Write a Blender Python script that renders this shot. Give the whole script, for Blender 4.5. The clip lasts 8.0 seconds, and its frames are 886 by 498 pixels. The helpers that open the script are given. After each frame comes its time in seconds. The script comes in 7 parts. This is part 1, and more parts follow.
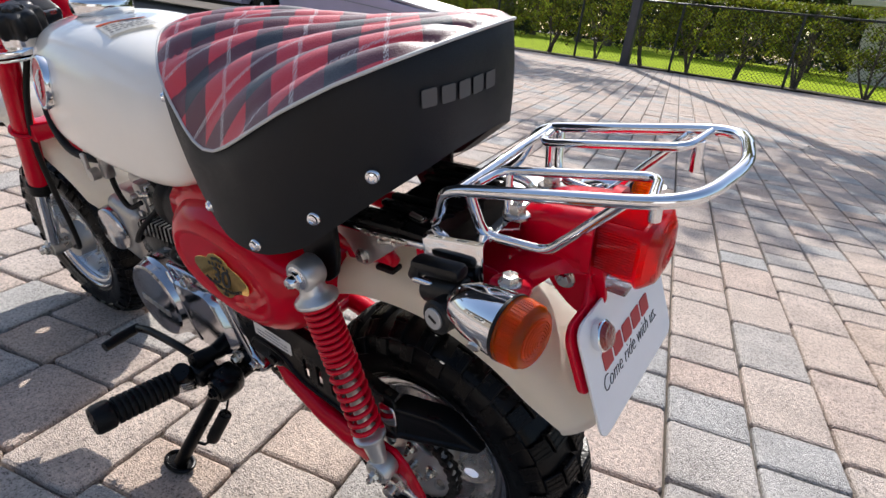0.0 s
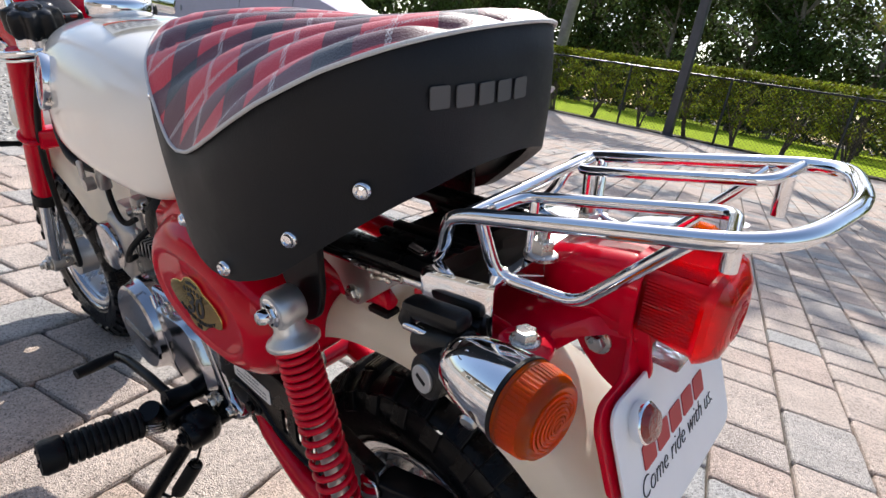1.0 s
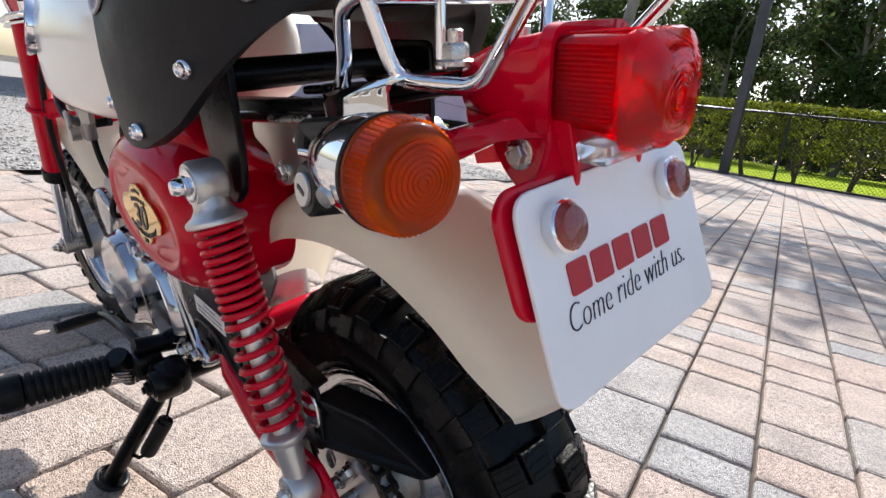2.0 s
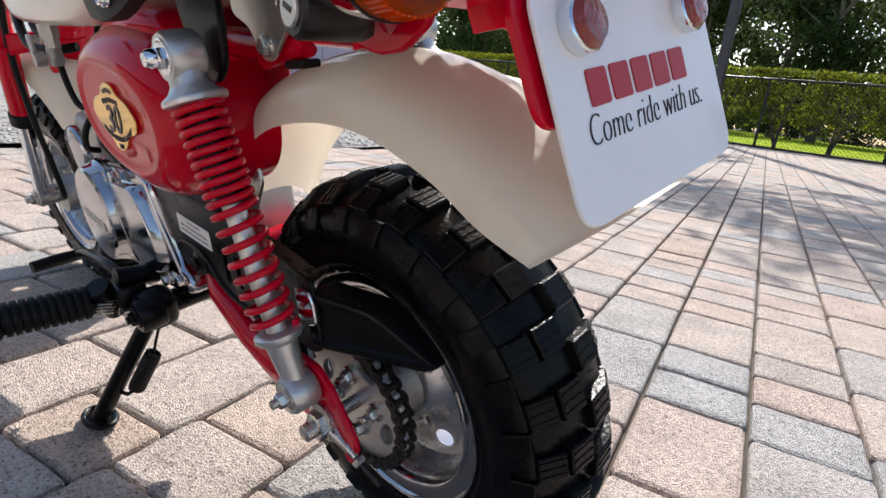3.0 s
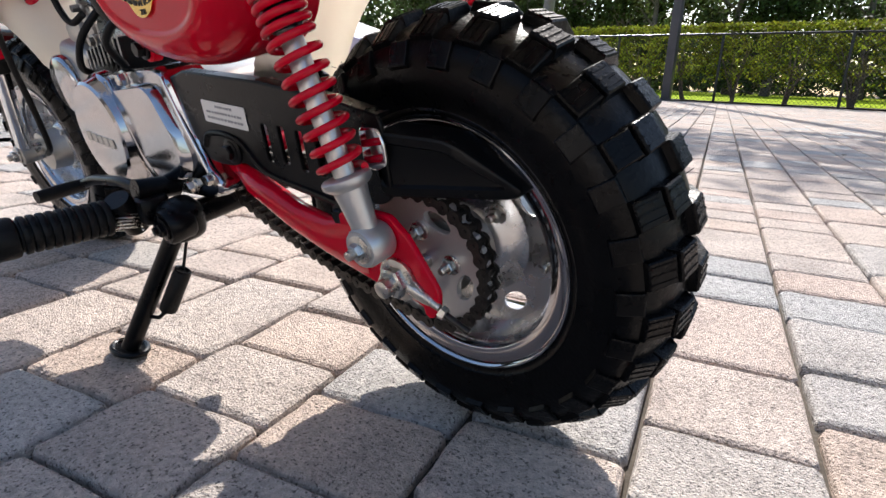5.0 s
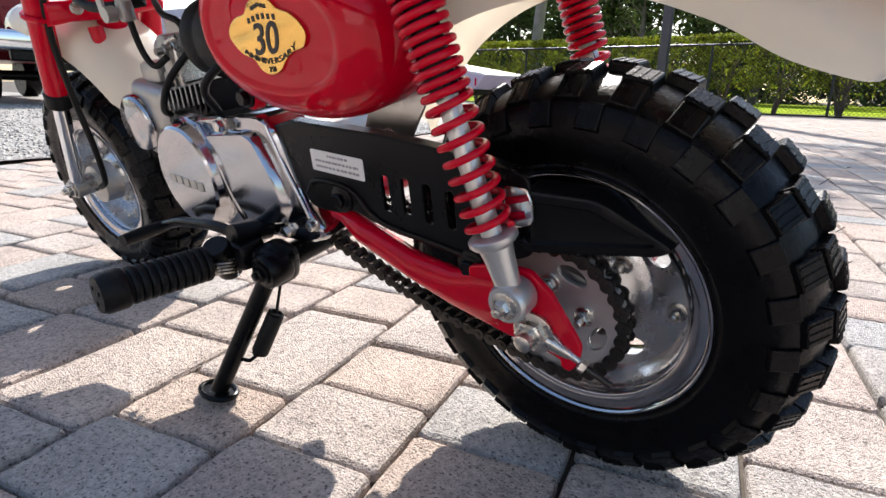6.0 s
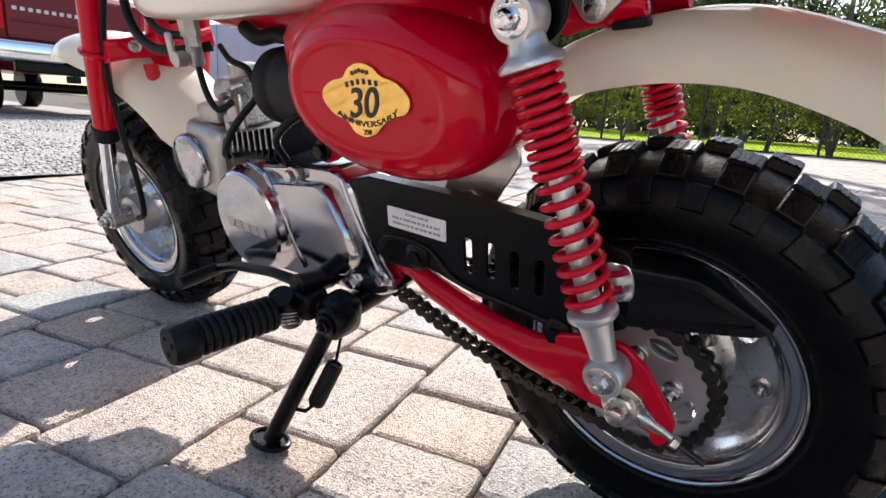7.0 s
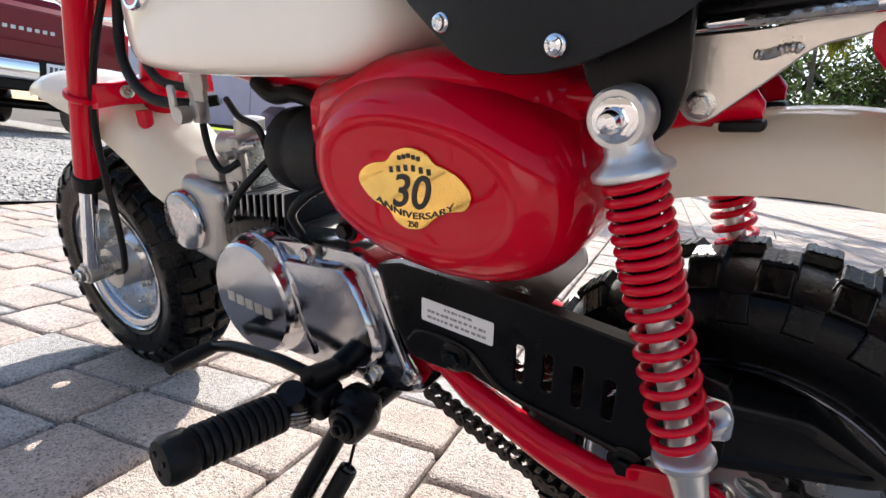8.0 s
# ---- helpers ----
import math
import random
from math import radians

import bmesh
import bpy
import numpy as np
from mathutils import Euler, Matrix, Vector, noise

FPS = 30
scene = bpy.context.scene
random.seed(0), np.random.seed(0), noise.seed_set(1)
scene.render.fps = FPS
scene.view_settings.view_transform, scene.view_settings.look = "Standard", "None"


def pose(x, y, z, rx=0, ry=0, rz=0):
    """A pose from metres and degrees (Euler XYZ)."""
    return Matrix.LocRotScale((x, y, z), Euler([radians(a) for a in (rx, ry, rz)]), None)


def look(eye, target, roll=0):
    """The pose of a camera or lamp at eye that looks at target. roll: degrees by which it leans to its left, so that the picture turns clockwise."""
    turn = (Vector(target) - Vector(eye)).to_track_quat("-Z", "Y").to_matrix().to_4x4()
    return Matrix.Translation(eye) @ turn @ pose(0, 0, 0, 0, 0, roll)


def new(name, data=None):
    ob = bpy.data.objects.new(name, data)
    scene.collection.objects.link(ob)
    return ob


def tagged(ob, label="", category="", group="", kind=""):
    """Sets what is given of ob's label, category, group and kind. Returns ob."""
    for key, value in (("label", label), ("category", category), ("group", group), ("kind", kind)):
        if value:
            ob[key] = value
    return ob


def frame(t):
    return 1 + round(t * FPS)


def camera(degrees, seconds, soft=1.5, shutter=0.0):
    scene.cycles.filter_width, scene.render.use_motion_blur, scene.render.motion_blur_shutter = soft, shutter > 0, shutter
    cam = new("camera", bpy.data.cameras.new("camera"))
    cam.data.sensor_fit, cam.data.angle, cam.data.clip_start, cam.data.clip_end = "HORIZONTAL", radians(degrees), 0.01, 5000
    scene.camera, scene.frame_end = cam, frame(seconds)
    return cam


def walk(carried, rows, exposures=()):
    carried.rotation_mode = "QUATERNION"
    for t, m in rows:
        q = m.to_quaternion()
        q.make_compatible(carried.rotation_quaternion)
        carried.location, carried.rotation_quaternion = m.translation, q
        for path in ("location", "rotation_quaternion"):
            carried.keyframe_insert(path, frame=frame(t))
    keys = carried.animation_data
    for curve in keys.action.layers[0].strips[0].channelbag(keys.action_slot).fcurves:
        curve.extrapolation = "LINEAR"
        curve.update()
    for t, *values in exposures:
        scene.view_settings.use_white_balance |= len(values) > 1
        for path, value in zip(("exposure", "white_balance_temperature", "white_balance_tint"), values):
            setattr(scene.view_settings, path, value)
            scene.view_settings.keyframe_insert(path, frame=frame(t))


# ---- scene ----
cam = camera(76.2, 8.0)
PATH = [
    (0, (0.298, -0.537, 0.694), (-0.705, 1.014, -0.074), 7.1),
    (0.5, (0.288, -0.501, 0.699), (-0.762, 1.05, -0.001), 9.2),
    (1, (0.267, -0.453, 0.652), (-0.883, 1.067, 0.045), 10.4),
    (1.2, (0.276, -0.432, 0.619), (-0.929, 1.06, 0.053), 10.6),
    (1.5, (0.311, -0.394, 0.582), (-0.965, 1.058, 0.068), 9.7),
    (1.7, (0.323, -0.378, 0.564), (-0.985, 1.05, 0.064), 9.2),
    (2, (0.338, -0.368, 0.522), (-0.999, 1.043, 0.051), 8.1),
    (2.2, (0.347, -0.364, 0.5), (-0.993, 1.046, 0.037), 7.3),
    (3.3, (0.331, -0.367, 0.418), (-0.92, 1.095, -0.128), 5.8),
    (3.5, (0.337, -0.378, 0.396), (-0.908, 1.098, -0.125), 4.5),
    (4, (0.326, -0.392, 0.367), (-0.89, 1.098, -0.18), 3.7),
    (4.2, (0.318, -0.4, 0.361), (-0.889, 1.095, -0.196), 3.3),
    (5.3, (0.263, -0.431, 0.315), (-0.926, 1.071, -0.259), 1.5),
    (5.5, (0.242, -0.448, 0.319), (-0.931, 1.071, -0.244), 1.6),
    (6, (0.194, -0.484, 0.353), (-0.984, 1.038, -0.191), 1.6),
    (6.5, (0.164, -0.515, 0.377), (-1.017, 1.015, -0.133), 2.4),
    (7, (0.124, -0.528, 0.384), (-1.044, 1.028, -0.081), 3.8),
    (7.5, (0.071, -0.509, 0.407), (-1.068, 1.083, -0.002), 5.2),
    (8, (0.027, -0.504, 0.423), (-1.084, 1.119, 0.061), 5.9),
]
walk(cam, [(t, look(eye, target, roll)) for t, eye, target, roll in PATH], exposures=((0.0, 0.42), (1.0, 0.54), (1.5, 0.70), (2.0, 0.66), (3.5, 0.54), (5.5, 0.84), (6.5, 0.92), (8.0, 1.0)))

# ---- world, sun and exposure ----
SUN_DIR = Vector((-0.485, 0.874, 0.93)).normalized()  # towards the sun
world = bpy.data.worlds.new("sky")
scene.world = world
world.use_nodes = True
wn = world.node_tree.nodes
sky = wn.new("ShaderNodeTexSky")
sky.sky_type = "NISHITA"
sky.sun_disc = False
sky.sun_elevation = math.asin(SUN_DIR.z)
sky.sun_rotation = math.atan2(SUN_DIR.x, SUN_DIR.y)
sky.air_density = 1.0
sky.dust_density = 1.6
wn["Background"].inputs["Strength"].default_value = 0.15
world.node_tree.links.new(sky.outputs[0], wn["Background"].inputs["Color"])
sun = new("sun", bpy.data.lights.new("sun", "SUN"))
sun.data.energy = 4.5
sun.data.angle = radians(0.55)
sun.data.color = (1.0, 0.955, 0.91)
sun.rotation_euler = SUN_DIR.to_track_quat("Z", "Y").to_euler()


# ---- materials ----
def material(name, color, rough=0.5, metal=0.0, coat=0.0, bump=0.0, scale=60.0, vary=0.0, vscale=6.0, trans=0.0, ior=1.45, rvary=0.0, sheen=0.0, spec=0.5, depth=0.002):
    """A principled material with colour variation at two scales, roughness variation and fine relief."""
    m = bpy.data.materials.new(name)
    m.use_nodes = True
    nt = m.node_tree
    b = nt.nodes["Principled BSDF"]
    b.inputs["Base Color"].default_value = (*color, 1)
    b.inputs["Roughness"].default_value = rough
    b.inputs["Metallic"].default_value = metal
    b.inputs["Coat Weight"].default_value = coat
    b.inputs["Coat Roughness"].default_value = 0.012
    b.inputs["Transmission Weight"].default_value = trans
    b.inputs["IOR"].default_value = ior
    b.inputs["Sheen Weight"].default_value = sheen
    b.inputs["Specular IOR Level"].default_value = spec
    tc = nt.nodes.new("ShaderNodeTexCoord")
    if vary or rvary:
        n1 = nt.nodes.new("ShaderNodeTexNoise")
        n1.inputs["Scale"].default_value = vscale
        n1.inputs["Detail"].default_value = 8
        n1.inputs["Roughness"].default_value = 0.65
        nt.links.new(tc.outputs["Object"], n1.inputs["Vector"])
    if vary:
        r = nt.nodes.new("ShaderNodeMapRange")
        r.inputs["From Min"].default_value, r.inputs["From Max"].default_value = 0.3, 0.7
        r.inputs["To Min"].default_value, r.inputs["To Max"].default_value = 1 - vary, 1 + vary
        nt.links.new(n1.outputs["Fac"], r.inputs["Value"])
        mul = nt.nodes.new("ShaderNodeMix")
        mul.data_type, mul.blend_type = "RGBA", "MULTIPLY"
        mul.inputs["Factor"].default_value = 1
        mul.inputs[6].default_value = (*color, 1)
        nt.links.new(r.outputs[0], mul.inputs[7])
        nt.links.new(mul.outputs[2], b.inputs["Base Color"])
    if rvary:
        r2 = nt.nodes.new("ShaderNodeMapRange")
        r2.inputs["From Min"].default_value, r2.inputs["From Max"].default_value = 0.3, 0.7
        r2.inputs["To Min"].default_value, r2.inputs["To Max"].default_value = max(0.02, rough - rvary), rough + rvary
        nt.links.new(n1.outputs["Fac"], r2.inputs["Value"])
        nt.links.new(r2.outputs[0], b.inputs["Roughness"])
    if bump:
        n2 = nt.nodes.new("ShaderNodeTexNoise")
        n2.inputs["Scale"].default_value = scale
        n2.inputs["Detail"].default_value = 5
        nt.links.new(tc.outputs["Object"], n2.inputs["Vector"])
        bp = nt.nodes.new("ShaderNodeBump")
        bp.inputs["Strength"].default_value = bump
        bp.inputs["Distance"].default_value = depth
        nt.links.new(n2.outputs["Fac"], bp.inputs["Height"])
        nt.links.new(bp.outputs[0], b.inputs["Normal"])
    return m


def nodes_of(m):
    return m.node_tree.nodes, m.node_tree.links, m.node_tree.nodes["Principled BSDF"]


RED = material("red_paint", (0.53, 0.0003, 0.016), 0.42, coat=0.8, vary=0.05, vscale=14, spec=0.02)
RED.node_tree.nodes["Principled BSDF"].inputs["Coat IOR"].default_value = 1.38
CREAM = material("cream_paint", (0.88, 0.83, 0.735), 0.35, coat=1.0, vary=0.02, vscale=9, spec=0.2)
VINYL = material("black_vinyl", (0.0075, 0.0080, 0.0095), 0.52, bump=0.25, scale=900, vary=0.2, vscale=20, rvary=0.08, spec=0.3)
CHROME = material("chrome", (0.80, 0.81, 0.83), 0.05, 1.0, vary=0.03, rvary=0.025, vscale=40)
ALU = material("polished_aluminium", (0.45, 0.45, 0.47), 0.11, 1.0, bump=0.05, scale=300, vary=0.06, rvary=0.05, vscale=25)
RIM = material("polished_rim", (0.44, 0.44, 0.46), 0.09, 1.0, vary=0.05, rvary=0.03, vscale=30)
DISC = material("satin_disc", (0.62, 0.62, 0.62), 0.27, 1.0, bump=0.04, scale=300, vary=0.05, rvary=0.06, vscale=18)
CAST = material("cast_aluminium", (0.46, 0.45, 0.43), 0.42, 1.0, bump=0.35, scale=420, vary=0.12, rvary=0.1, vscale=30)
SILVER = material("silver_paint", (0.58, 0.58, 0.57), 0.34, 0.75, bump=0.1, scale=500, vary=0.05, vscale=40)
BRUSHED = material("brushed_metal", (0.66, 0.63, 0.58), 0.33, 1.0, bump=0.12, scale=260, vary=0.10, rvary=0.1, vscale=22)
STEEL = material("zinc_steel", (0.58, 0.56, 0.52), 0.28, 1.0, bump=0.15, scale=500, vary=0.15, rvary=0.08, vscale=90)
BLACK = material("black_paint", (0.003, 0.003, 0.0034), 0.30, spec=0.22, bump=0.08, scale=500, vary=0.2, rvary=0.06, vscale=30)
PLASTIC = material("black_plastic", (0.006, 0.006, 0.006), 0.38, spec=0.4, bump=0.15, scale=700, vary=0.2, vscale=40)
RUBBER = material("black_rubber", (0.005, 0.005, 0.005), 0.5, spec=0.25, bump=0.3, scale=350, vary=0.25, rvary=0.1, vscale=35)
TYRE = material("tyre_rubber", (0.002, 0.002, 0.0023), 0.30, spec=0.17, bump=0.25, scale=260, vary=0.3, rvary=0.1, vscale=22)
CHAINM = material("oiled_chain", (0.05, 0.045, 0.04), 0.35, 0.8, bump=0.2, scale=500, vary=0.3, vscale=120)
WHITE = material("white_plate", (0.80, 0.80, 0.80), 0.3, coat=0.3, vary=0.02, vscale=20)
PRINT_RED = material("red_print", (0.42, 0.01, 0.02), 0.4)
PRINT_BLACK = material("black_print", (0.012, 0.012, 0.014), 0.4)
PRINT_GREY = material("silver_print", (0.085, 0.085, 0.085), 0.45, 0.3)
GOLD = material("gold_plate", (0.80, 0.52, 0.15), 0.06, 1.0, vary=0.06, rvary=0.04, vscale=60)
PIPING = material("grey_piping", (0.55, 0.54, 0.52), 0.45, bump=0.3, scale=500)
STICKER = material("white_sticker", (0.74, 0.73, 0.70), 0.4, vary=0.03)
ORANGE_PRINT = material("orange_print", (0.75, 0.16, 0.03), 0.4)


def lens_material(name, color, clear, scatter):
    """Moulded coloured plastic: some light passes straight, some is scattered through."""
    m = material(name, color, 0.04, trans=clear, ior=1.30, coat=0.3)
    n, l, b = nodes_of(m)
    tr = n.new("ShaderNodeBsdfTranslucent")
    tr.inputs["Color"].default_value = (*color, 1)
    mixs = n.new("ShaderNodeMixShader")
    mixs.inputs[0].default_value = scatter
    l.new(b.outputs[0], mixs.inputs[1])
    l.new(tr.outputs[0], mixs.inputs[2])
    l.new(mixs.outputs[0], n["Material Output"].inputs["Surface"])
    return m


AMBER = lens_material("amber_lens", (1.0, 0.33, 0.003), 0.95, 0.44)
RED_LENS = lens_material("red_lens", (0.88, 0.0008, 0.018), 0.97, 0.30)
DEEP_RED_LENS = material("deep_red_lens", (0.22, 0.012, 0.004), 0.10, coat=0.8, bump=1.0, scale=420)
CLEAR_LENS = material("clear_lens", (0.9, 0.9, 0.9), 0.06, trans=0.92, ior=1.42)


def plaid_material():
    """Red tartan: crossing dark bands, thin pale double lines, and a fine twill."""
    m = material("tartan_cloth", (0.45, 0.02, 0.03), 0.42, bump=0.3, scale=700, spec=0.7, sheen=0.12)
    n, l, b = nodes_of(m)
    tc = n["Texture Coordinate"]
    rot = n.new("ShaderNodeMapping")
    rot.inputs["Rotation"].default_value = (0, 0, radians(-40))
    l.new(tc.outputs["Object"], rot.inputs["Vector"])
    sep = n.new("ShaderNodeSeparateXYZ")
    l.new(rot.outputs[0], sep.inputs[0])
    fine = n.new("ShaderNodeTexChecker")
    fine.inputs["Scale"].default_value = 700
    l.new(tc.outputs["Object"], fine.inputs["Vector"])
    masks = []
    for axis, period, at in (("X", 0.074, -0.186), ("Y", 0.058, 0.130)):
        wave = n.new("ShaderNodeMath")
        wave.operation = "MULTIPLY_ADD"
        wave.inputs[1].default_value, wave.inputs[2].default_value = 1 / period, 0.245 - at / period + 10
        l.new(sep.outputs[axis], wave.inputs[0])
        fr = n.new("ShaderNodeMath")
        fr.operation = "FRACT"
        l.new(wave.outputs[0], fr.inputs[0])
        dark = n.new("ShaderNodeValToRGB")
        dark.color_ramp.interpolation = "CONSTANT"
        e = dark.color_ramp.elements
        e[0].position, e[0].color = 0.0, (0, 0, 0, 1)
        e[1].position, e[1].color = 0.62, (1, 1, 1, 1)
        x = e.new(0.96)
        x.color = (0, 0, 0, 1)
        l.new(fr.outputs[0], dark.inputs[0])
        pale = n.new("ShaderNodeValToRGB")
        pale.color_ramp.interpolation = "CONSTANT"
        e = pale.color_ramp.elements
        e[0].position, e[0].color = 0.0, (0, 0, 0, 1)
        e[1].position, e[1].color = 0.22, (1, 1, 1, 1)
        for p, v in ((0.275, 0),):
            x = e.new(p)
            x.color = (v, v, v, 1)
        l.new(fr.outputs[0], pale.inputs[0])
        masks.append((dark, pale))
    add = n.new("ShaderNodeMath")
    add.operation = "ADD"
    l.new(masks[0][0].outputs[0], add.inputs[0])
    l.new(masks[1][0].outputs[0], add.inputs[1])
    ramp = n.new("ShaderNodeValToRGB")
    e = ramp.color_ramp.elements
    e[0].position, e[0].color = 0.0, (0.56, 0.014, 0.035, 1)
    e[1].position, e[1].color = 1.0, (0.016, 0.020, 0.030, 1)
    x = e.new(0.5)
    x.color = (0.105, 0.012, 0.026, 1)
    half = n.new("ShaderNodeMath")
    half.operation = "MULTIPLY"
    half.inputs[1].default_value = 0.5
    l.new(add.outputs[0], half.inputs[0])
    l.new(half.outputs[0], ramp.inputs[0])
    big = n.new("ShaderNodeMath")
    big.operation = "MAXIMUM"
    l.new(masks[0][1].outputs[0], big.inputs[0])
    l.new(masks[1][1].outputs[0], big.inputs[1])
    tw = n.new("ShaderNodeMapRange")
    tw.inputs["To Min"].default_value, tw.inputs["To Max"].default_value = 0.0, 0.75
    l.new(fine.outputs["Fac"], tw.inputs["Value"])
    mulp = n.new("ShaderNodeMath")
    mulp.operation = "MULTIPLY"
    l.new(big.outputs[0], mulp.inputs[0])
    l.new(tw.outputs[0], mulp.inputs[1])
    mix = n.new("ShaderNodeMix")
    mix.data_type = "RGBA"
    l.new(mulp.outputs[0], mix.inputs["Factor"])
    l.new(ramp.outputs[0], mix.inputs[6])
    mix.inputs[7].default_value = (0.62, 0.60, 0.58, 1)
    l.new(mix.outputs[2], b.inputs["Base Color"])
    return m


TARTAN = plaid_material()


def paver_material():
    """Concrete pavers: each with its own tone, from pink buff to blue grey, speckled with dark pits."""
    m = material("concrete_paver", (0.5, 0.4, 0.35), 0.88, bump=1.0, scale=390, depth=0.0060, spec=0.25)
    n, l, b = nodes_of(m)
    n["Noise Texture"].inputs["Detail"].default_value = 5
    tc = n["Texture Coordinate"]
    info = n.new("ShaderNodeObjectInfo")
    geo = n.new("ShaderNodeNewGeometry")
    rnd = n.new("ShaderNodeMath")
    rnd.operation = "ADD"
    l.new(info.outputs["Random"], rnd.inputs[0])
    l.new(geo.outputs["Random Per Island"], rnd.inputs[1])
    fr = n.new("ShaderNodeMath")
    fr.operation = "FRACT"
    l.new(rnd.outputs[0], fr.inputs[0])
    tone = n.new("ShaderNodeValToRGB")
    e = tone.color_ramp.elements
    e[0].position, e[0].color = 0.0, (0.545, 0.425, 0.345, 1)
    e[1].position, e[1].color = 1.0, (0.44, 0.425, 0.405, 1)
    for p, c in ((0.2, (0.565, 0.462, 0.392)), (0.45, (0.54, 0.46, 0.40)), (0.62, (0.555, 0.436, 0.367)), (0.78, (0.49, 0.44, 0.395)), (0.9, (0.47, 0.44, 0.41))):
        x = e.new(p)
        x.color = (*c, 1)
    l.new(fr.outputs[0], tone.inputs[0])
    n1 = n.new("ShaderNodeTexNoise")
    n1.inputs["Scale"].default_value = 9
    n1.inputs["Detail"].default_value = 6
    l.new(geo.outputs["Position"], n1.inputs["Vector"])
    r1 = n.new("ShaderNodeMapRange")
    r1.inputs["From Min"].default_value, r1.inputs["From Max"].default_value = 0.3, 0.7
    r1.inputs["To Min"].default_value, r1.inputs["To Max"].default_value = 0.82, 1.10
    l.new(n1.outputs["Fac"], r1.inputs["Value"])
    n2 = n.new("ShaderNodeTexNoise")
    n2.inputs["Scale"].default_value = 290
    n2.inputs["Detail"].default_value = 4
    l.new(geo.outputs["Position"], n2.inputs["Vector"])
    r2 = n.new("ShaderNodeMapRange")
    r2.inputs["From Min"].default_value, r2.inputs["From Max"].default_value = 0.34, 0.44
    r2.inputs["To Min"].default_value, r2.inputs["To Max"].default_value = 0.31, 1.04
    l.new(n2.outputs["Fac"], r2.inputs["Value"])
    n3 = n.new("ShaderNodeTexNoise")
    n3.inputs["Scale"].default_value = 120
    n3.inputs["Detail"].default_value = 4
    n3.inputs["Roughness"].default_value = 0.7
    l.new(geo.outputs["Position"], n3.inputs["Vector"])
    r3 = n.new("ShaderNodeMapRange")
    r3.inputs["From Min"].default_value, r3.inputs["From Max"].default_value = 0.36, 0.60
    r3.inputs["To Min"].default_value, r3.inputs["To Max"].default_value = 0.76, 1.17
    l.new(n3.outputs["Fac"], r3.inputs["Value"])
    k0 = n.new("ShaderNodeMath")
    k0.operation = "MULTIPLY"
    l.new(r1.outputs[0], k0.inputs[0])
    l.new(r3.outputs[0], k0.inputs[1])
    n4 = n.new("ShaderNodeTexNoise")
    n4.inputs["Scale"].default_value = 640
    n4.inputs["Detail"].default_value = 2
    l.new(geo.outputs["Position"], n4.inputs["Vector"])
    r4 = n.new("ShaderNodeMapRange")
    r4.inputs["From Min"].default_value, r4.inputs["From Max"].default_value = 0.58, 0.68
    r4.inputs["To Min"].default_value, r4.inputs["To Max"].default_value = 1.0, 1.28
    l.new(n4.outputs["Fac"], r4.inputs["Value"])
    k1 = n.new("ShaderNodeMath")
    k1.operation = "MULTIPLY"
    l.new(k0.outputs[0], k1.inputs[0])
    l.new(r4.outputs[0], k1.inputs[1])
    k = n.new("ShaderNodeMath")
    k.operation = "MULTIPLY"
    l.new(k1.outputs[0], k.inputs[0])
    l.new(r2.outputs[0], k.inputs[1])
    mix = n.new("ShaderNodeMix")
    mix.data_type, mix.blend_type = "RGBA", "MULTIPLY"
    mix.inputs["Factor"].default_value = 1
    l.new(tone.outputs[0], mix.inputs[6])
    l.new(k.outputs[0], mix.inputs[7])
    l.new(mix.outputs[2], b.inputs["Base Color"])
    l.new(geo.outputs["Position"], n["Noise Texture"].inputs["Vector"])
    return m


PAVER = paver_material()
SAND = material("joint_sand", (0.085, 0.070, 0.055), 0.95, bump=1.0, scale=120, vary=0.35, vscale=15)
GRAVEL = material("white_gravel", (0.30, 0.285, 0.26), 0.9, bump=1.0, scale=34, vary=0.55, vscale=26, depth=0.02)
GRASS = material("lawn_grass", (0.27, 0.36, 0.012), 0.9, bump=1.0, scale=30, vary=0.55, vscale=4, spec=0.05)
SOIL = material("leaf_litter", (0.06, 0.045, 0.03), 0.95, bump=1.0, scale=40, vary=0.5, vscale=12)


def leaf_material(name, color, vary):
    m = material(name, color, 0.5, spec=0.15)
    n, l, b = nodes_of(m)
    geo = n.new("ShaderNodeNewGeometry")
    hsv = n.new("ShaderNodeHueSaturation")
    hsv.inputs["Color"].default_value = (*color, 1)
    r = n.new("ShaderNodeMapRange")
    r.inputs["To Min"].default_value, r.inputs["To Max"].default_value = 1 - vary, 1 + vary
    l.new(geo.outputs["Random Per Island"], r.inputs["Value"])
    l.new(r.outputs[0], hsv.inputs["Value"])
    r2 = n.new("ShaderNodeMapRange")
    r2.inputs["To Min"].default_value, r2.inputs["To Max"].default_value = 0.46, 0.53
    l.new(geo.outputs["Random Per Island"], r2.inputs["Value"])
    l.new(r2.outputs[0], hsv.inputs["Hue"])
    l.new(hsv.outputs[0], b.inputs["Base Color"])
    trans = n.new("ShaderNodeBsdfTranslucent")
    l.new(hsv.outputs[0], trans.inputs["Color"])
    mixs = n.new("ShaderNodeMixShader")
    mixs.inputs[0].default_value = 0.55
    l.new(b.outputs[0], mixs.inputs[1])
    l.new(trans.outputs[0], mixs.inputs[2])
    l.new(mixs.outputs[0], n["Material Output"].inputs["Surface"])
    return m


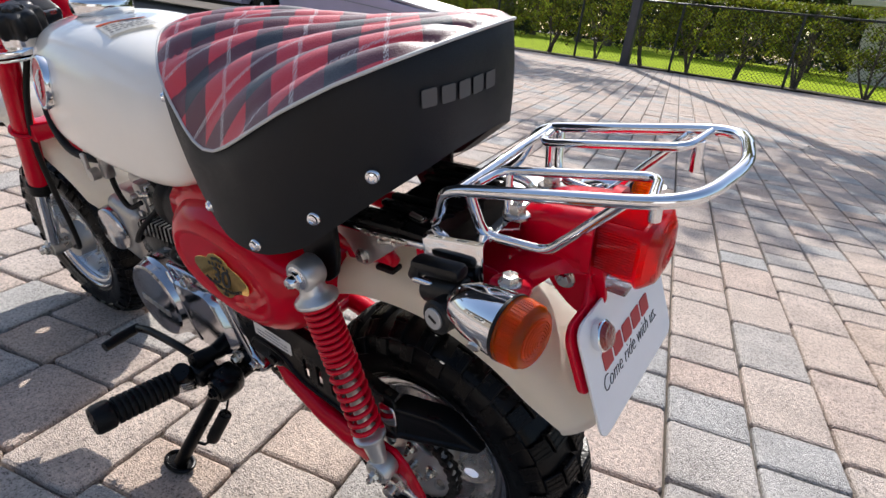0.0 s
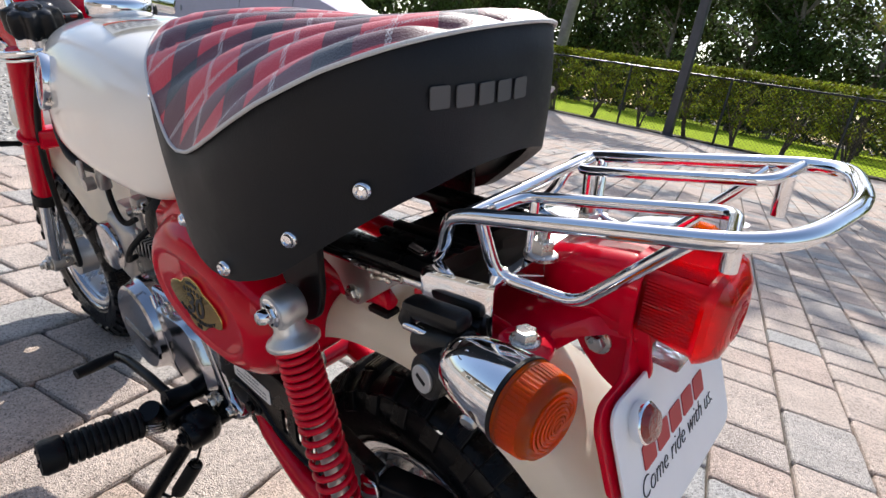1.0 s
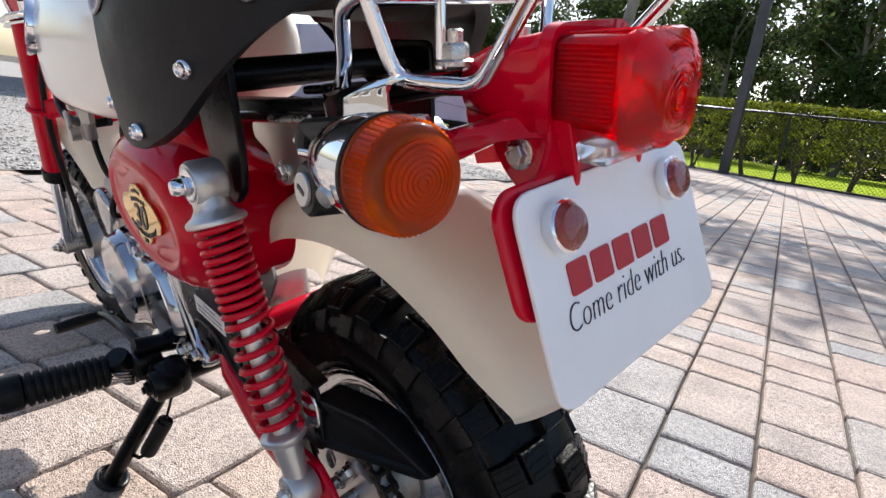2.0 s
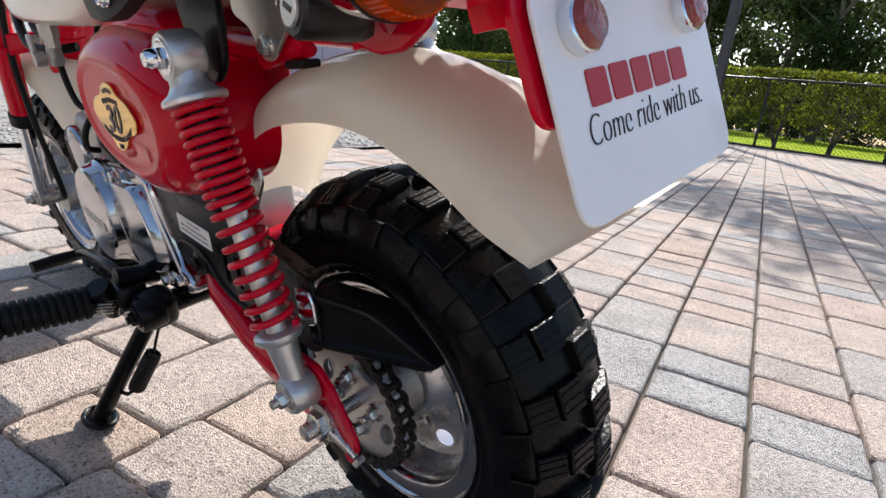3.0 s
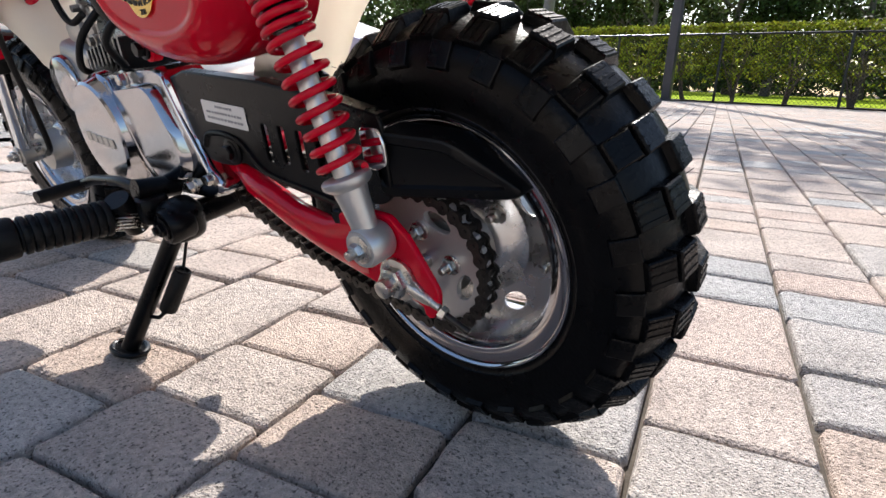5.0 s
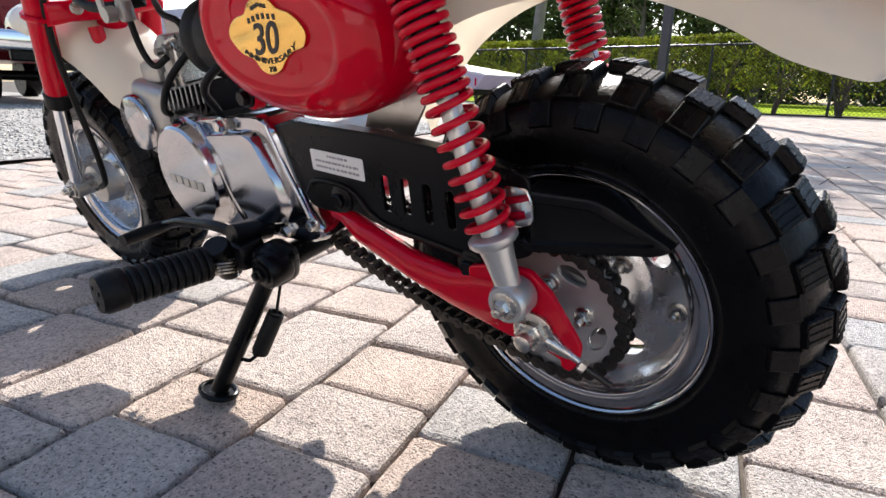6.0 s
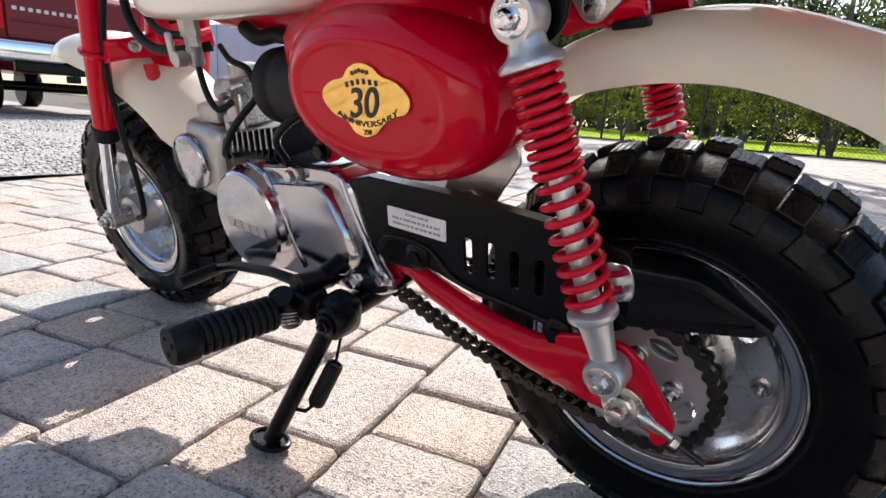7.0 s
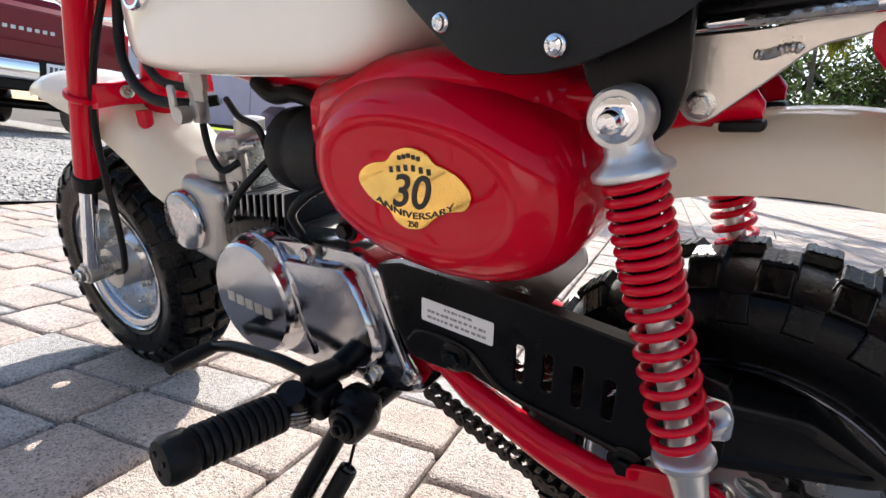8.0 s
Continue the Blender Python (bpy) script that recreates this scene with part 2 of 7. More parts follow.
PEBBLE = material("pale_pebble", (0.42, 0.40, 0.37), 0.85, bump=0.4, scale=120)
_n, _l, _b = nodes_of(PEBBLE)
_g = _n.new("ShaderNodeNewGeometry")
_r = _n.new("ShaderNodeValToRGB")
_r.color_ramp.elements[0].color, _r.color_ramp.elements[1].color = (0.16, 0.15, 0.14, 1), (0.58, 0.55, 0.50, 1)
_l.new(_g.outputs["Random Per Island"], _r.inputs[0])
_l.new(_r.outputs[0], _b.inputs["Base Color"])
HEDGE_LEAF = leaf_material("hedge_leaf", (0.165, 0.190, 0.016), 0.7)
TREE_LEAF = leaf_material("tree_leaf", (0.055, 0.078, 0.022), 0.7)
PINE_LEAF = leaf_material("pine_needle", (0.16, 0.17, 0.02), 0.5)
BARK = material("bark", (0.14, 0.11, 0.085), 0.9, bump=1.0, scale=40, vary=0.4, vscale=8)
FENCE_BLACK = material("fence_black", (0.012, 0.014, 0.013), 0.4, vary=0.2)
POST_GREY = material("painted_post", (0.055, 0.055, 0.06), 0.5, vary=0.2, vscale=3)
PALE_BARK = material("pale_bark", (0.20, 0.18, 0.16), 0.9, bump=0.8, scale=30, vary=0.3, vscale=5)
LILAC = material("lilac_paint", (0.46, 0.40, 0.49), 0.35, coat=0.3, vary=0.08, vscale=1.5)
TRUCK_RED = material("truck_red", (0.15, 0.002, 0.008), 0.35, coat=0.35, vary=0.1, vscale=2, spec=0.2)
TRIM_GREY = material("grey_trim", (0.25, 0.25, 0.26), 0.45, vary=0.1)
DARK_GLASS = material("dark_glass", (0.02, 0.025, 0.03), 0.05, spec=0.8)
STUCCO = material("beige_stucco", (0.55, 0.47, 0.40), 0.85, bump=0.4, scale=60, vary=0.08)
STUCCO_PALE = material("pale_stucco", (0.20, 0.173, 0.143), 0.85, bump=0.4, scale=60, vary=0.06)
ROOF = material("roof_shingle", (0.22, 0.20, 0.18), 0.9, bump=0.5, scale=30, vary=0.2)


# ---- building helpers ----
def link(name, me, mat, parent=None, label="", smooth=None):
    """Links a mesh as one object under a parent."""
    if mat is not None and not me.materials:
        me.materials.append(mat)
    ob = new(name, me)
    if smooth is not None:
        for p in me.polygons:
            p.use_smooth = True
        me.set_sharp_from_angle(angle=radians(smooth))
    if parent is not None:
        ob.parent = parent
    if label:
        ob["label"] = label
    return ob


def part(name, bm, mat, parent=None, label="", smooth=40):
    me = bpy.data.meshes.new(name)
    bmesh.ops.recalc_face_normals(bm, faces=bm.faces)
    bm.to_mesh(me)
    bm.free()
    return link(name, me, mat, parent, label, smooth)


def thing(name, label, category, m=None, group="", kind=""):
    ob = new(name)
    if m is not None:
        ob.matrix_world = m
    return tagged(ob, label, category, group, kind)


def curve_points(pts, n=8, closed=False):
    """A smooth line through the points (Catmull-Rom)."""
    p = [Vector(q) for q in pts]
    if len(p) < 3 and not closed:
        return p
    out = []
    m = len(p)
    for i in range(m if closed else m - 1):
        if closed:
            a, b, c, d = p[i - 1], p[i], p[(i + 1) % m], p[(i + 2) % m]
        else:
            b, c = p[i], p[i + 1]
            a = p[i - 1] if i else b * 2 - c
            d = p[i + 2] if i + 2 < m else c * 2 - b
        for k in range(n):
            t = k / n
            out.append(0.5 * ((2 * b) + (c - a) * t + (2 * a - 5 * b + 4 * c - d) * t * t + (3 * b - a - 3 * c + d) * t**3))
    if not closed:
        out.append(p[-1])
    return out


def rounded(pts, r, n=6, closed=False):
    """A line of straight runs with rounded bends."""
    p = [Vector(q) for q in pts]
    out = []
    m = len(p)
    for i in range(m):
        if not closed and i in (0, m - 1):
            out.append(p[i])
            continue
        a, b, c = p[i - 1], p[i], p[(i + 1) % m]
        ra = min(r, 0.45 * (a - b).length)
        rc = min(r, 0.45 * (c - b).length)
        s, e = b + (a - b).normalized() * ra, b + (c - b).normalized() * rc
        for k in range(n + 1):
            t = k / n
            out.append(s * (1 - t) ** 2 + b * 2 * t * (1 - t) + e * t * t)
    return out


def add_tube(bm, line, r, seg=12, closed=False, caps=True):
    """Sweeps a circle along a line; r is a radius or one for each point."""
    line = [Vector(q) for q in line]
    m = len(line)
    rs = r if isinstance(r, (list, tuple)) else [r] * m
    up = None
    rings = []
    for i, p in enumerate(line):
        a = line[i - 1] if (i or closed) else p
        b = line[(i + 1) % m] if (i < m - 1 or closed) else p
        d = (b - a).normalized()
        if up is None:
            up = d.orthogonal().normalized()
        up = (up - d * up.dot(d)).normalized()
        side = d.cross(up)
        rings.append([bm.verts.new(p + (up * math.cos(t) + side * math.sin(t)) * rs[i]) for t in [2 * math.pi * k / seg for k in range(seg)]])
    skin(bm, rings, closed, caps)
    return bm


def skin(bm, rings, closed=False, caps=True, wrap=True):
    n = len(rings[0])
    for i in range(len(rings) if closed else len(rings) - 1):
        a, b = rings[i], rings[(i + 1) % len(rings)]
        for k in range(n if wrap else n - 1):
            bm.faces.new((a[k], a[(k + 1) % n], b[(k + 1) % n], b[k]))
    if caps and not closed:
        bm.faces.new(rings[0])
        bm.faces.new(rings[-1][::-1])


def tube(line, r, seg=12, closed=False, caps=True):
    return add_tube(bmesh.new(), line, r, seg, closed, caps)


def basis(axis):
    """A turn that takes z to the axis."""
    return Vector(axis).to_track_quat("Z", "Y").to_matrix().to_4x4()


def add_lathe(bm, profile, origin=(0, 0, 0), axis=(0, 0, 1), seg=32, caps=True):
    """Turns a profile of (radius, height) about an axis."""
    m = Matrix.Translation(origin) @ basis(axis)
    rings = []
    for r, h in profile:
        rings.append([bm.verts.new(m @ Vector((max(r, 1e-5) * math.cos(t), max(r, 1e-5) * math.sin(t), h))) for t in [2 * math.pi * k / seg for k in range(seg)]])
    skin(bm, rings, False, caps)
    return bm


def lathe(profile, origin=(0, 0, 0), axis=(0, 0, 1), seg=32, caps=True):
    return add_lathe(bmesh.new(), profile, origin, axis, seg, caps)


def add_box(bm, size, m, bevel=0.0, seg=2):
    r = bmesh.ops.create_cube(bm, size=1, matrix=m @ Matrix.Diagonal((*size, 1)))
    if bevel:
        edges = list({e for v in r["verts"] for e in v.link_edges})
        bmesh.ops.bevel(bm, geom=edges, offset=bevel, segments=seg, affect="EDGES", profile=0.5)
    return bm


def box(size, m, bevel=0.0, seg=2):
    return add_box(bmesh.new(), size, m, bevel, seg)


def hexbolt(bm, at, axis, r, h, stud=0.0, washer=0.0):
    """A hexagon head with a washer and, if wanted, the end of the thread."""
    if washer:
        add_lathe(bm, [(washer, 0), (washer, h * 0.2), (washer * 0.9, h * 0.28)], at, axis, 24)
    add_lathe(bm, [(r, h * 0.2), (r, h * 0.85), (r * 0.86, h)], at, axis, 6)
    if stud:
        add_lathe(bm, [(r * 0.55, h * 0.9), (r * 0.55, h + stud), (r * 0.4, h + stud * 1.15)], at, axis, 14)
    return bm


def mesh_of(ob):
    """Turns a temporary curve or text object into a mesh."""
    dg = bpy.context.evaluated_depsgraph_get()
    me = bpy.data.meshes.new_from_object(ob.evaluated_get(dg))
    data = ob.data
    bpy.data.objects.remove(ob)
    bpy.data.curves.remove(data)
    return me


def cut_plate(name, outlines, thick, bevel, m, mat, parent, label="", smooth=35):
    """A sheet cut from closed outlines (the first outside, the rest holes), in the plane of m's x and y."""
    cu = bpy.data.curves.new(name, "CURVE")
    cu.dimensions, cu.fill_mode = "2D", "BOTH"
    cu.extrude, cu.bevel_depth, cu.bevel_resolution = max(thick / 2 - bevel, 0.0001), bevel, 1
    for o in outlines:
        s = cu.splines.new("POLY")
        s.points.add(len(o) - 1)
        for q, w in zip(s.points, o):
            q.co = (w[0], w[1], 0, 1)
        s.use_cyclic_u = True
    me = mesh_of(new("cut", cu))
    me.name = name
    me.transform(m)
    me.materials.clear()
    return link(name, me, mat, parent, label, smooth)


def lettering(name, words, size, m, mat, parent, label="", depth=0.0003, spacing=1.0, shear=0.0, width=None, thin=0.0, bend=0.0):
    cu = bpy.data.curves.new(name, "FONT")
    cu.body, cu.size, cu.align_x, cu.align_y, cu.extrude, cu.space_character, cu.shear = words, size, "CENTER", "CENTER", depth, spacing, shear
    cu.offset = -thin
    me = mesh_of(new("words", cu))
    me.name = name
    if width:
        xs = [v.co.x for v in me.vertices]
        k = width / (max(xs) - min(xs))
        me.transform(Matrix.Diagonal((k, 1, 1, 1)))
    for v in me.vertices:
        v.co.y += bend * v.co.x ** 2
    me.transform(m)
    me.materials.clear()
    return link(name, me, mat, parent, label)


def round2d(pts, r, n=5):
    return [(q.x, q.y) for q in rounded([(x, y, 0) for x, y in pts], r, n, True)]


def xz(y):
    """The plane of a bike-side sheet: drawn in x and z, at a distance y from the middle."""
    return Matrix(((1, 0, 0, 0), (0, 0, -1, y), (0, 1, 0, 0), (0, 0, 0, 1)))


def smooth_value(table, x):
    """Reads a table of (x, value) with soft steps."""
    if x <= table[0][0]:
        return table[0][1]
    for (a, u), (b, v) in zip(table, table[1:]):
        if x <= b:
            t = (x - a) / (b - a)
            return u + (v - u) * t
    return table[-1][1]

# ---- the motorcycle: its own frame has x to the rear, y to its right, z up; it leans on its side stand ----
LEAN_DEG, BIKE_Y = 13.0, 0.025
BIKE = Matrix.Translation((0, BIKE_Y, -0.003)) @ Matrix.Rotation(radians(LEAN_DEG), 4, "X")
bike = thing("motorcycle", "small red and cream minibike with tartan seat leaning on side stand", "motorcycle", BIKE)
LEFT = Vector((0, -1, 0))

# the steered front end is turned a little to the left
FRONT_X, RAKE, STEER = -0.915, radians(24), radians(3)
AXIS = Vector((math.sin(RAKE), 0, math.cos(RAKE)))
HEAD = Vector((-0.76, 0, 0.47))
TURN_FRONT = Matrix.Translation(HEAD) @ Matrix.Rotation(STEER, 4, AXIS) @ Matrix.Translation(-HEAD)


def front_part(*args, **kw):
    ob = part(*args, **kw)
    ob.matrix_local = TURN_FRONT
    return ob


# ---- wheels ----
WHEEL_Z, WHEEL_Y = 0.198, 0.009
TYRE_PROFILE = [(0.110, -0.034), (0.116, -0.041), (0.1185, -0.0436), (0.1192, -0.0454), (0.1204, -0.0450), (0.1245, -0.0474), (0.1252, -0.0490), (0.1263, -0.0486), (0.137, -0.0520), (0.150, -0.0535), (0.162, -0.0520), (0.172, -0.0465), (0.1795, -0.036), (0.1845, -0.019), (0.1860, 0)]
TYRE_PROFILE = [(r - 0.003, y) for r, y in TYRE_PROFILE]
TYRE_PROFILE = TYRE_PROFILE + [(r, -y) for r, y in TYRE_PROFILE[-2::-1]]


def knob_mesh(name, w, l, h, grooves):
    """A tread block: w across, l along the tread, h high, standing on z = 0."""
    bm = bmesh.new()
    rows = [(-0.5, -0.5), (0.5, -0.5), (0.5, 0.5), (-0.5, 0.5)]
    rings = []
    for k, z in ((1.12, -0.004), (1.0, h * 0.8), (0.9, h)):
        rings.append([bm.verts.new((x * w * k, y * l * k, z)) for x, y in rows])
    skin(bm, rings)
    for g in range(grooves):
        y = l * (-0.3 + 0.6 * g / max(grooves - 1, 1))
        add_box(bm, (w * 0.86, l * 0.07, 0.0014), Matrix.Translation((0, y, h)))
    me = bpy.data.meshes.new(name)
    bmesh.ops.recalc_face_normals(bm, faces=bm.faces)
    bm.to_mesh(me)
    bm.free()
    me.materials.append(TYRE)
    return me


KNOB_CENTRE = knob_mesh("tread_knob", 0.0235, 0.0225, 0.0068, 3)
KNOB_SIDE = knob_mesh("shoulder_knob", 0.0220, 0.0205, 0.0046, 3)
KNOB_LOW = knob_mesh("sidewall_knob", 0.0190, 0.0175, 0.0024, 0)
TYRE_MESH = bpy.data.meshes.new("tyre")
_b = lathe(TYRE_PROFILE, (0, 0, 0), (0, 1, 0), 96, caps=False)
bmesh.ops.recalc_face_normals(_b, faces=_b.faces)
_b.to_mesh(TYRE_MESH)
_b.free()


def wheel(prefix, m, steered):
    """Tyre with its tread blocks, bright rim with dished disc, bolts and valve. m puts the wheel's middle in the bike."""
    place = TURN_FRONT @ m if steered else m
    tyre = link(prefix + "_tyre", TYRE_MESH.copy(), TYRE, bike, "black rubber knobbly tyre", 50)
    tyre.matrix_local = place
    count = 26
    for i in range(count):
        a = 2 * math.pi * i / count
        for s in (-1, 1):
            for me, ang, y, r, tilt in (
                (KNOB_CENTRE, a + (0.5 if s > 0 else 0) * 2 * math.pi / count, s * 0.0140, 0.1826, 5),
                (KNOB_SIDE, a + (0.5 if s > 0 else 0) * 2 * math.pi / count, s * 0.0360, 0.1763, 33),
                (KNOB_LOW, a + (0.5 if s < 0 else 0) * 2 * math.pi / count, s * 0.0505, 0.1620, 64),
            ):
                k = new("tread_knob", me)
                k.parent = tyre
                k.matrix_local = Matrix.Rotation(-ang, 4, "Y") @ Matrix.Translation((0, y, r)) @ Matrix.Rotation(-radians(tilt) * s, 4, "X") @ Matrix.Rotation(radians(90), 4, "Z")
    hairs = bmesh.new()
    rng = random.Random(5 if steered else 6)
    for i in range(46):
        a, s = rng.uniform(0, 2 * math.pi), rng.choice((-1, 1))
        p = Vector((0.1885 * math.sin(a), s * rng.uniform(0.004, 0.03), 0.1885 * math.cos(a)))
        q = p + Vector((math.sin(a + rng.uniform(-0.7, 0.7)), rng.uniform(-0.4, 0.4), math.cos(a + rng.uniform(-0.7, 0.7)))) * rng.uniform(0.003, 0.007)
        add_tube(hairs, [p, q], 0.00028, 4)
    part("mould_hair", hairs, TYRE, tyre)["kind"] = "stuff"
    # rim: lip, well, and dish with six windows
    bm = bmesh.new()
    half = [(0.109, -0.0385), (0.1125, -0.0420), (0.1150, -0.0440), (0.1158, -0.0455), (0.1152, -0.0468), (0.1138, -0.0470), (0.1125, -0.0458), (0.1112, -0.0436), (0.0985, -0.0428), (0.0968, -0.0412), (0.0962, -0.0300), (0.0958, -0.012)]
    add_lathe(bm, half + [(r, -y) for r, y in half[::-1]], (0, 0, 0), (0, 1, 0), 96, caps=False)
    rim = part(prefix + "_rim", bm, RIM, bike, "polished bright metal wheel rim", 50)
    rim.matrix_local = place
    # pressed disc: rolled edge, flat ring with four oval windows, dished middle
    circle = lambda r, n: [(r * math.cos(2 * math.pi * k / n), r * math.sin(2 * math.pi * k / n)) for k in range(n)]
    windows = []
    for i in range(4):
        a0 = radians(-56 + 90 * i)
        row = []
        for k in range(28):
            t = 2 * math.pi * k / 28
            u, v = 0.0715 + 0.0095 * math.cos(t), 0.0140 * math.sin(t)
            row.append((u * math.cos(a0) - v * math.sin(a0), u * math.sin(a0) + v * math.cos(a0)))
        windows.append(row)
    cut_plate("wheel_disc", [circle(0.0885, 72), circle(0.056, 60), *windows], 0.0026, 0.0009, xz(-0.006), DISC, rim, "satin metal disc with oval windows")
    part("disc_edge", lathe([(0.0872, -0.0045), (0.0885, -0.0072), (0.0905, -0.0120), (0.0925, -0.0270), (0.0935, -0.0330), (0.0950, -0.0350), (0.0962, -0.0350), (0.0962, -0.0320), (0.0948, -0.0280), (0.0930, -0.0085), (0.092, -0.0045)], (0, 0, 0), (0, 1, 0), 96, caps=False), DISC, rim)
    part("disc_dish", lathe([(0.0575, -0.0048), (0.057, -0.0074), (0.053, -0.0095), (0.048, -0.014), (0.041, -0.022), (0.035, -0.026), (0.02, -0.027)], (0, 0, 0), (0, 1, 0), 60, caps=False), DISC, rim)
    for i in range(4):
        a = radians(-8 + 90 * i)
        part("rim_nut", hexbolt(bmesh.new(), (0.079 * math.cos(a), -0.0075, 0.079 * math.sin(a)), LEFT, 0.0066, 0.007, 0.006, 0.0088), STEEL, rim, "zinc-plated nut")
        a = radians(40 + 90 * i)
        part("hub_nut", hexbolt(bmesh.new(), (0.045 * math.cos(a), -0.017, 0.045 * math.sin(a)), LEFT, 0.0066, 0.007, 0.006, 0.0088), STEEL, rim, "zinc-plated nut")
    part("hub", lathe([(0.02, -0.06), (0.034, -0.055), (0.036, -0.025), (0.045, -0.015), (0.045, 0.03), (0.036, 0.05), (0.02, 0.055)], (0, 0, 0), (0, 1, 0), 32), CAST, rim, "cast aluminium hub")
    return rim


rear_rim = wheel("rear", Matrix.Translation((0.002, WHEEL_Y, WHEEL_Z)), False)
front_rim = wheel("front", Matrix.Translation((FRONT_X, 0, 0.1935)), True)

# ---- rear mudguard ----
TOP = curve_points([(-0.20, 0, 0.335), (-0.165, 0, 0.403), (-0.11, 0, 0.453), (-0.045, 0, 0.4775), (0.03, 0, 0.4845), (0.10, 0, 0.468), (0.16, 0, 0.4425), (0.206, 0, 0.4195), (0.217, 0, 0.4165)], 6)
EDGE = curve_points([(-0.205, 0, 0.300), (-0.150, 0, 0.380), (-0.09, 0, 0.421), (-0.02, 0, 0.4385), (0.045, 0, 0.4385), (0.102, 0, 0.421), (0.140, 0, 0.401), (0.173, 0, 0.3905), (0.184, 0, 0.3905)], 6)
bm = bmesh.new()
rings = []
for k, (t, e) in enumerate(zip(TOP, EDGE)):
    w = smooth_value([(0, 0.048), (0.2, 0.056), (0.7, 0.060), (0.92, 0.0645), (1, 0.068)], k / (len(TOP) - 1))
    row = []
    for a in range(-12, 13):
        s = a / 12 * math.pi / 2
        c = abs(math.cos(s)) ** 0.75
        q = e + (t - e) * c
        row.append(bm.verts.new((q.x, w * math.copysign(abs(math.sin(s)) ** 0.85, s), q.z)))
    rings.append(row)
skin(bm, rings, caps=False, wrap=False)
bmesh.ops.solidify(bm, geom=bm.faces[:], thickness=0.0022)
part("rear_mudguard", bm, CREAM, bike, "glossy cream painted rear mudguard", 50)

# ---- fuel tank ----
def tank():
    bm = bmesh.new()
    rings = []
    stations = [(-0.672, 0.030, 0.545, 0.640), (-0.666, 0.060, 0.527, 0.655), (-0.65, 0.081, 0.516, 0.666), (-0.62, 0.097, 0.510, 0.675), (-0.58, 0.108, 0.507, 0.681), (-0.53, 0.115, 0.505, 0.684), (-0.47, 0.119, 0.504, 0.684), (-0.41, 0.119, 0.504, 0.681), (-0.36, 0.117, 0.504, 0.676), (-0.32, 0.114, 0.506, 0.670), (-0.295, 0.109, 0.511, 0.664), (-0.275, 0.101, 0.521, 0.656), (-0.262, 0.086, 0.535, 0.645), (-0.256, 0.06, 0.55, 0.63)]
    line = [(s[0], Vector(s[1:])) for s in stations]
    n = 48
    for x, v in line:
        w, zb, zt = v
        zb -= 0.004
        zt -= 0.019
        zm = zb + (zt - zb) * 0.36
        row = []
        for k in range(n):
            a = 2 * math.pi * k / n
            c, s = math.cos(a), math.sin(a)
            if s >= 0:
                y, z = w * math.copysign(abs(c) ** 0.62, c), zm + (zt - zm) * abs(s) ** 0.85
            else:
                y, z = w * math.copysign(abs(c) ** 0.26, c), zm - (zm - zb) * abs(s) ** 0.36
            row.append(bm.verts.new((x, y, z)))
        rings.append(row)
    skin(bm, rings)
    ob = part("fuel_tank", bm, CREAM, bike, "glossy cream painted fuel tank", 60)
    sub = ob.modifiers.new("soften", "SUBSURF")
    sub.levels = sub.render_levels = 1
    cap = part("filler_cap", lathe([(0.033, 0), (0.033, 0.006), (0.0375, 0.008), (0.0388, 0.011), (0.0388, 0.023), (0.037, 0.0265), (0.033, 0.0285), (0.023, 0.0290), (0.0225, 0.031), (0.020, 0.0325), (0.0, 0.0325)], (-0.565, 0, 0.655), (0.03, 0, 1), 48), CHROME, ob, "chrome filler cap")
    part("cap_knurl", lathe([(0.0165, 0.0), (0.0185, 0.002), (0.0185, 0.005), (0.016, 0.0065), (0, 0.0065)], (-0.5655, 0, 0.6868), (0.03, 0, 1), 18), STEEL, cap)
    part("cap_lever", box((0.030, 0.008, 0.005), Matrix.Translation((-0.558, 0.0, 0.6955)) @ Matrix.Rotation(radians(35), 4, "Z"), 0.0018, 2), CHROME, cap)
    # round badge on the flank, wing mark as a plain shape
    n_ = Vector((-0.16, -0.96, 0.2)).normalized()
    c_ = Vector((-0.552, -0.1105, 0.595))
    badge = part("tank_badge", lathe([(0.0, -0.01), (0.0315, -0.01), (0.0345, 0.001), (0.0332, 0.0042), (0.0302, 0.0042), (0.0298, 0.0025), (0.0, 0.0025)], c_, n_, 36), CHROME, ob, "chrome-rimmed round badge")
    part("badge_face", lathe([(0.0, 0.0), (0.0297, 0.0), (0.0294, 0.0032), (0, 0.0038)], c_, n_, 30), RED, badge)
    B_ = Matrix.Translation(c_ + n_ * 0.0048) @ n_.to_track_quat("Z", "Y").to_matrix().to_4x4()
    for i in range(5):
        w = 0.020 - 0.003 * i
        cut_plate("wing_feather", [round2d([(-w * 0.7, 0.0), (w * 0.55, 0.004), (w * 0.7, 0.007), (-w * 0.6, 0.005)], 0.0015)], 0.0012, 0.0003, B_ @ Matrix.Translation((0.002 + 0.0012 * i, 0.006 - i * 0.0062, 0)) @ Matrix.Rotation(radians(28), 4, "Z"), WHITE, badge)
    return ob


tank_ob = tank()
# caution sticker lying on the tank shoulder
def tank_top(x, y):
    """The height of the tank's skin over a point of its plan."""
    w, zb, zt = 0.118, 0.500, 0.664
    zm = zb + (zt - zb) * 0.36
    c = min(1.0, (abs(y) / w)) ** (1 / 0.62)
    return zm + (zt - zm) * math.sqrt(max(0.0, 1 - c * c)) ** 0.85


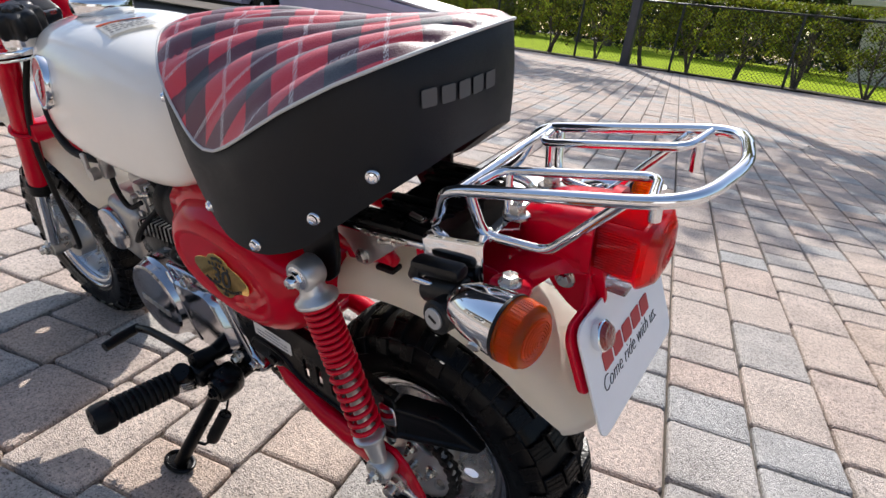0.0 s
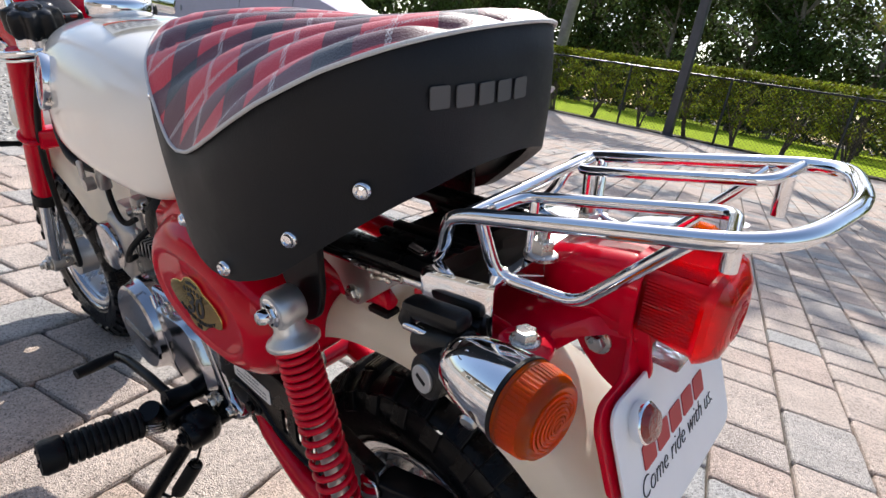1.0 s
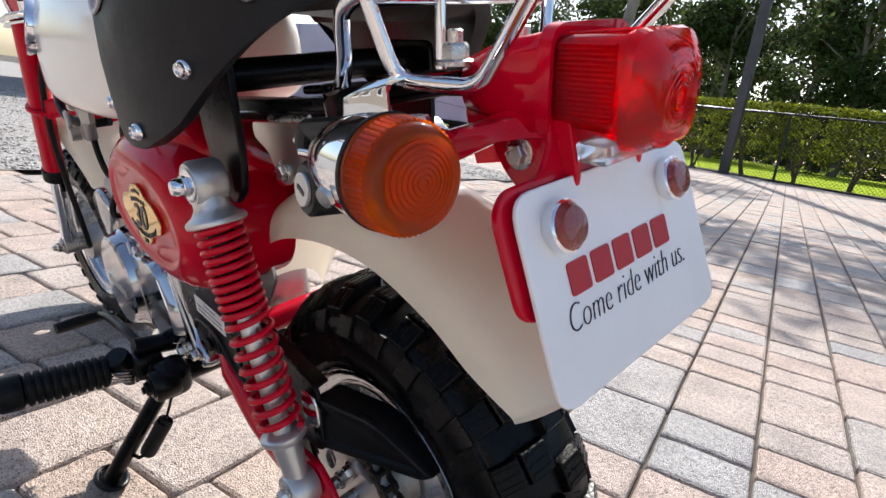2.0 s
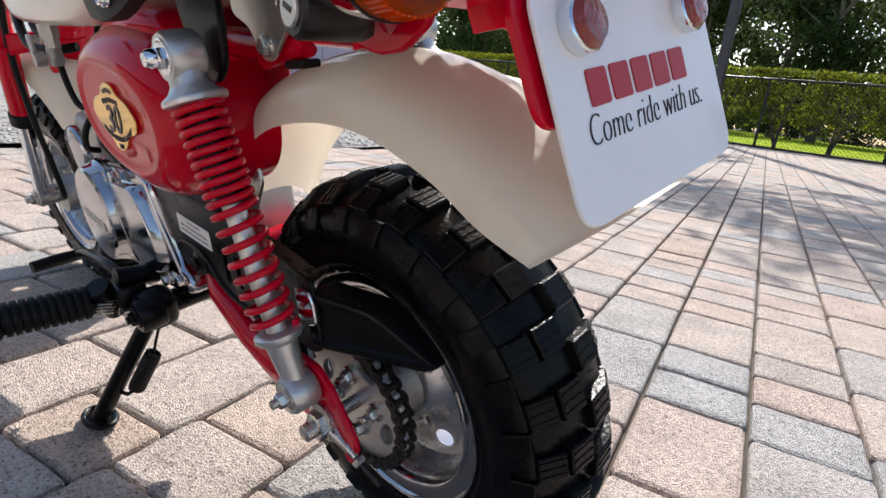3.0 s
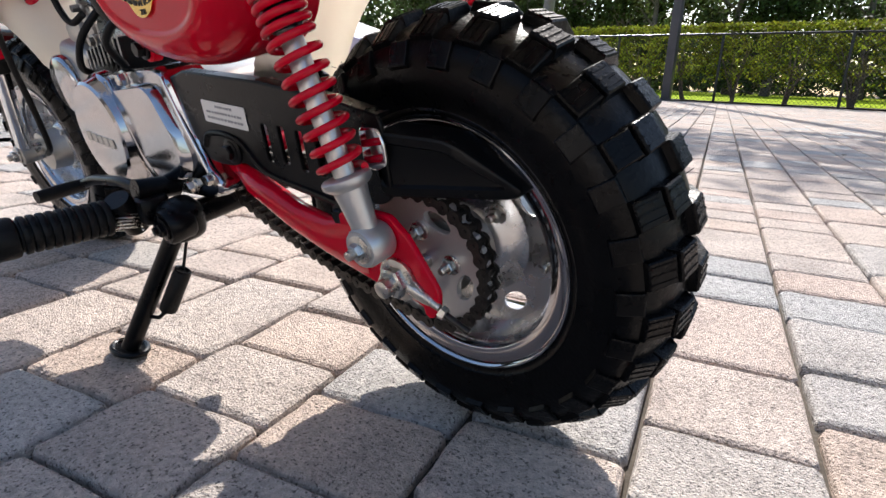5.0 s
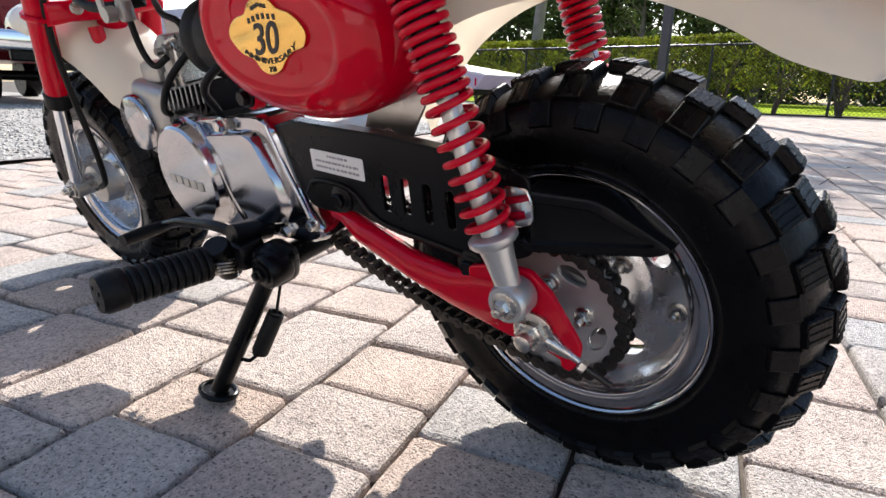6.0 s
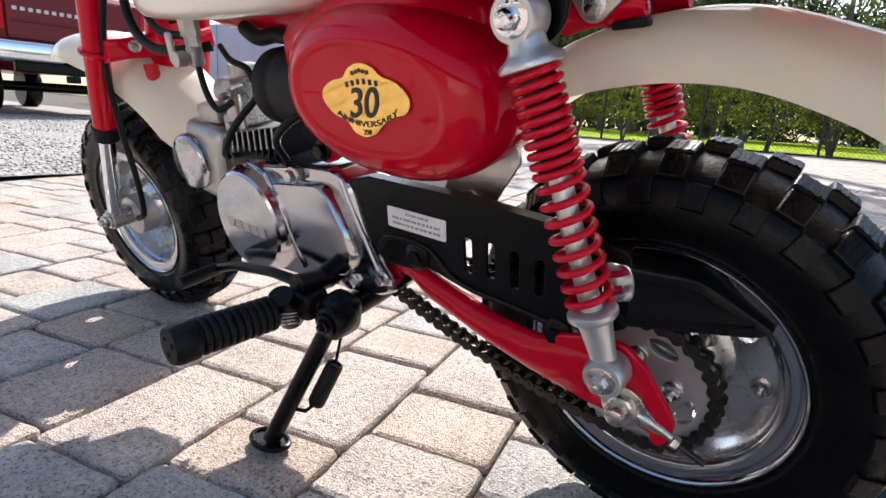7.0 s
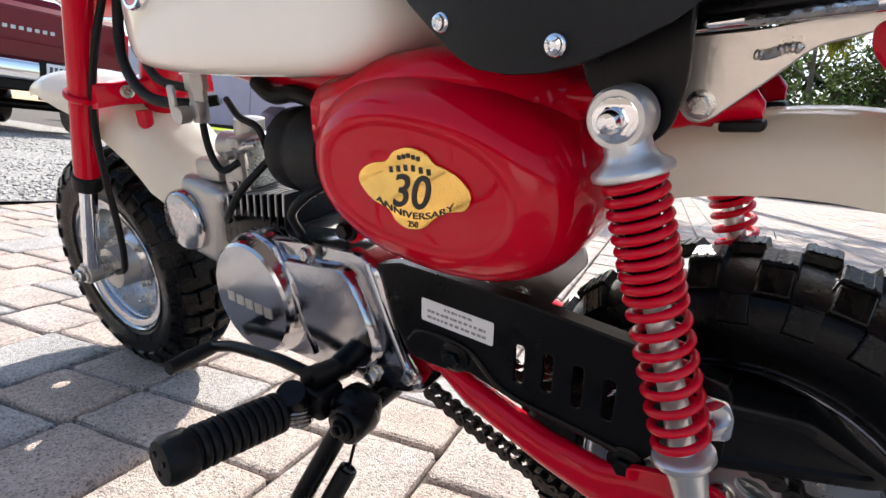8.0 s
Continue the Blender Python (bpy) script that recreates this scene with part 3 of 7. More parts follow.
TL_, TR_, BL_ = Vector((-0.480, -0.055)), Vector((-0.463, 0.000)), Vector((-0.425, -0.066))
def on_tank(u, v, lift):
    q = TL_ + (TR_ - TL_) * u + (BL_ - TL_) * v
    return (q.x, q.y, tank_top(q.x, q.y) + lift)
def laid(u0, u1, v0, v1, lift):
    bm = bmesh.new()
    rows = [[bm.verts.new(on_tank(u0 + (u1 - u0) * a / 8, v0 + (v1 - v0) * b / 5, lift)) for b in range(6)] for a in range(9)]
    skin(bm, rows, caps=False, wrap=False)
    bmesh.ops.solidify(bm, geom=bm.faces[:], thickness=0.0003)
    return bm
sticker_ob = part("caution_sticker", laid(0, 1, 0, 1, 0.0012), STICKER, tank_ob, "white caution sticker with orange band")
part("sticker_band", laid(0, 1, 0, 0.13, 0.0018), ORANGE_PRINT, sticker_ob)
rs = random.Random(12)
for row in range(4):
    u = 0.08
    while u < 0.86:
        w = rs.uniform(0.05, 0.14)
        v = 0.28 + row * 0.17
        part("print_bar", laid(u, u + w, v, v + 0.055, 0.0017), TRIM_GREY, sticker_ob)
        u += w + 0.05

# ---- seat ----
PLAN = [(-0.335, 0.0), (-0.322, -0.055), (-0.262, -0.104), (-0.205, -0.126), (-0.155, -0.137), (-0.10, -0.139), (-0.05, -0.131), (-0.005, -0.114), (0.028, -0.086), (0.043, -0.045), (0.046, 0.0)]
PLAN = PLAN + [(x, -y) for x, y in PLAN[-2:0:-1]]
TOP_Z = [(-0.335, 0.680), (-0.322, 0.676), (-0.262, 0.655), (-0.225, 0.631), (-0.20, 0.616), (-0.18, 0.6075), (-0.162, 0.605), (-0.14, 0.609), (-0.12, 0.618), (-0.10, 0.629), (-0.05, 0.659), (-0.005, 0.683), (0.028, 0.698), (0.046, 0.706)]
LOW_Z = [(-0.335, 0.655), (-0.262, 0.604), (-0.212, 0.550), (-0.187, 0.532), (-0.170, 0.5195), (-0.155, 0.5130), (-0.134, 0.5105), (-0.113, 0.5115), (-0.093, 0.516), (-0.07, 0.525), (-0.049, 0.5355), (-0.03, 0.551), (0.015, 0.589), (0.04, 0.610), (0.046, 0.617)]
SPINE_Z = [(-0.335, 0.682), (-0.23, 0.6915), (-0.108, 0.694), (-0.04, 0.701), (0.02, 0.709), (0.046, 0.707)]
plan = curve_points([(x, y, 0) for x, y in PLAN], 8, True)


def seat():
    # skirt
    bm = bmesh.new()
    rings = []
    for p in plan:
        zt, zb = smooth_value(TOP_Z, p.x), smooth_value(LOW_Z, p.x)
        inn = Vector((-0.12, 0, 0)) - Vector((p.x, p.y, 0))
        inn = inn.normalized()
        col = []
        for f, o in ((0.0, 0.012), (0.0, 0.0035), (0.008, 0.0), (0.25, -0.0015), (0.5, -0.002), (0.75, -0.001), (0.97, 0.001), (1.0, 0.004)):
            col.append(bm.verts.new((p.x + inn.x * o, p.y + inn.y * o, zb + (zt - zb) * f)))
        rings.append(col)
    skin(bm, rings, closed=True, caps=False, wrap=False)
    part("skirt", bm, VINYL, bike, "black vinyl seat side cover", 55)
    # piping cord round the top edge
    line = []
    for p in plan:
        line.append((p.x, p.y, smooth_value(TOP_Z, p.x)))
    cord = bmesh.new()
    add_tube(cord, line, 0.0015, 8, True)
    part("piping", cord, PIPING, bike, "pale grey twisted piping cord")
    # quilted top
    bm = bmesh.new()
    rings = []
    depth = 26
    for p in plan:
        zt = smooth_value(TOP_Z, p.x)
        sx = min(max(p.x, -0.27), -0.01)
        col = []
        for k in range(depth + 1):
            f = k / depth
            x, y = p.x + (sx - p.x) * f, p.y * (1 - f)
            zs = smooth_value(SPINE_Z, x)
            g = 1 - (1 - f) ** 2.9
            z = zt + (zs - zt) * g
            if k:
                c = ((x - y * 1.6 + 0.038) / 0.072) % 1.0
                z += 0.0105 * (abs(math.sin(math.pi * c)) ** 0.5 - 0.6) * min(1, f * 6)
            col.append(bm.verts.new((x, y, z)))
        rings.append(col)
    skin(bm, rings, closed=True, caps=False, wrap=False)
    bmesh.ops.remove_doubles(bm, verts=bm.verts[:], dist=0.0003)
    part("cushion", bm, TARTAN, bike, "red and navy tartan quilted seat top", 80)
    # pan underneath
    bm = bmesh.new()
    rows = [[bm.verts.new((p.x * 0.985 - 0.001, p.y * 0.97, smooth_value(LOW_Z, p.x) + 0.012)) for p in plan]]
    rows.append([bm.verts.new((p.x * 0.75 - 0.03, p.y * 0.75, max(0.592, smooth_value(LOW_Z, p.x) + 0.004))) for p in plan])
    skin(bm, rows, caps=False)
    bm.faces.new(rows[1])
    part("seat_pan", bm, PLASTIC, bike, "black underside of the seat", 30)


seat()
for q in ((0.0165, -0.1045, 0.613), (-0.032, -0.1285, 0.571), (-0.104, -0.1425, 0.526), (-0.181, -0.1330, 0.539), (-0.275, -0.0985, 0.622)):
    q = Vector(q)
    nrm = (q - Vector((-0.12, 0, q.z)))
    nrm = Vector((nrm.x * 0.45, nrm.y, 0)).normalized()
    part("seat_rivet", lathe([(0.0062, -0.002), (0.0062, 0.0006), (0.0052, 0.0018), (0.0047, 0.0020), (0.0044, 0.0036), (0.0026, 0.0043), (0.0018, 0.0030), (0, 0.0030)], q, nrm, 20), CHROME, bike, "domed chrome rivet")
# maker's lettering on the back of the seat, as plain bars
for i in range(5):
    y = -0.061 + i * 0.0185
    k = min(range(len(plan)), key=lambda n: abs(plan[n].y - y) + (1 if plan[n].x < 0 else 0))
    along_ = (plan[(k + 1) % len(plan)] - plan[k - 1]).normalized()
    out_ = Vector((along_.y, -along_.x, 0))
    out_ = out_ if out_.x > 0 else -out_
    k2 = plan[k] + along_ * ((y - plan[k].y) / along_.y)
    cut_plate("mark_bar", [round2d([(-0.0070, -0.0068), (0.0070, -0.0068), (0.0070, 0.0068), (-0.0070, 0.0068)], 0.0018)], 0.0008, 0.0002,
              Matrix.Translation(Vector((k2.x, k2.y, 0.668 - i * 0.0009)) + out_ * 0.0030) @ Matrix(((-out_.y, 0, out_.x, 0), (out_.x, 0, out_.y, 0), (0, 1, 0, 0), (0, 0, 0, 1))), PRINT_GREY, bike)

# ---- airbox side cover ----
def superring(bm, cx, cz, a, b, y, p=2.2, n=64, rot=0.0, lift=None):
    row = []
    for k in range(n):
        t = 2 * math.pi * k / n
        c, s = math.cos(t), math.sin(t)
        x = a * math.copysign(abs(c) ** (2 / p), c)
        z = b * math.copysign(abs(s) ** (2 / p), s)
        row.append(bm.verts.new((cx + x * math.cos(rot) - z * math.sin(rot), y, cz + x * math.sin(rot) + z * math.cos(rot))))
    return row


bm = bmesh.new()
R_ = radians(-6)
rows = [superring(bm, -0.222, 0.432, a, b, y, 2.25, 64, R_) for a, b, y in ((0.119, 0.072, -0.03), (0.1205, 0.0735, -0.072), (0.1205, 0.0735, -0.085), (0.117, 0.071, -0.097), (0.109, 0.0645, -0.109), (0.098, 0.0555, -0.1175), (0.088, 0.0475, -0.122), (0.0845, 0.0445, -0.1225), (0.081, 0.0415, -0.1205), (0.077, 0.039, -0.120), (0.03, 0.015, -0.1225))]
skin(bm, rows)
cover = part("side_cover", bm, RED, bike, "glossy red domed air cleaner cover", 50)
# upper shoulder that runs up under the tank and seat
bm = bmesh.new()
rows = []
for x, zt, y in ((-0.352, 0.496, -0.086), (-0.348, 0.499, -0.090), (-0.31, 0.506, -0.093), (-0.285, 0.518, -0.093), (-0.24, 0.524, -0.092), (-0.19, 0.521, -0.090), (-0.155, 0.513, -0.078), (-0.128, 0.500, -0.050)):
    rows.append([bm.verts.new(q) for q in ((x, y, 0.43), (x, y - 0.004, 0.46), (x, y - 0.003, zt - 0.018), (x, y + 0.006, zt - 0.006), (x, y + 0.022, zt), (x, 0.0, zt), (x, 0.0, 0.43))])
skin(bm, rows)
part("cover_shoulder", bm, RED, cover, "", 50)
part("cover_bolt", hexbolt(bmesh.new(), (-0.325, -0.085, 0.372), LEFT, 0.008, 0.010, 0, 0.011), BLACK, cover)
part("cover_lug", lathe([(0.014, 0), (0.014, 0.01), (0.012, 0.012)], (-0.325, -0.073, 0.372), LEFT, 24), RED, cover)
# gold badge
g = [(-0.049, 0.002), (-0.046, 0.011), (-0.034, 0.017), (-0.021, 0.019), (-0.013, 0.026), (0.0, 0.0295), (0.014, 0.026), (0.022, 0.019), (0.036, 0.014), (0.046, 0.006), (0.049, -0.002), (0.044, -0.010), (0.030, -0.013), (0.018, -0.019), (0.009, -0.026), (-0.004, -0.029), (-0.016, -0.025), (-0.023, -0.016), (-0.038, -0.010)]
GM = Matrix.Translation((-0.218, -0.1228, 0.4315)) @ Matrix.Rotation(radians(-2.5), 4, "Y") @ xz(0)
gold = cut_plate("gold_badge", [[(q.x, q.y) for q in curve_points([(x, z, 0) for x, z in g], 4, True)]], 0.0022, 0.0006, GM, GOLD, cover, "gold anniversary badge with black lettering")
lettering("badge_number", "30", 0.034, GM @ Matrix.Translation((-0.003, -0.0025, 0.0014)), PRINT_BLACK, gold, shear=0.28, thin=-0.0004, width=0.036)
lettering("badge_word", "ANNIVERSARY", 0.0068, GM @ Matrix.Translation((0.001, -0.0188, 0.0014)), PRINT_BLACK, gold, width=0.070, bend=8.5)
lettering("badge_figure", "250", 0.0062, GM @ Matrix.Translation((-0.001, -0.0253, 0.0014)), PRINT_BLACK, gold)
for wdt, zz, hh, nb in ((0.040, 0.0160, 0.0042, 6), (0.021, 0.0242, 0.0030, 5)):
    for i in range(nb):
        cut_plate("badge_bar", [[(-0.0014, -hh / 2), (0.0014, -hh / 2), (0.0014, hh / 2), (-0.0014, hh / 2)]], 0.0005, 0.0001, GM @ Matrix.Translation((-wdt / 2 + wdt * (i + 0.5) / nb, zz - abs(i - (nb - 1) / 2) * 0.0009, 0.0014)), PRINT_BLACK, gold)

# ---- rear shock absorbers ----
def shock(s):
    lo, hi = Vector((-0.010, s * 0.107, 0.2345)), Vector((-0.077, s * 0.112, 0.488))
    ax = (hi - lo).normalized()
    L_ = (hi - lo).length
    at = lambda d: lo + ax * d
    out = Vector((0, s, 0))
    body = part("shock_absorber", lathe([(0.0082, 0.045), (0.0082, L_ * 0.62), (0.0075, L_ * 0.62 + 0.002)], lo, ax, 24), SILVER, bike, "silver shock absorber with red coil spring")
    bm = lathe([(0.0108, L_ * 0.60), (0.0108, L_ - 0.03)], lo, ax, 20)
    part("damper_tube", bm, BLACK, body)
    bm = lathe([(0.0100, 0.008), (0.0105, 0.02), (0.0120, 0.036), (0.0132, 0.044), (0.0170, 0.0465), (0.0190, 0.049), (0.0190, 0.0525), (0.0165, 0.0545)], lo, ax, 32)
    add_lathe(bm, [(0.0145, -0.012), (0.0160, -0.009), (0.0160, 0.009), (0.0145, 0.012)], lo, out, 32)
    part("lower_eye", bm, SILVER, body, "cast silver lower mount")
    bm = lathe([(0.0205, L_ - 0.0325), (0.0224, L_ - 0.0315), (0.0228, L_ - 0.0290), (0.0218, L_ - 0.0270), (0.0165, L_ - 0.0235), (0.0135, L_ - 0.0190), (0.0128, L_ - 0.010)], lo, ax, 32)
    add_lathe(bm, [(0.0155, -0.012), (0.0172, -0.009), (0.0172, 0.009), (0.0155, 0.012)], hi, out, 32)
    part("upper_eye", bm, SILVER, body, "cast silver upper mount")
    part("mount_nut", hexbolt(bmesh.new(), lo + out * 0.0115, out, 0.0068, 0.008, 0.005, 0.0112), STEEL, body, "zinc-plated nut")
    bm = bmesh.new()
    hexbolt(bm, hi + out * 0.0115, out, 0.0080, 0.006, 0.0, 0.0125)
    add_lathe(bm, [(0.0066, 0.006), (0.0066, 0.010), (0.0048, 0.0130), (0, 0.0140)], hi + out * 0.0115, out, 20)
    part("dome_nut", bm, CHROME, body, "bright domed nut")
    # progressive coil
    pts = []
    d, end = 0.056, L_ - 0.033
    side = ax.orthogonal().normalized()
    up = ax.cross(side)
    total = end - d
    steps = 520
    for i in range(steps + 1):
        f = i / steps
        # open coils below, close coils above
        h = d + total * (f / 0.44 * 0.57 if f < 0.44 else 0.57 + 0.43 * (f - 0.44) / 0.56)
        a = 2 * math.pi * 18.1 * f
        pts.append(lo + ax * h + (side * math.cos(a) + up * math.sin(a)) * 0.0158)
    part("coil_spring", tube(pts, 0.0029, 10), RED, body, "glossy red coil spring", 60)
    return body


shock(-1)
shock(1)

# ---- swingarm, chain and guard ----
bm = bmesh.new()
rows = []
arm = [((-0.238, -0.064, 0.252), 0.009, 0.010), ((-0.20, -0.076, 0.243), 0.0120, 0.012), ((-0.13, -0.083, 0.224), 0.0135, 0.013), ((-0.085, -0.086, 0.216), 0.018, 0.012), ((-0.06, -0.0875, 0.216), 0.024, 0.010), ((-0.03, -0.088, 0.2145), 0.029, 0.008)]
for (x, y, z), h, w in arm:
    rows.append([bm.verts.new((x + 0.25 * h * math.sin(t), y + w * math.cos(t), z + h * math.sin(t))) for t in [2 * math.pi * k / 20 for k in range(20)]])
skin(bm, rows)
arm_ob = part("swingarm", bm, RED, bike, "glossy red swingarm", 50)
cut_plate("axle_plate", [round2d([(-0.060, 0.243), (-0.025, 0.2515), (-0.003, 0.2510), (0.013, 0.2366), (0.0330, 0.2035), (0.0370, 0.1955), (0.0345, 0.1800), (0.0285, 0.1715), (0.0225, 0.1735), (0.0225, 0.1805), (0.0042, 0.1868), (-0.0275, 0.1885), (-0.055, 0.196)], 0.004), round2d([(0.004, 0.2075), (0.0172, 0.2040), (0.0300, 0.1890), (0.0265, 0.1855), (0.0165, 0.1890), (0.003, 0.1930)], 0.002)], 0.006, 0.0016, xz(-0.0905), RED, arm_ob)
part("far_arm", tube([(-0.245, 0.083, 0.258), (-0.08, 0.086, 0.217), (0.035, 0.088, 0.2)], 0.016, 12), RED, arm_ob)
part("pivot_tube", tube([(-0.245, -0.068, 0.258), (-0.245, 0.10, 0.258)], 0.015, 16), RED, arm_ob)
bm = bmesh.new()
hexbolt(bm, (0.0, -0.096, 0.2), LEFT, 0.0135, 0.0095, 0.009, 0.0)
add_lathe(bm, [(0.018, 0), (0.018, 0.003), (0.016, 0.004)], (0, -0.094, 0.2), LEFT, 28)
part("axle_nut", bm, STEEL, arm_ob, "zinc-plated axle nut")
bm = bmesh.new()
add_tube(bm, [(0.006, -0.0955, 0.198), (0.028, -0.0935, 0.189), (0.038, -0.0935, 0.184)], [0.0065, 0.004, 0.0028], 12)
hexbolt(bm, (0.0365, -0.0925, 0.1815), (0.88, 0.05, -0.47), 0.0058, 0.0065)
part("chain_adjuster", bm, STEEL, arm_ob, "threaded chain adjuster")
cut_plate("adjuster_plate", [round2d([(-0.016, 0.212), (0.002, 0.217), (0.014, 0.206), (0.033, 0.1875), (0.029, 0.1850), (0.010, 0.1880), (-0.014, 0.1880)], 0.005)], 0.003, 0.0008, xz(-0.0950), STEEL, arm_ob, "zinc-plated adjuster plate")
part("adjuster_rod", tube([(0.040, -0.0922, 0.1795), (0.062, -0.0905, 0.1685)], 0.0027, 12), CHAINM, arm_ob, "dark threaded adjuster rod")
part("axle", tube([(0, -0.10, 0.2), (0, 0.11, 0.2)], 0.006, 12), STEEL, arm_ob)

# sprocket and chain
SPR, CY = 0.0595, -0.058
teeth = []
for i in range(37 * 4):
    a = 2 * math.pi * i / (37 * 4)
    r = SPR + (0.0022, 0.0022, -0.001, -0.001)[i % 4]
    teeth.append((r * math.cos(a), r * math.sin(a)))
holes = []
for i in range(4):
    a0 = 2 * math.pi * (i + 0.74) / 4
    holes.append([((0.041 + 0.0080 * math.cos(t)) * math.cos(a0 + 0.34 * math.sin(t)), (0.041 + 0.0080 * math.cos(t)) * math.sin(a0 + 0.34 * math.sin(t))) for t in [2 * math.pi * k / 24 for k in range(24)]])
spr = cut_plate("rear_sprocket", [teeth, *holes], 0.0055, 0.0008, Matrix.Translation((0, CY, 0.2)) @ xz(0), SILVER, bike, "bare metal rear sprocket with cut-outs")
for i in range(4):
    a = 2 * math.pi * (i + 0.07) / 4
    part("sprocket_nut", hexbolt(bmesh.new(), (0.027 * math.cos(a), CY - 0.003, 0.2 + 0.027 * math.sin(a)), LEFT, 0.0062, 0.008, 0.006, 0.0085), STEEL, spr, "zinc-plated nut")
fx, fz, fr = -0.275, 0.245, 0.026
d = Vector((fx, 0, fz - 0.2))
D = d.length
base = math.atan2(d.z, d.x)
off = math.acos((SPR - fr) / D)
loop = []
a1, a2 = base - off, base + off  # tangent angles: below and above
def arc(cx, cz, r, s, e, n):
    return [Vector((cx + r * math.cos(s + (e - s) * k / n), CY, cz + r * math.sin(s + (e - s) * k / n))) for k in range(n + 1)]
upper, lower = (a2, a1) if math.sin(a2) > math.sin(a1) else (a1, a2)
ua, la = upper % (2 * math.pi), lower % (2 * math.pi)
if la > ua:
    la -= 2 * math.pi
loop = arc(0, 0.2, SPR, ua, la, 40)
loop += [Vector((fx + fr * math.cos(la), CY, fz + fr * math.sin(la))) * t + loop[-1] * (1 - t) + Vector((0, 0, -0.012 * math.sin(math.pi * t))) for t in [k / 24 for k in range(1, 24)]]
loop += arc(fx, fz, fr, la, ua - 2 * math.pi, 14)
first = loop[0]
last = loop[-1]
loop += [last + (first - last) * (k / 24) for k in range(1, 24)]
lens_ = [0.0]
for p, q in zip(loop, loop[1:] + loop[:1]):
    lens_.append(lens_[-1] + (q - p).length)
def along(s):
    s %= lens_[-1]
    for i in range(len(loop)):
        if lens_[i + 1] >= s:
            t = (s - lens_[i]) / max(lens_[i + 1] - lens_[i], 1e-9)
            return loop[i].lerp(loop[(i + 1) % len(loop)], t)
links = round(lens_[-1] / 0.0127 / 2) * 2
pitch = lens_[-1] / links
def link_mesh(name, yo):
    rad, waist = 0.0061, 0.0034
    o = [(pitch / 2 + rad * math.cos(t), rad * math.sin(t)) for t in [radians(-100 + 25 * k) for k in range(9)]]
    o += [(pitch * 0.2, waist + 0.0005), (0.0, waist), (-pitch * 0.2, waist + 0.0005)]
    o += [(-x, -z) for x, z in o]
    bm = bmesh.new()
    for s in (-1, 1):
        skin(bm, [[bm.verts.new((x, s * (yo + d), z)) for x, z in o] for d in (0.0, 0.0014)])
    for sx in (-1, 1):
        add_lathe(bm, [(0.0021, -yo - 0.0024), (0.0021, yo + 0.0024)], (sx * pitch / 2, 0, 0), (0, 1, 0), 8)
        add_lathe(bm, [(0.004, -yo), (0.004, yo)], (sx * pitch / 2, 0, 0), (0, 1, 0), 8)
    me = bpy.data.meshes.new(name)
    bmesh.ops.recalc_face_normals(bm, faces=bm.faces)
    bm.to_mesh(me)
    bm.free()
    me.materials.append(CHAINM)
    return me
LINKS = (link_mesh("inner_link", 0.0042), link_mesh("outer_link", 0.0060))
chain = thing("drive_chain", "dark oiled roller chain", "")
chain.parent = bike
for i in range(links):
    a, b_ = along(i * pitch), along((i + 1) * pitch)
    k = new("chain_link", LINKS[i % 2])
    k.parent = chain
    dd = b_ - a
    k.matrix_local = Matrix.Translation((a + b_) / 2) @ Matrix.Rotation(math.atan2(-dd.z, dd.x), 4, "Y")
part("front_sprocket", lathe([(0.027, -0.003), (0.027, 0.003)], (fx, CY, fz), LEFT, 30), STEEL, chain)

# chain guard: slotted front half and deeper rear half
def slot(x, z0, z1, w=0.0052):
    return round2d([(x - w, z0), (x + w, z0), (x + w + 0.001, z1), (x - w + 0.001, z1)], w * 0.98, 5)
guard_out = [(-0.312, 0.338), (-0.268, 0.349), (-0.15, 0.343), (-0.06, 0.333), (-0.016, 0.326), (-0.006, 0.322), (-0.006, 0.262), (-0.02, 0.255), (-0.045, 0.258), (-0.062, 0.237), (-0.082, 0.246), (-0.15, 0.254), (-0.20, 0.268), (-0.222, 0.262), (-0.245, 0.262), (-0.262, 0.264), (-0.275, 0.285), (-0.285, 0.305)]
guard = cut_plate("chain_guard", [round2d(guard_out, 0.006), slot(-0.153, 0.272, 0.309), slot(-0.129, 0.273, 0.309), slot(-0.105, 0.269, 0.307), slot(-0.081, 0.268, 0.304)], 0.004, 0.0012, xz(-0.0815), BLACK, bike, "satin black slotted chain guard")
bm = bmesh.new()
rows = []
for x, z in ((-0.312, 0.338), (-0.268, 0.349), (-0.15, 0.343), (-0.06, 0.333), (-0.008, 0.3235)):
    rows.append([bm.verts.new(q) for q in ((x, -0.0835, z), (x, -0.0825, z + 0.002), (x, -0.070, z + 0.002), (x, -0.070, z), (x, -0.080, z - 0.002))])
skin(bm, rows)
part("guard_top", bm, BLACK, guard)
# deep rear half: its face runs inwards towards the tip, with a turned flange along the top and end
bm = bmesh.new()
def guard_ring(deep, inset):
    o = [(-0.012, 0.2625 + inset), (0.079 - inset, 0.2605 + inset), (0.0885 - inset * 1.3, 0.2670 + inset * 0.4), (0.0470 - inset * 0.4, 0.3005 - inset), (0.036, 0.3070 - inset), (-0.012, 0.3150 - inset)]
    return [bm.verts.new((q[0], -0.086 + 0.40 * (q[0] + 0.012) + deep, q[1])) for q in round2d(o, 0.006, 4)]
skin(bm, [guard_ring(0.026, 0), guard_ring(0.004, 0), guard_ring(0.001, 0.0012), guard_ring(0, 0.003), guard_ring(0, 0.0085), guard_ring(0.0028, 0.0105), guard_ring(0.0032, 0.014)])
part("guard_rear", bm, BLACK, guard, "", 25)
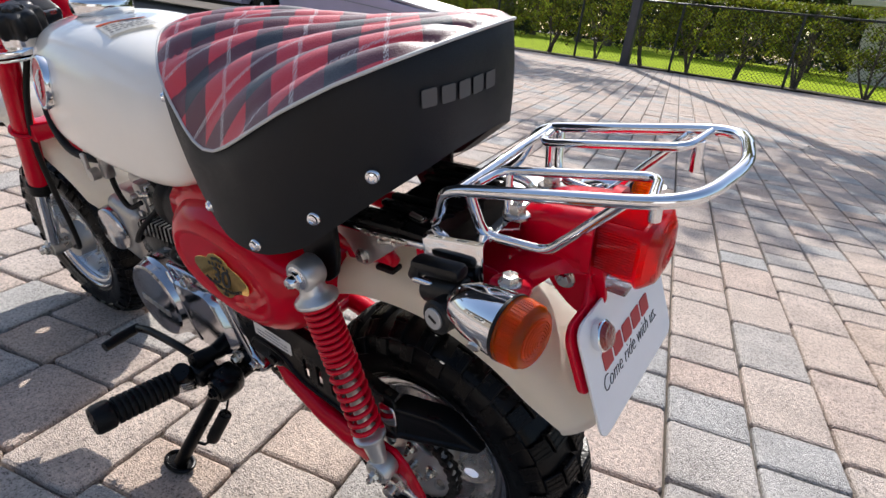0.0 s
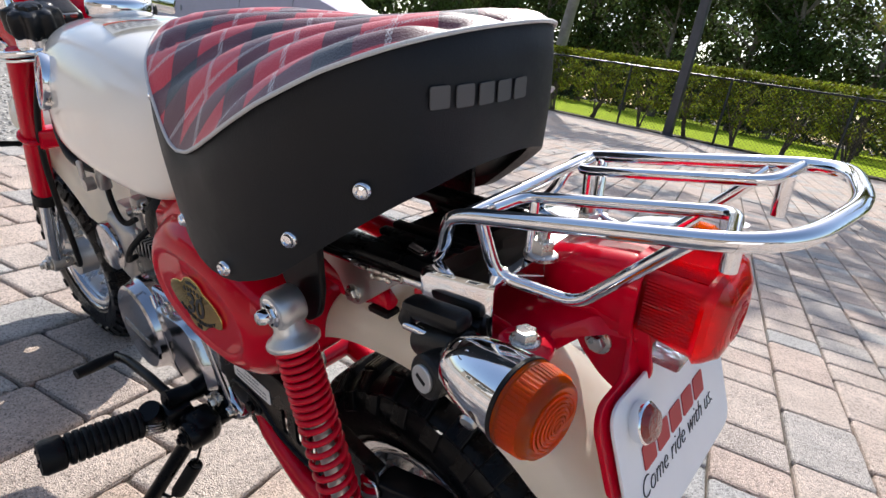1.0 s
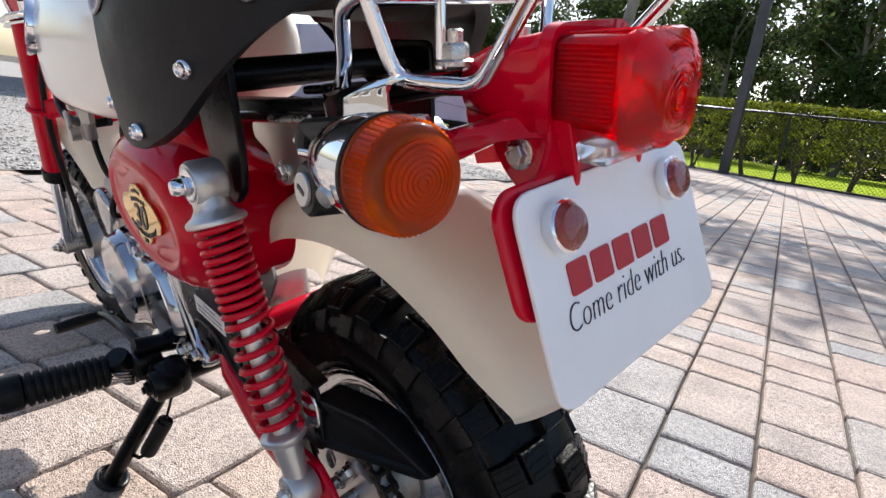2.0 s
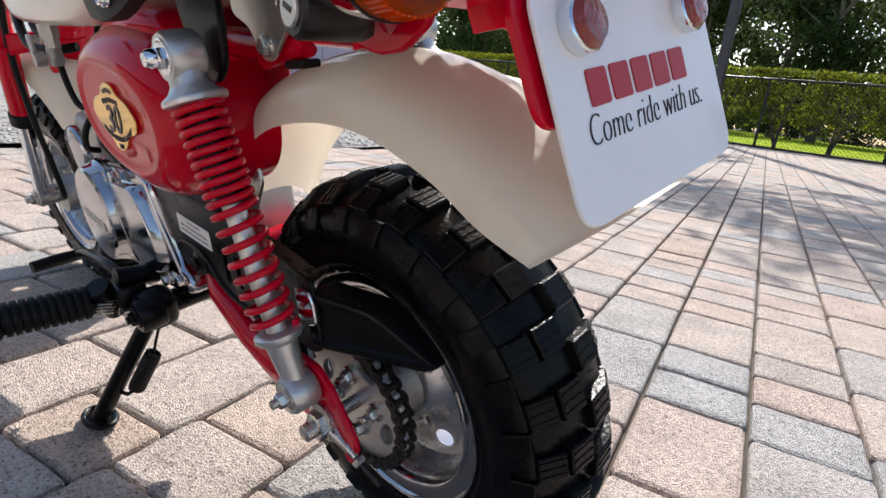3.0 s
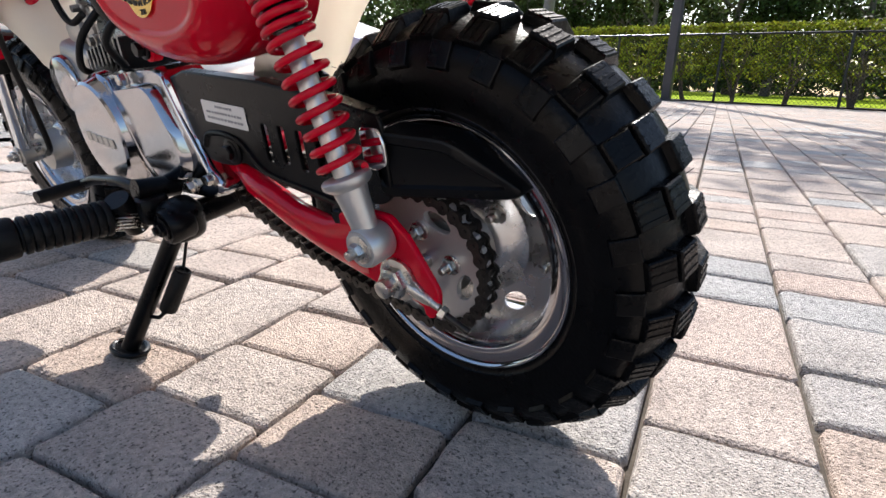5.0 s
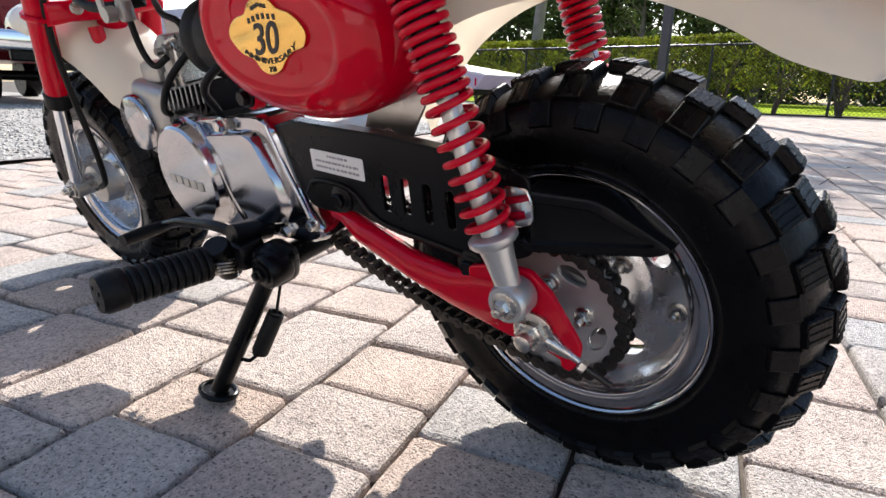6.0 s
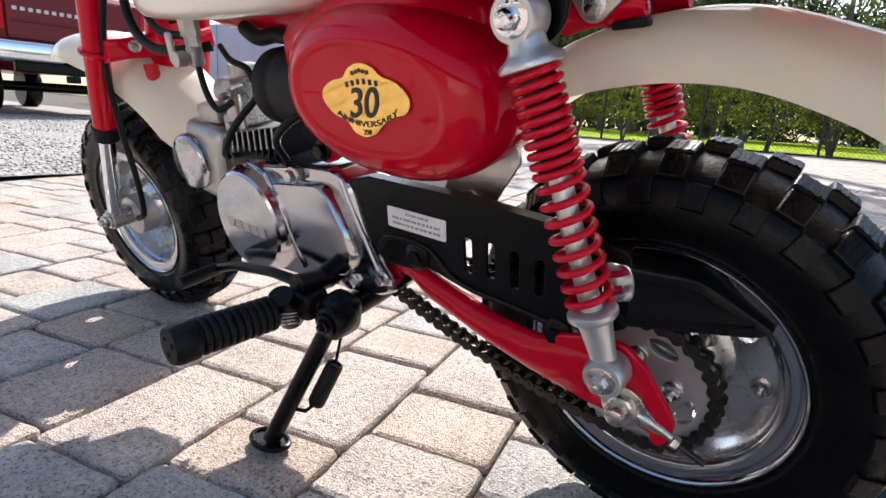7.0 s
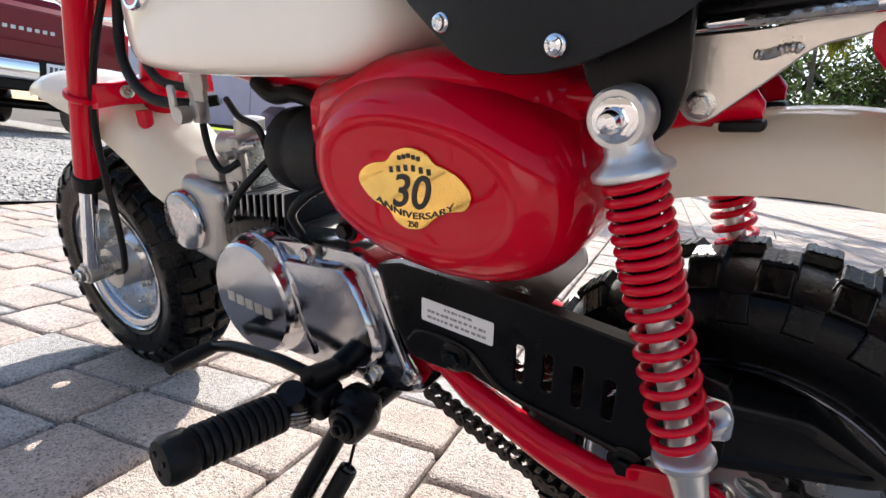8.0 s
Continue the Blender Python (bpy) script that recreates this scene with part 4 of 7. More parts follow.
# raised bead along the lower front
part("guard_bead", tube(curve_points([(-0.262, -0.0835, 0.278), (-0.247, -0.0835, 0.292), (-0.20, -0.0835, 0.289), (-0.165, -0.0835, 0.262), (-0.10, -0.0835, 0.252), (-0.06, -0.0835, 0.246)], 5), 0.0032, 8), BLACK, guard)
for q in ((-0.213, -0.0835, 0.2775), (-0.064, -0.0835, 0.239)):
    bm = lathe([(0.014, -0.002), (0.014, 0.0015), (0.011, 0.003)], q, LEFT, 24)
    hexbolt(bm, Vector(q) + LEFT * 0.0022, LEFT, 0.0075, 0.007, 0, 0.0105)
    part("guard_bolt", bm, BLACK, guard)
STM = Matrix.Translation((-0.2105, -0.0842, 0.3125)) @ Matrix.Rotation(radians(3.5), 4, "Y") @ xz(0)
stk = cut_plate("tyre_sticker", [round2d([(-0.0355, -0.0105), (0.0355, -0.0105), (0.0355, 0.0105), (-0.0355, 0.0105)], 0.002)], 0.0006, 0.0001, STM, STICKER, guard, "white data sticker with small dark print")
rng = random.Random(3)
for row, z in enumerate((0.0062, 0.0003, -0.0054)):
    x = -0.029 if row else -0.012
    while x < (0.029 if row else 0.012):
        w = rng.uniform(0.0012, 0.0042)
        cut_plate("print_bar", [[(x, z - 0.0011), (x + w, z - 0.0011), (x + w, z + 0.0011), (x, z + 0.0011)]], 0.0003, 0.00005, STM @ Matrix.Translation((0, 0, 0.00045)), TRIM_GREY, stk)
        x += w + rng.uniform(0.0008, 0.0022)
# shiny clip behind the spring
cut_plate("guard_clip", [round2d([(-0.024, 0.288), (-0.014, 0.285), (-0.002, 0.290), (-0.002, 0.306), (-0.006, 0.316), (-0.024, 0.316)], 0.004)], 0.003, 0.001, xz(-0.086), CHROME, guard, "bright clip plate")

# ---- engine ----
engine = part("crankcase", box((0.23, 0.15, 0.115), Matrix.Translation((-0.385, 0.0, 0.283)), 0.02, 3), CAST, bike, "cast aluminium crankcase", 50)
# left crankcase cover: body
def ringxz(bm, pts, y):
    return [bm.verts.new((x, y, z)) for x, z in pts]
body = round2d([(-0.505, 0.334), (-0.43, 0.346), (-0.355, 0.353), (-0.309, 0.354), (-0.290, 0.342), (-0.280, 0.300), (-0.270, 0.264), (-0.250, 0.242), (-0.246, 0.228), (-0.268, 0.219), (-0.30, 0.216), (-0.375, 0.212), (-0.445, 0.211), (-0.50, 0.235), (-0.522, 0.29)], 0.012, 4)
def inset(pts, k, cx=-0.375, cz=0.29):
    return [(cx + (x - cx) * k, cz + (z - cz) * k) for x, z in pts]
bm = bmesh.new()
skin(bm, [ringxz(bm, body, -0.045), ringxz(bm, body, -0.080), ringxz(bm, inset(body, 0.985), -0.086), ringxz(bm, inset(body, 0.955), -0.089), ringxz(bm, inset(body, 0.9), -0.0895)])
lcover = part("crankcase_cover", bm, ALU, engine, "polished aluminium crankcase cover", 30)
panel = round2d([(-0.408, 0.331), (-0.330, 0.338), (-0.316, 0.331), (-0.296, 0.290), (-0.290, 0.262), (-0.306, 0.240), (-0.352, 0.231), (-0.380, 0.256)], 0.008, 4)
bm = bmesh.new()
skin(bm, [ringxz(bm, inset(panel, 1.06, -0.35, 0.29), -0.085), ringxz(bm, panel, -0.098), ringxz(bm, inset(panel, 0.965, -0.35, 0.29), -0.1005), ringxz(bm, inset(panel, 0.6, -0.35, 0.29), -0.101)])
part("cover_panel", bm, ALU, lcover, "", 30)
bm = bmesh.new()
skin(bm, [superring(bm, -0.456, 0.279, a, a * 1.02, y, 2, 56) for a, y in ((0.068, -0.080), (0.066, -0.092), (0.0635, -0.0955), (0.0625, -0.099), (0.060, -0.108), (0.0570, -0.1105), (0.03, -0.1115))])
gen = part("generator_cover", bm, ALU, lcover, "round polished generator cover", 25)
for i in range(5):
    cut_plate("cast_bar", [round2d([(-0.0058, -0.0055), (0.0058, -0.0055), (0.0058, 0.0055), (-0.0058, 0.0055)], 0.0015)], 0.001, 0.0003, Matrix.Translation((-0.486 + i * 0.015, -0.1118, 0.276 - i * 0.0012)) @ xz(0), CAST, gen)
# ridge between generator and panel, and the sloped rear rib
part("cover_ridge", tube([(-0.424, -0.0925, 0.338), (-0.392, -0.097, 0.290), (-0.380, -0.095, 0.232)], [0.0045, 0.005, 0.004], 10), ALU, lcover)
part("cover_rib", tube([(-0.302, -0.0885, 0.345), (-0.284, -0.0885, 0.295), (-0.264, -0.0875, 0.245)], [0.003, 0.0035, 0.003], 10), ALU, lcover)
for q, r in (((-0.371, -0.094, 0.343), 0.007), ((-0.305, -0.089, 0.230), 0.007), ((-0.258, -0.089, 0.245), 0.006)):
    part("cover_screw", hexbolt(bmesh.new(), q, LEFT, r, 0.009, 0, r + 0.002), STEEL, lcover)
# cylinder with fins, head and round head cap
bm = bmesh.new()
add_box(bm, (0.12, 0.116, 0.062), Matrix.Translation((-0.508, 0, 0.322)) @ Matrix.Rotation(radians(8), 4, "Y"), 0.008, 2)
cyl = part("cylinder", bm, BLACK, engine, "black finned cylinder")
for i in range(9):
    x = -0.452 - i * 0.0125
    m_ = Matrix.Translation((x, -0.002, 0.335 - 0.0018 * i)) @ Matrix.Rotation(radians(8), 4, "Y")
    part("cooling_fin", box((0.0036, 0.112, 0.092), m_, 0.001, 1), BLACK, cyl)
    part("fin_edge", box((0.0016, 0.1145, 0.026), m_ @ Matrix.Translation((0, 0, 0.0345))), SILVER, cyl, "bare metal fin edge")
head = part("cylinder_head", box((0.088, 0.118, 0.108), Matrix.Translation((-0.616, 0.0, 0.322)) @ Matrix.Rotation(radians(10), 4, "Y"), 0.016, 3), CAST, engine, "cast aluminium cylinder head", 50)
part("head_cap", lathe([(0.040, 0), (0.040, 0.008), (0.0385, 0.013), (0.034, 0.016), (0.0, 0.018)], (-0.640, -0.055, 0.322), LEFT, 40), ALU, head, "round polished head cap")
part("valve_cover", box((0.05, 0.06, 0.028), Matrix.Translation((-0.600, -0.018, 0.387)), 0.008, 2), CAST, head)
part("spark_lead", tube(curve_points([(-0.545, -0.062, 0.338), (-0.515, -0.082, 0.352), (-0.485, -0.080, 0.385), (-0.462, -0.05, 0.42)], 6), 0.0042, 10), RUBBER, engine, "black rubber lead")
part("breather_hose", tube(curve_points([(-0.40, -0.078, 0.352), (-0.392, -0.092, 0.378), (-0.372, -0.085, 0.398), (-0.355, -0.06, 0.41)], 6), 0.0046, 10), RUBBER, engine)

# carburettor, inlet and rubber boot
bm = bmesh.new()
add_lathe(bm, [(0.021, 0), (0.021, 0.03), (0.018, 0.034), (0.018, 0.075)], (-0.560, -0.01, 0.372), (0.1, 0, 1), 24)
add_lathe(bm, [(0.018, 0), (0.018, 0.07)], (-0.60, -0.012, 0.412), (1, 0, 0.05), 24)
add_box(bm, (0.05, 0.05, 0.034), Matrix.Translation((-0.548, -0.018, 0.372)), 0.006, 2)
add_box(bm, (0.024, 0.052, 0.05), Matrix.Translation((-0.53, -0.028, 0.408)), 0.005, 2)
hexbolt(bm, (-0.545, -0.045, 0.375), LEFT, 0.006, 0.008, 0, 0.008)
hexbolt(bm, (-0.525, -0.054, 0.415), LEFT, 0.005, 0.012, 0, 0.007)
carb = part("carburettor", bm, CAST, bike, "cast metal carburettor")
part("carb_clip", box((0.006, 0.06, 0.055), Matrix.Translation((-0.514, -0.02, 0.402)), 0.002, 1), STEEL, carb)
part("intake_boot", lathe([(0.026, 0.0), (0.036, 0.006), (0.043, 0.012), (0.0445, 0.03), (0.0425, 0.034), (0.0425, 0.040), (0.0445, 0.044), (0.0445, 0.085)], (-0.462, -0.028, 0.424), (1, 0, 0.0), 36), RUBBER, bike, "black rubber intake boot")
hoses = [((-0.537, -0.078, 0.480), (-0.540, -0.075, 0.425), (-0.530, -0.07, 0.400), (-0.512, -0.06, 0.408)), ((-0.52, -0.05, 0.418), (-0.50, -0.062, 0.425), (-0.48, -0.058, 0.43)),
         ((-0.56, -0.03, 0.47), (-0.52, -0.045, 0.455), (-0.49, -0.045, 0.445), (-0.485, -0.04, 0.42)), ((-0.50, -0.03, 0.49), (-0.47, -0.035, 0.478), (-0.44, -0.03, 0.48), (-0.40, -0.03, 0.47))]
for k, h in enumerate(hoses):
    part("fuel_hose", tube(curve_points(h, 6), 0.0040 if k < 3 else 0.009, 10), RUBBER if k != 1 else STEEL, bike)
bm = bmesh.new()
add_lathe(bm, [(0.009, 0), (0.009, 0.012), (0.0115, 0.012), (0.0115, 0.030)], (-0.535, -0.079, 0.474), (0, 0, 1), 6)
add_box(bm, (0.016, 0.016, 0.024), Matrix.Translation((-0.535, -0.08, 0.464)), 0.004, 2)
add_lathe(bm, [(0.009, 0), (0.009, 0.012)], (-0.542, -0.090, 0.462), LEFT, 18)
add_box(bm, (0.010, 0.006, 0.034), Matrix.Translation((-0.552, -0.098, 0.475)), 0.002, 1)
part("fuel_tap", bm, CAST, bike, "metal fuel tap")

# ---- frame ----
for s in (-1, 1):
    part("rear_frame_tube", tube(rounded([(-0.30, s * 0.042, 0.490), (-0.16, s * 0.044, 0.490), (-0.10, s * 0.044, 0.4885), (-0.045, s * 0.044, 0.4875)], 0.03), 0.0125, 12), RED, bike, "red frame tube")
part("backbone", tube(curve_points([(-0.74, 0, 0.60), (-0.62, 0, 0.53), (-0.45, 0, 0.495), (-0.30, 0, 0.49)], 6), 0.024, 18), RED, bike, "red pressed frame backbone")
part("head_stock", tube([HEAD - AXIS * 0.01, HEAD + AXIS * 0.15], 0.024, 20), RED, bike, "red steering head")
part("battery_panel", box((0.150, 0.10, 0.10), Matrix.Translation((-0.268, 0.0, 0.455)), 0.02, 2), RED, bike, "red airbox body", 50)
cut_plate("shock_stay", [round2d([(-0.116, 0.575), (-0.052, 0.575), (-0.052, 0.505), (-0.058, 0.480), (-0.075, 0.466), (-0.092, 0.480), (-0.108, 0.51)], 0.008)], 0.006, 0.0015, xz(-0.0905), BLACK, bike, "black shock mounting stay")
part("stay_tube", tube([(-0.08, -0.09, 0.56), (-0.08, 0.09, 0.56)], 0.012, 14), BLACK, bike)
cut_plate("far_shock_stay", [round2d([(-0.116, 0.575), (-0.052, 0.575), (-0.052, 0.505), (-0.075, 0.466), (-0.108, 0.51)], 0.008)], 0.006, 0.0015, xz(0.0965), BLACK, bike)
# gusset plate and the rail above it
gus = cut_plate("subframe_plate", [round2d([(-0.090, 0.524), (-0.024, 0.5295), (0.055, 0.5440), (0.052, 0.5355), (0.002, 0.5220), (-0.017, 0.505), (-0.042, 0.4835), (-0.049, 0.480), (-0.057, 0.482), (-0.069, 0.503), (-0.090, 0.512)], 0.006)], 0.004, 0.001, xz(-0.060), BRUSHED, bike, "bare metal subframe plate")
part("weld_bead", tube(curve_points([(-0.0255, -0.0618, 0.5175), (-0.021, -0.0620, 0.5172), (-0.016, -0.0620, 0.5185), (-0.011, -0.0620, 0.5205), (-0.006, -0.0620, 0.5208), (-0.004, -0.0618, 0.5195)], 4), [0.0022 + 0.0010 * abs(math.sin(k * 1.7)) for k in range(21)], 8), STEEL, gus, "rough weld bead")
part("plate_bolt", hexbolt(bmesh.new(), (-0.0495, -0.062, 0.4900), LEFT, 0.0062, 0.0050, 0, 0.0085), STEEL, gus)
rail = part("subframe_rail", box((0.235, 0.024, 0.011), Matrix.Translation((-0.045, -0.062, 0.5395)) @ Matrix.Rotation(radians(-4), 4, "Y"), 0.003, 2), BLACK, bike, "black subframe rail")
part("rail_edge", tube([(-0.11, -0.0735, 0.5285), (-0.045, -0.0735, 0.5340), (0.045, -0.0735, 0.5425)], 0.0046, 12), CHROME, rail, "bright rail edge")
part("rail_weld", tube(curve_points([(-0.030, -0.0775, 0.5345), (-0.012, -0.0782, 0.5360), (0.006, -0.0780, 0.5385), (0.024, -0.0775, 0.5400)], 8), [0.0018 + 0.0010 * abs(math.sin(k * 2.3)) for k in range(25)], 8), STEEL, rail, "rough weld")
part("far_rail", box((0.235, 0.024, 0.011), Matrix.Translation((-0.045, 0.062, 0.5395)) @ Matrix.Rotation(radians(-4), 4, "Y"), 0.003, 2), BLACK, rail)
part("luggage_floor", box((0.085, 0.11, 0.005), Matrix.Translation((0.01, 0, 0.5455)) @ Matrix.Rotation(radians(-4), 4, "Y"), 0.002, 1), BLACK, rail)
for y in (-0.045, -0.03, 0.02, 0.035, 0.048):
    part("luggage_slat", box((0.085, 0.009, 0.006), Matrix.Translation((0.012, y, 0.554)) @ Matrix.Rotation(radians(-5), 4, "Y"), 0.002, 2), BLACK, rail)

# pressed bracket under the air cleaner
cut_plate("frame_bracket", [round2d([(-0.208, 0.319), (-0.190, 0.356), (-0.158, 0.375), (-0.122, 0.394), (-0.115, 0.373), (-0.135, 0.345), (-0.150, 0.322)], 0.005)], 0.003, 0.0008, xz(-0.050), BRUSHED, bike, "bare metal bracket under the air cleaner")
part("bracket_screw", hexbolt(bmesh.new(), (-0.168, -0.052, 0.334), LEFT, 0.0055, 0.006, 0, 0.0075), STEEL, bike)

# ---- tail: bracket, lock, tail frame, lamp, plate, rack, indicators ----
bm = bmesh.new()
rows = []
for x in (0.043, 0.048, 0.098, 0.103):
    zt = 0.5525 + (x - 0.045) * 0.2
    e = 0.002 if x in (0.043, 0.103) else 0.0
    rows.append([bm.verts.new(q) for q in ((x, -0.079 + e, 0.530), (x, -0.081 + e, zt), (x, -0.077, zt + 0.0050), (x, -0.069, zt + 0.0065 - e), (x, 0.069, zt + 0.0065 - e), (x, 0.069, zt + 0.0035), (x, -0.066, zt + 0.0035), (x, -0.0745, zt + 0.002), (x, -0.0775, zt - 0.002), (x, -0.0755, 0.530))])
skin(bm, rows)
brk = part("tail_bracket", bm, CHROME, bike, "chrome tail bracket", 40)
for y in (-0.03, 0.03):
    part("bracket_nut", hexbolt(bmesh.new(), (0.105, y, 0.572), (0, 0, 1), 0.008, 0.012, 0.006, 0.012), STEEL, brk)
# helmet lock
bm = bmesh.new()
add_lathe(bm, [(0.0, -0.010), (0.0135, -0.010), (0.0145, -0.008), (0.0145, 0.022), (0.0125, 0.024), (0, 0.024)], (0.0915, -0.100, 0.5150), (-0.15, -0.9, 0.1), 28)
add_lathe(bm, [(0.011, -0.02), (0.012, -0.018), (0.012, 0.020), (0.010, 0.022)], (0.078, -0.094, 0.5225), (1, 0.0, 0.25), 24)
add_box(bm, (0.030, 0.020, 0.036), Matrix.Translation((0.080, -0.088, 0.517)), 0.006, 2)
add_box(bm, (0.050, 0.018, 0.013), Matrix.Translation((0.070, -0.093, 0.5415)) @ Matrix.Rotation(radians(-8), 4, "Y"), 0.005, 2)
add_box(bm, (0.012, 0.017, 0.018), Matrix.Translation((0.050, -0.095, 0.533)) @ Matrix.Rotation(radians(20), 4, "Y"), 0.005, 2)
lock = part("helmet_lock", bm, PLASTIC, bike, "black helmet lock with key slot", 40)
LN = Vector((-0.15, -0.9, 0.1)).normalized()
LC = Vector((0.0915, -0.100, 0.5150)) + LN * 0.0242
part("key_barrel", lathe([(0, 0), (0.009, 0), (0.009, 0.0015), (0.0085, 0.002), (0, 0.002)], LC, LN, 26), SILVER, lock, "silver key barrel")
part("key_slot", box((0.0025, 0.009, 0.0006), Matrix.Translation(LC + LN * 0.0021) @ basis(LN) @ Matrix.Rotation(radians(70), 4, "Z")), BLACK, lock)
part("lock_pin", tube([(0.050, -0.101, 0.5275), (0.072, -0.099, 0.5275)], 0.0032, 10), CHROME, lock)

# red tail frame: saddle sheet over the mudguard, lamp bracket and plate holder
bm = bmesh.new()
rows = []
for x, zt, w, zs in ((0.045, 0.517, 0.058, 0.490), (0.085, 0.530, 0.066, 0.497), (0.120, 0.541, 0.073, 0.520), (0.136, 0.5455, 0.068, 0.528), (0.148, 0.549, 0.044, 0.537), (0.160, 0.551, 0.033, 0.540), (0.178, 0.554, 0.032, 0.540)):
    rows.append([bm.verts.new(q) for q in ((x, -w, zs), (x, -w - 0.002, zt - 0.012), (x, -w + 0.008, zt - 0.002), (x, 0, zt + 0.003), (x, w - 0.008, zt - 0.002), (x, w + 0.002, zt - 0.012), (x, w, zs), (x, w - 0.006, zs), (x, w - 0.012, zt - 0.010), (x, 0, zt - 0.004), (x, -w + 0.012, zt - 0.010), (x, -w + 0.006, zs))])
skin(bm, rows)
tail = part("tail_frame", bm, RED, bike, "glossy red pressed tail bracket", 45)
for s in (-1, 1):
    cut_plate("tail_ear", [round2d([(0.026, 0.530), (0.027, 0.520), (0.034, 0.511), (0.045, 0.5035), (0.062, 0.4955), (0.078, 0.4915), (0.098, 0.494), (0.118, 0.508), (0.118, 0.532), (0.060, 0.538)], 0.004)], 0.006, 0.002, xz(s * 0.064), RED, tail)
for s in (-1, 1):
    bm = lathe([(0.017, 0), (0.017, 0.004), (0.015, 0.0055)], (0.131, s * 0.082, 0.540), (0, 0, 1), 24)
    part("signal_lug", bm, RED, tail)
    part("lug_bolt", hexbolt(bmesh.new(), (0.131, s * 0.0835, 0.5455), (0, 0, 1), 0.0070, 0.0085, 0, 0.0095), STEEL, tail, "zinc-plated bolt")
    cut_plate("side_plate", [round2d([(0.128, 0.545), (0.150, 0.552), (0.182, 0.553), (0.190, 0.52), (0.176, 0.498), (0.160, 0.505), (0.143, 0.520)], 0.007)], 0.004, 0.001, xz(s * 0.0305), RED, tail)
    part("tail_bolt", hexbolt(bmesh.new(), (0.154, s * 0.0325, 0.5300), (0, s, 0), 0.0062, 0.006, 0, 0.0090), STEEL, tail)
# red cross bracket that carries the tail, curled at its end, on a rubber pad
for s in (-1, 1):
    bm = bmesh.new()
    rows = []
    for x, z, h in ((-0.078, 0.482, 0.012), (-0.055, 0.489, 0.013), (-0.036, 0.491, 0.012), (-0.024, 0.490, 0.009), (-0.018, 0.487, 0.005)):
        rows.append([bm.verts.new((x, s * 0.048 + 0.007 * math.cos(t), z + h * math.sin(t))) for t in [2 * math.pi * k / 16 for k in range(16)]])
    skin(bm, rows)
    br = part("cross_bracket", bm, RED, tail, "curled red bracket end", 50)
    part("bracket_pad", box((0.024, 0.016, 0.006), Matrix.Translation((-0.028, s * 0.048, 0.4775)) @ Matrix.Rotation(radians(-4), 4, "Y"), 0.002, 2), RUBBER, br, "black rubber pad")
# lamp housing
bm = bmesh.new()
def lamp_ring(x, hw, zb, zt, r=0.014):
    hw *= 0.84
    return [bm.verts.new((x, q[0], q[1])) for q in round2d([(-hw, zb), (hw, zb), (hw, zt), (-hw, zt)], r, 5)]
skin(bm, [lamp_ring(0.103, 0.026, 0.548, 0.568), lamp_ring(0.108, 0.034, 0.545, 0.577), lamp_ring(0.130, 0.038, 0.543, 0.585), lamp_ring(0.160, 0.040, 0.541, 0.590), lamp_ring(0.168, 0.040, 0.540, 0.590)])
housing = part("lamp_housing", bm, RED, tail, "glossy red lamp housing", 45)
bm = bmesh.new()
skin(bm, [lamp_ring(0.166, 0.0435, 0.537, 0.594), lamp_ring(0.1735, 0.0435, 0.537, 0.594), lamp_ring(0.1735, 0.036, 0.545, 0.586), lamp_ring(0.166, 0.036, 0.545, 0.586)], True, False)
part("lamp_rim", bm, RED, housing, "", 45)
# lens: ribbed box in front, bevelled barrel behind
bm = bmesh.new()
skin(bm, [lamp_ring(0.1735, 0.0402, 0.546, 0.5885, 0.009), lamp_ring(0.188, 0.0402, 0.5450, 0.589, 0.009), lamp_ring(0.2065, 0.0398, 0.541, 0.590, 0.012), lamp_ring(0.2090, 0.0405, 0.5365, 0.5912, 0.016), lamp_ring(0.2130, 0.0390, 0.5375, 0.5900, 0.018), lamp_ring(0.2195, 0.0290, 0.5400, 0.5820, 0.017), lamp_ring(0.2215, 0.0190, 0.5490, 0.5730, 0.011), lamp_ring(0.2210, 0.008, 0.557, 0.565, 0.003)])
lens = part("tail_lens", bm, RED_LENS, housing, "ribbed clear red tail lamp lens", 28)
bm = bmesh.new()
for i in range(16):
    z = 0.5515 + i * 0.0022
    for s in (-1, 1):
        add_tube(bm, [(0.1765, s * 0.0340, z), (0.2060, s * 0.0337, z)], 0.0010, 6)
for i in range(21):
    y = -0.0255 + i * 0.00255
    add_tube(bm, [(0.1765, y, 0.5888), (0.2060, y, 0.5900)], 0.0009, 6)
part("lens_rib", bm, RED_LENS, lens)["kind"] = "stuff"
bm = bmesh.new()
for r, x in ((0.0060, 0.2213), (0.0090, 0.2213), (0.0120, 0.2210), (0.0150, 0.2200), (0.0180, 0.2190), (0.0210, 0.2178), (0.0240, 0.2160)):
    add_tube(bm, [(x, r * math.cos(t), 0.561 + r * math.sin(t)) for t in [2 * math.pi * k / 40 for k in range(40)]], 0.0011, 6, True)
part("lens_ring", bm, RED_LENS, lens)["kind"] = "stuff"
part("lamp_reflector", box((0.010, 0.055, 0.034), Matrix.Translation((0.179, 0, 0.566)), 0.004, 2), WHITE, housing, "bright lamp reflector")
part("bulb", lathe([(0.004, 0), (0.010, 0.008), (0.0115, 0.016), (0.009, 0.024), (0, 0.027)], (0.184, 0, 0.564), (1, 0, 0), 20), CLEAR_LENS, housing)
part("plate_window", box((0.020, 0.062, 0.010), Matrix.Translation((0.194, 0, 0.5348)), 0.002, 2), CLEAR_LENS, housing, "clear plate-light window")

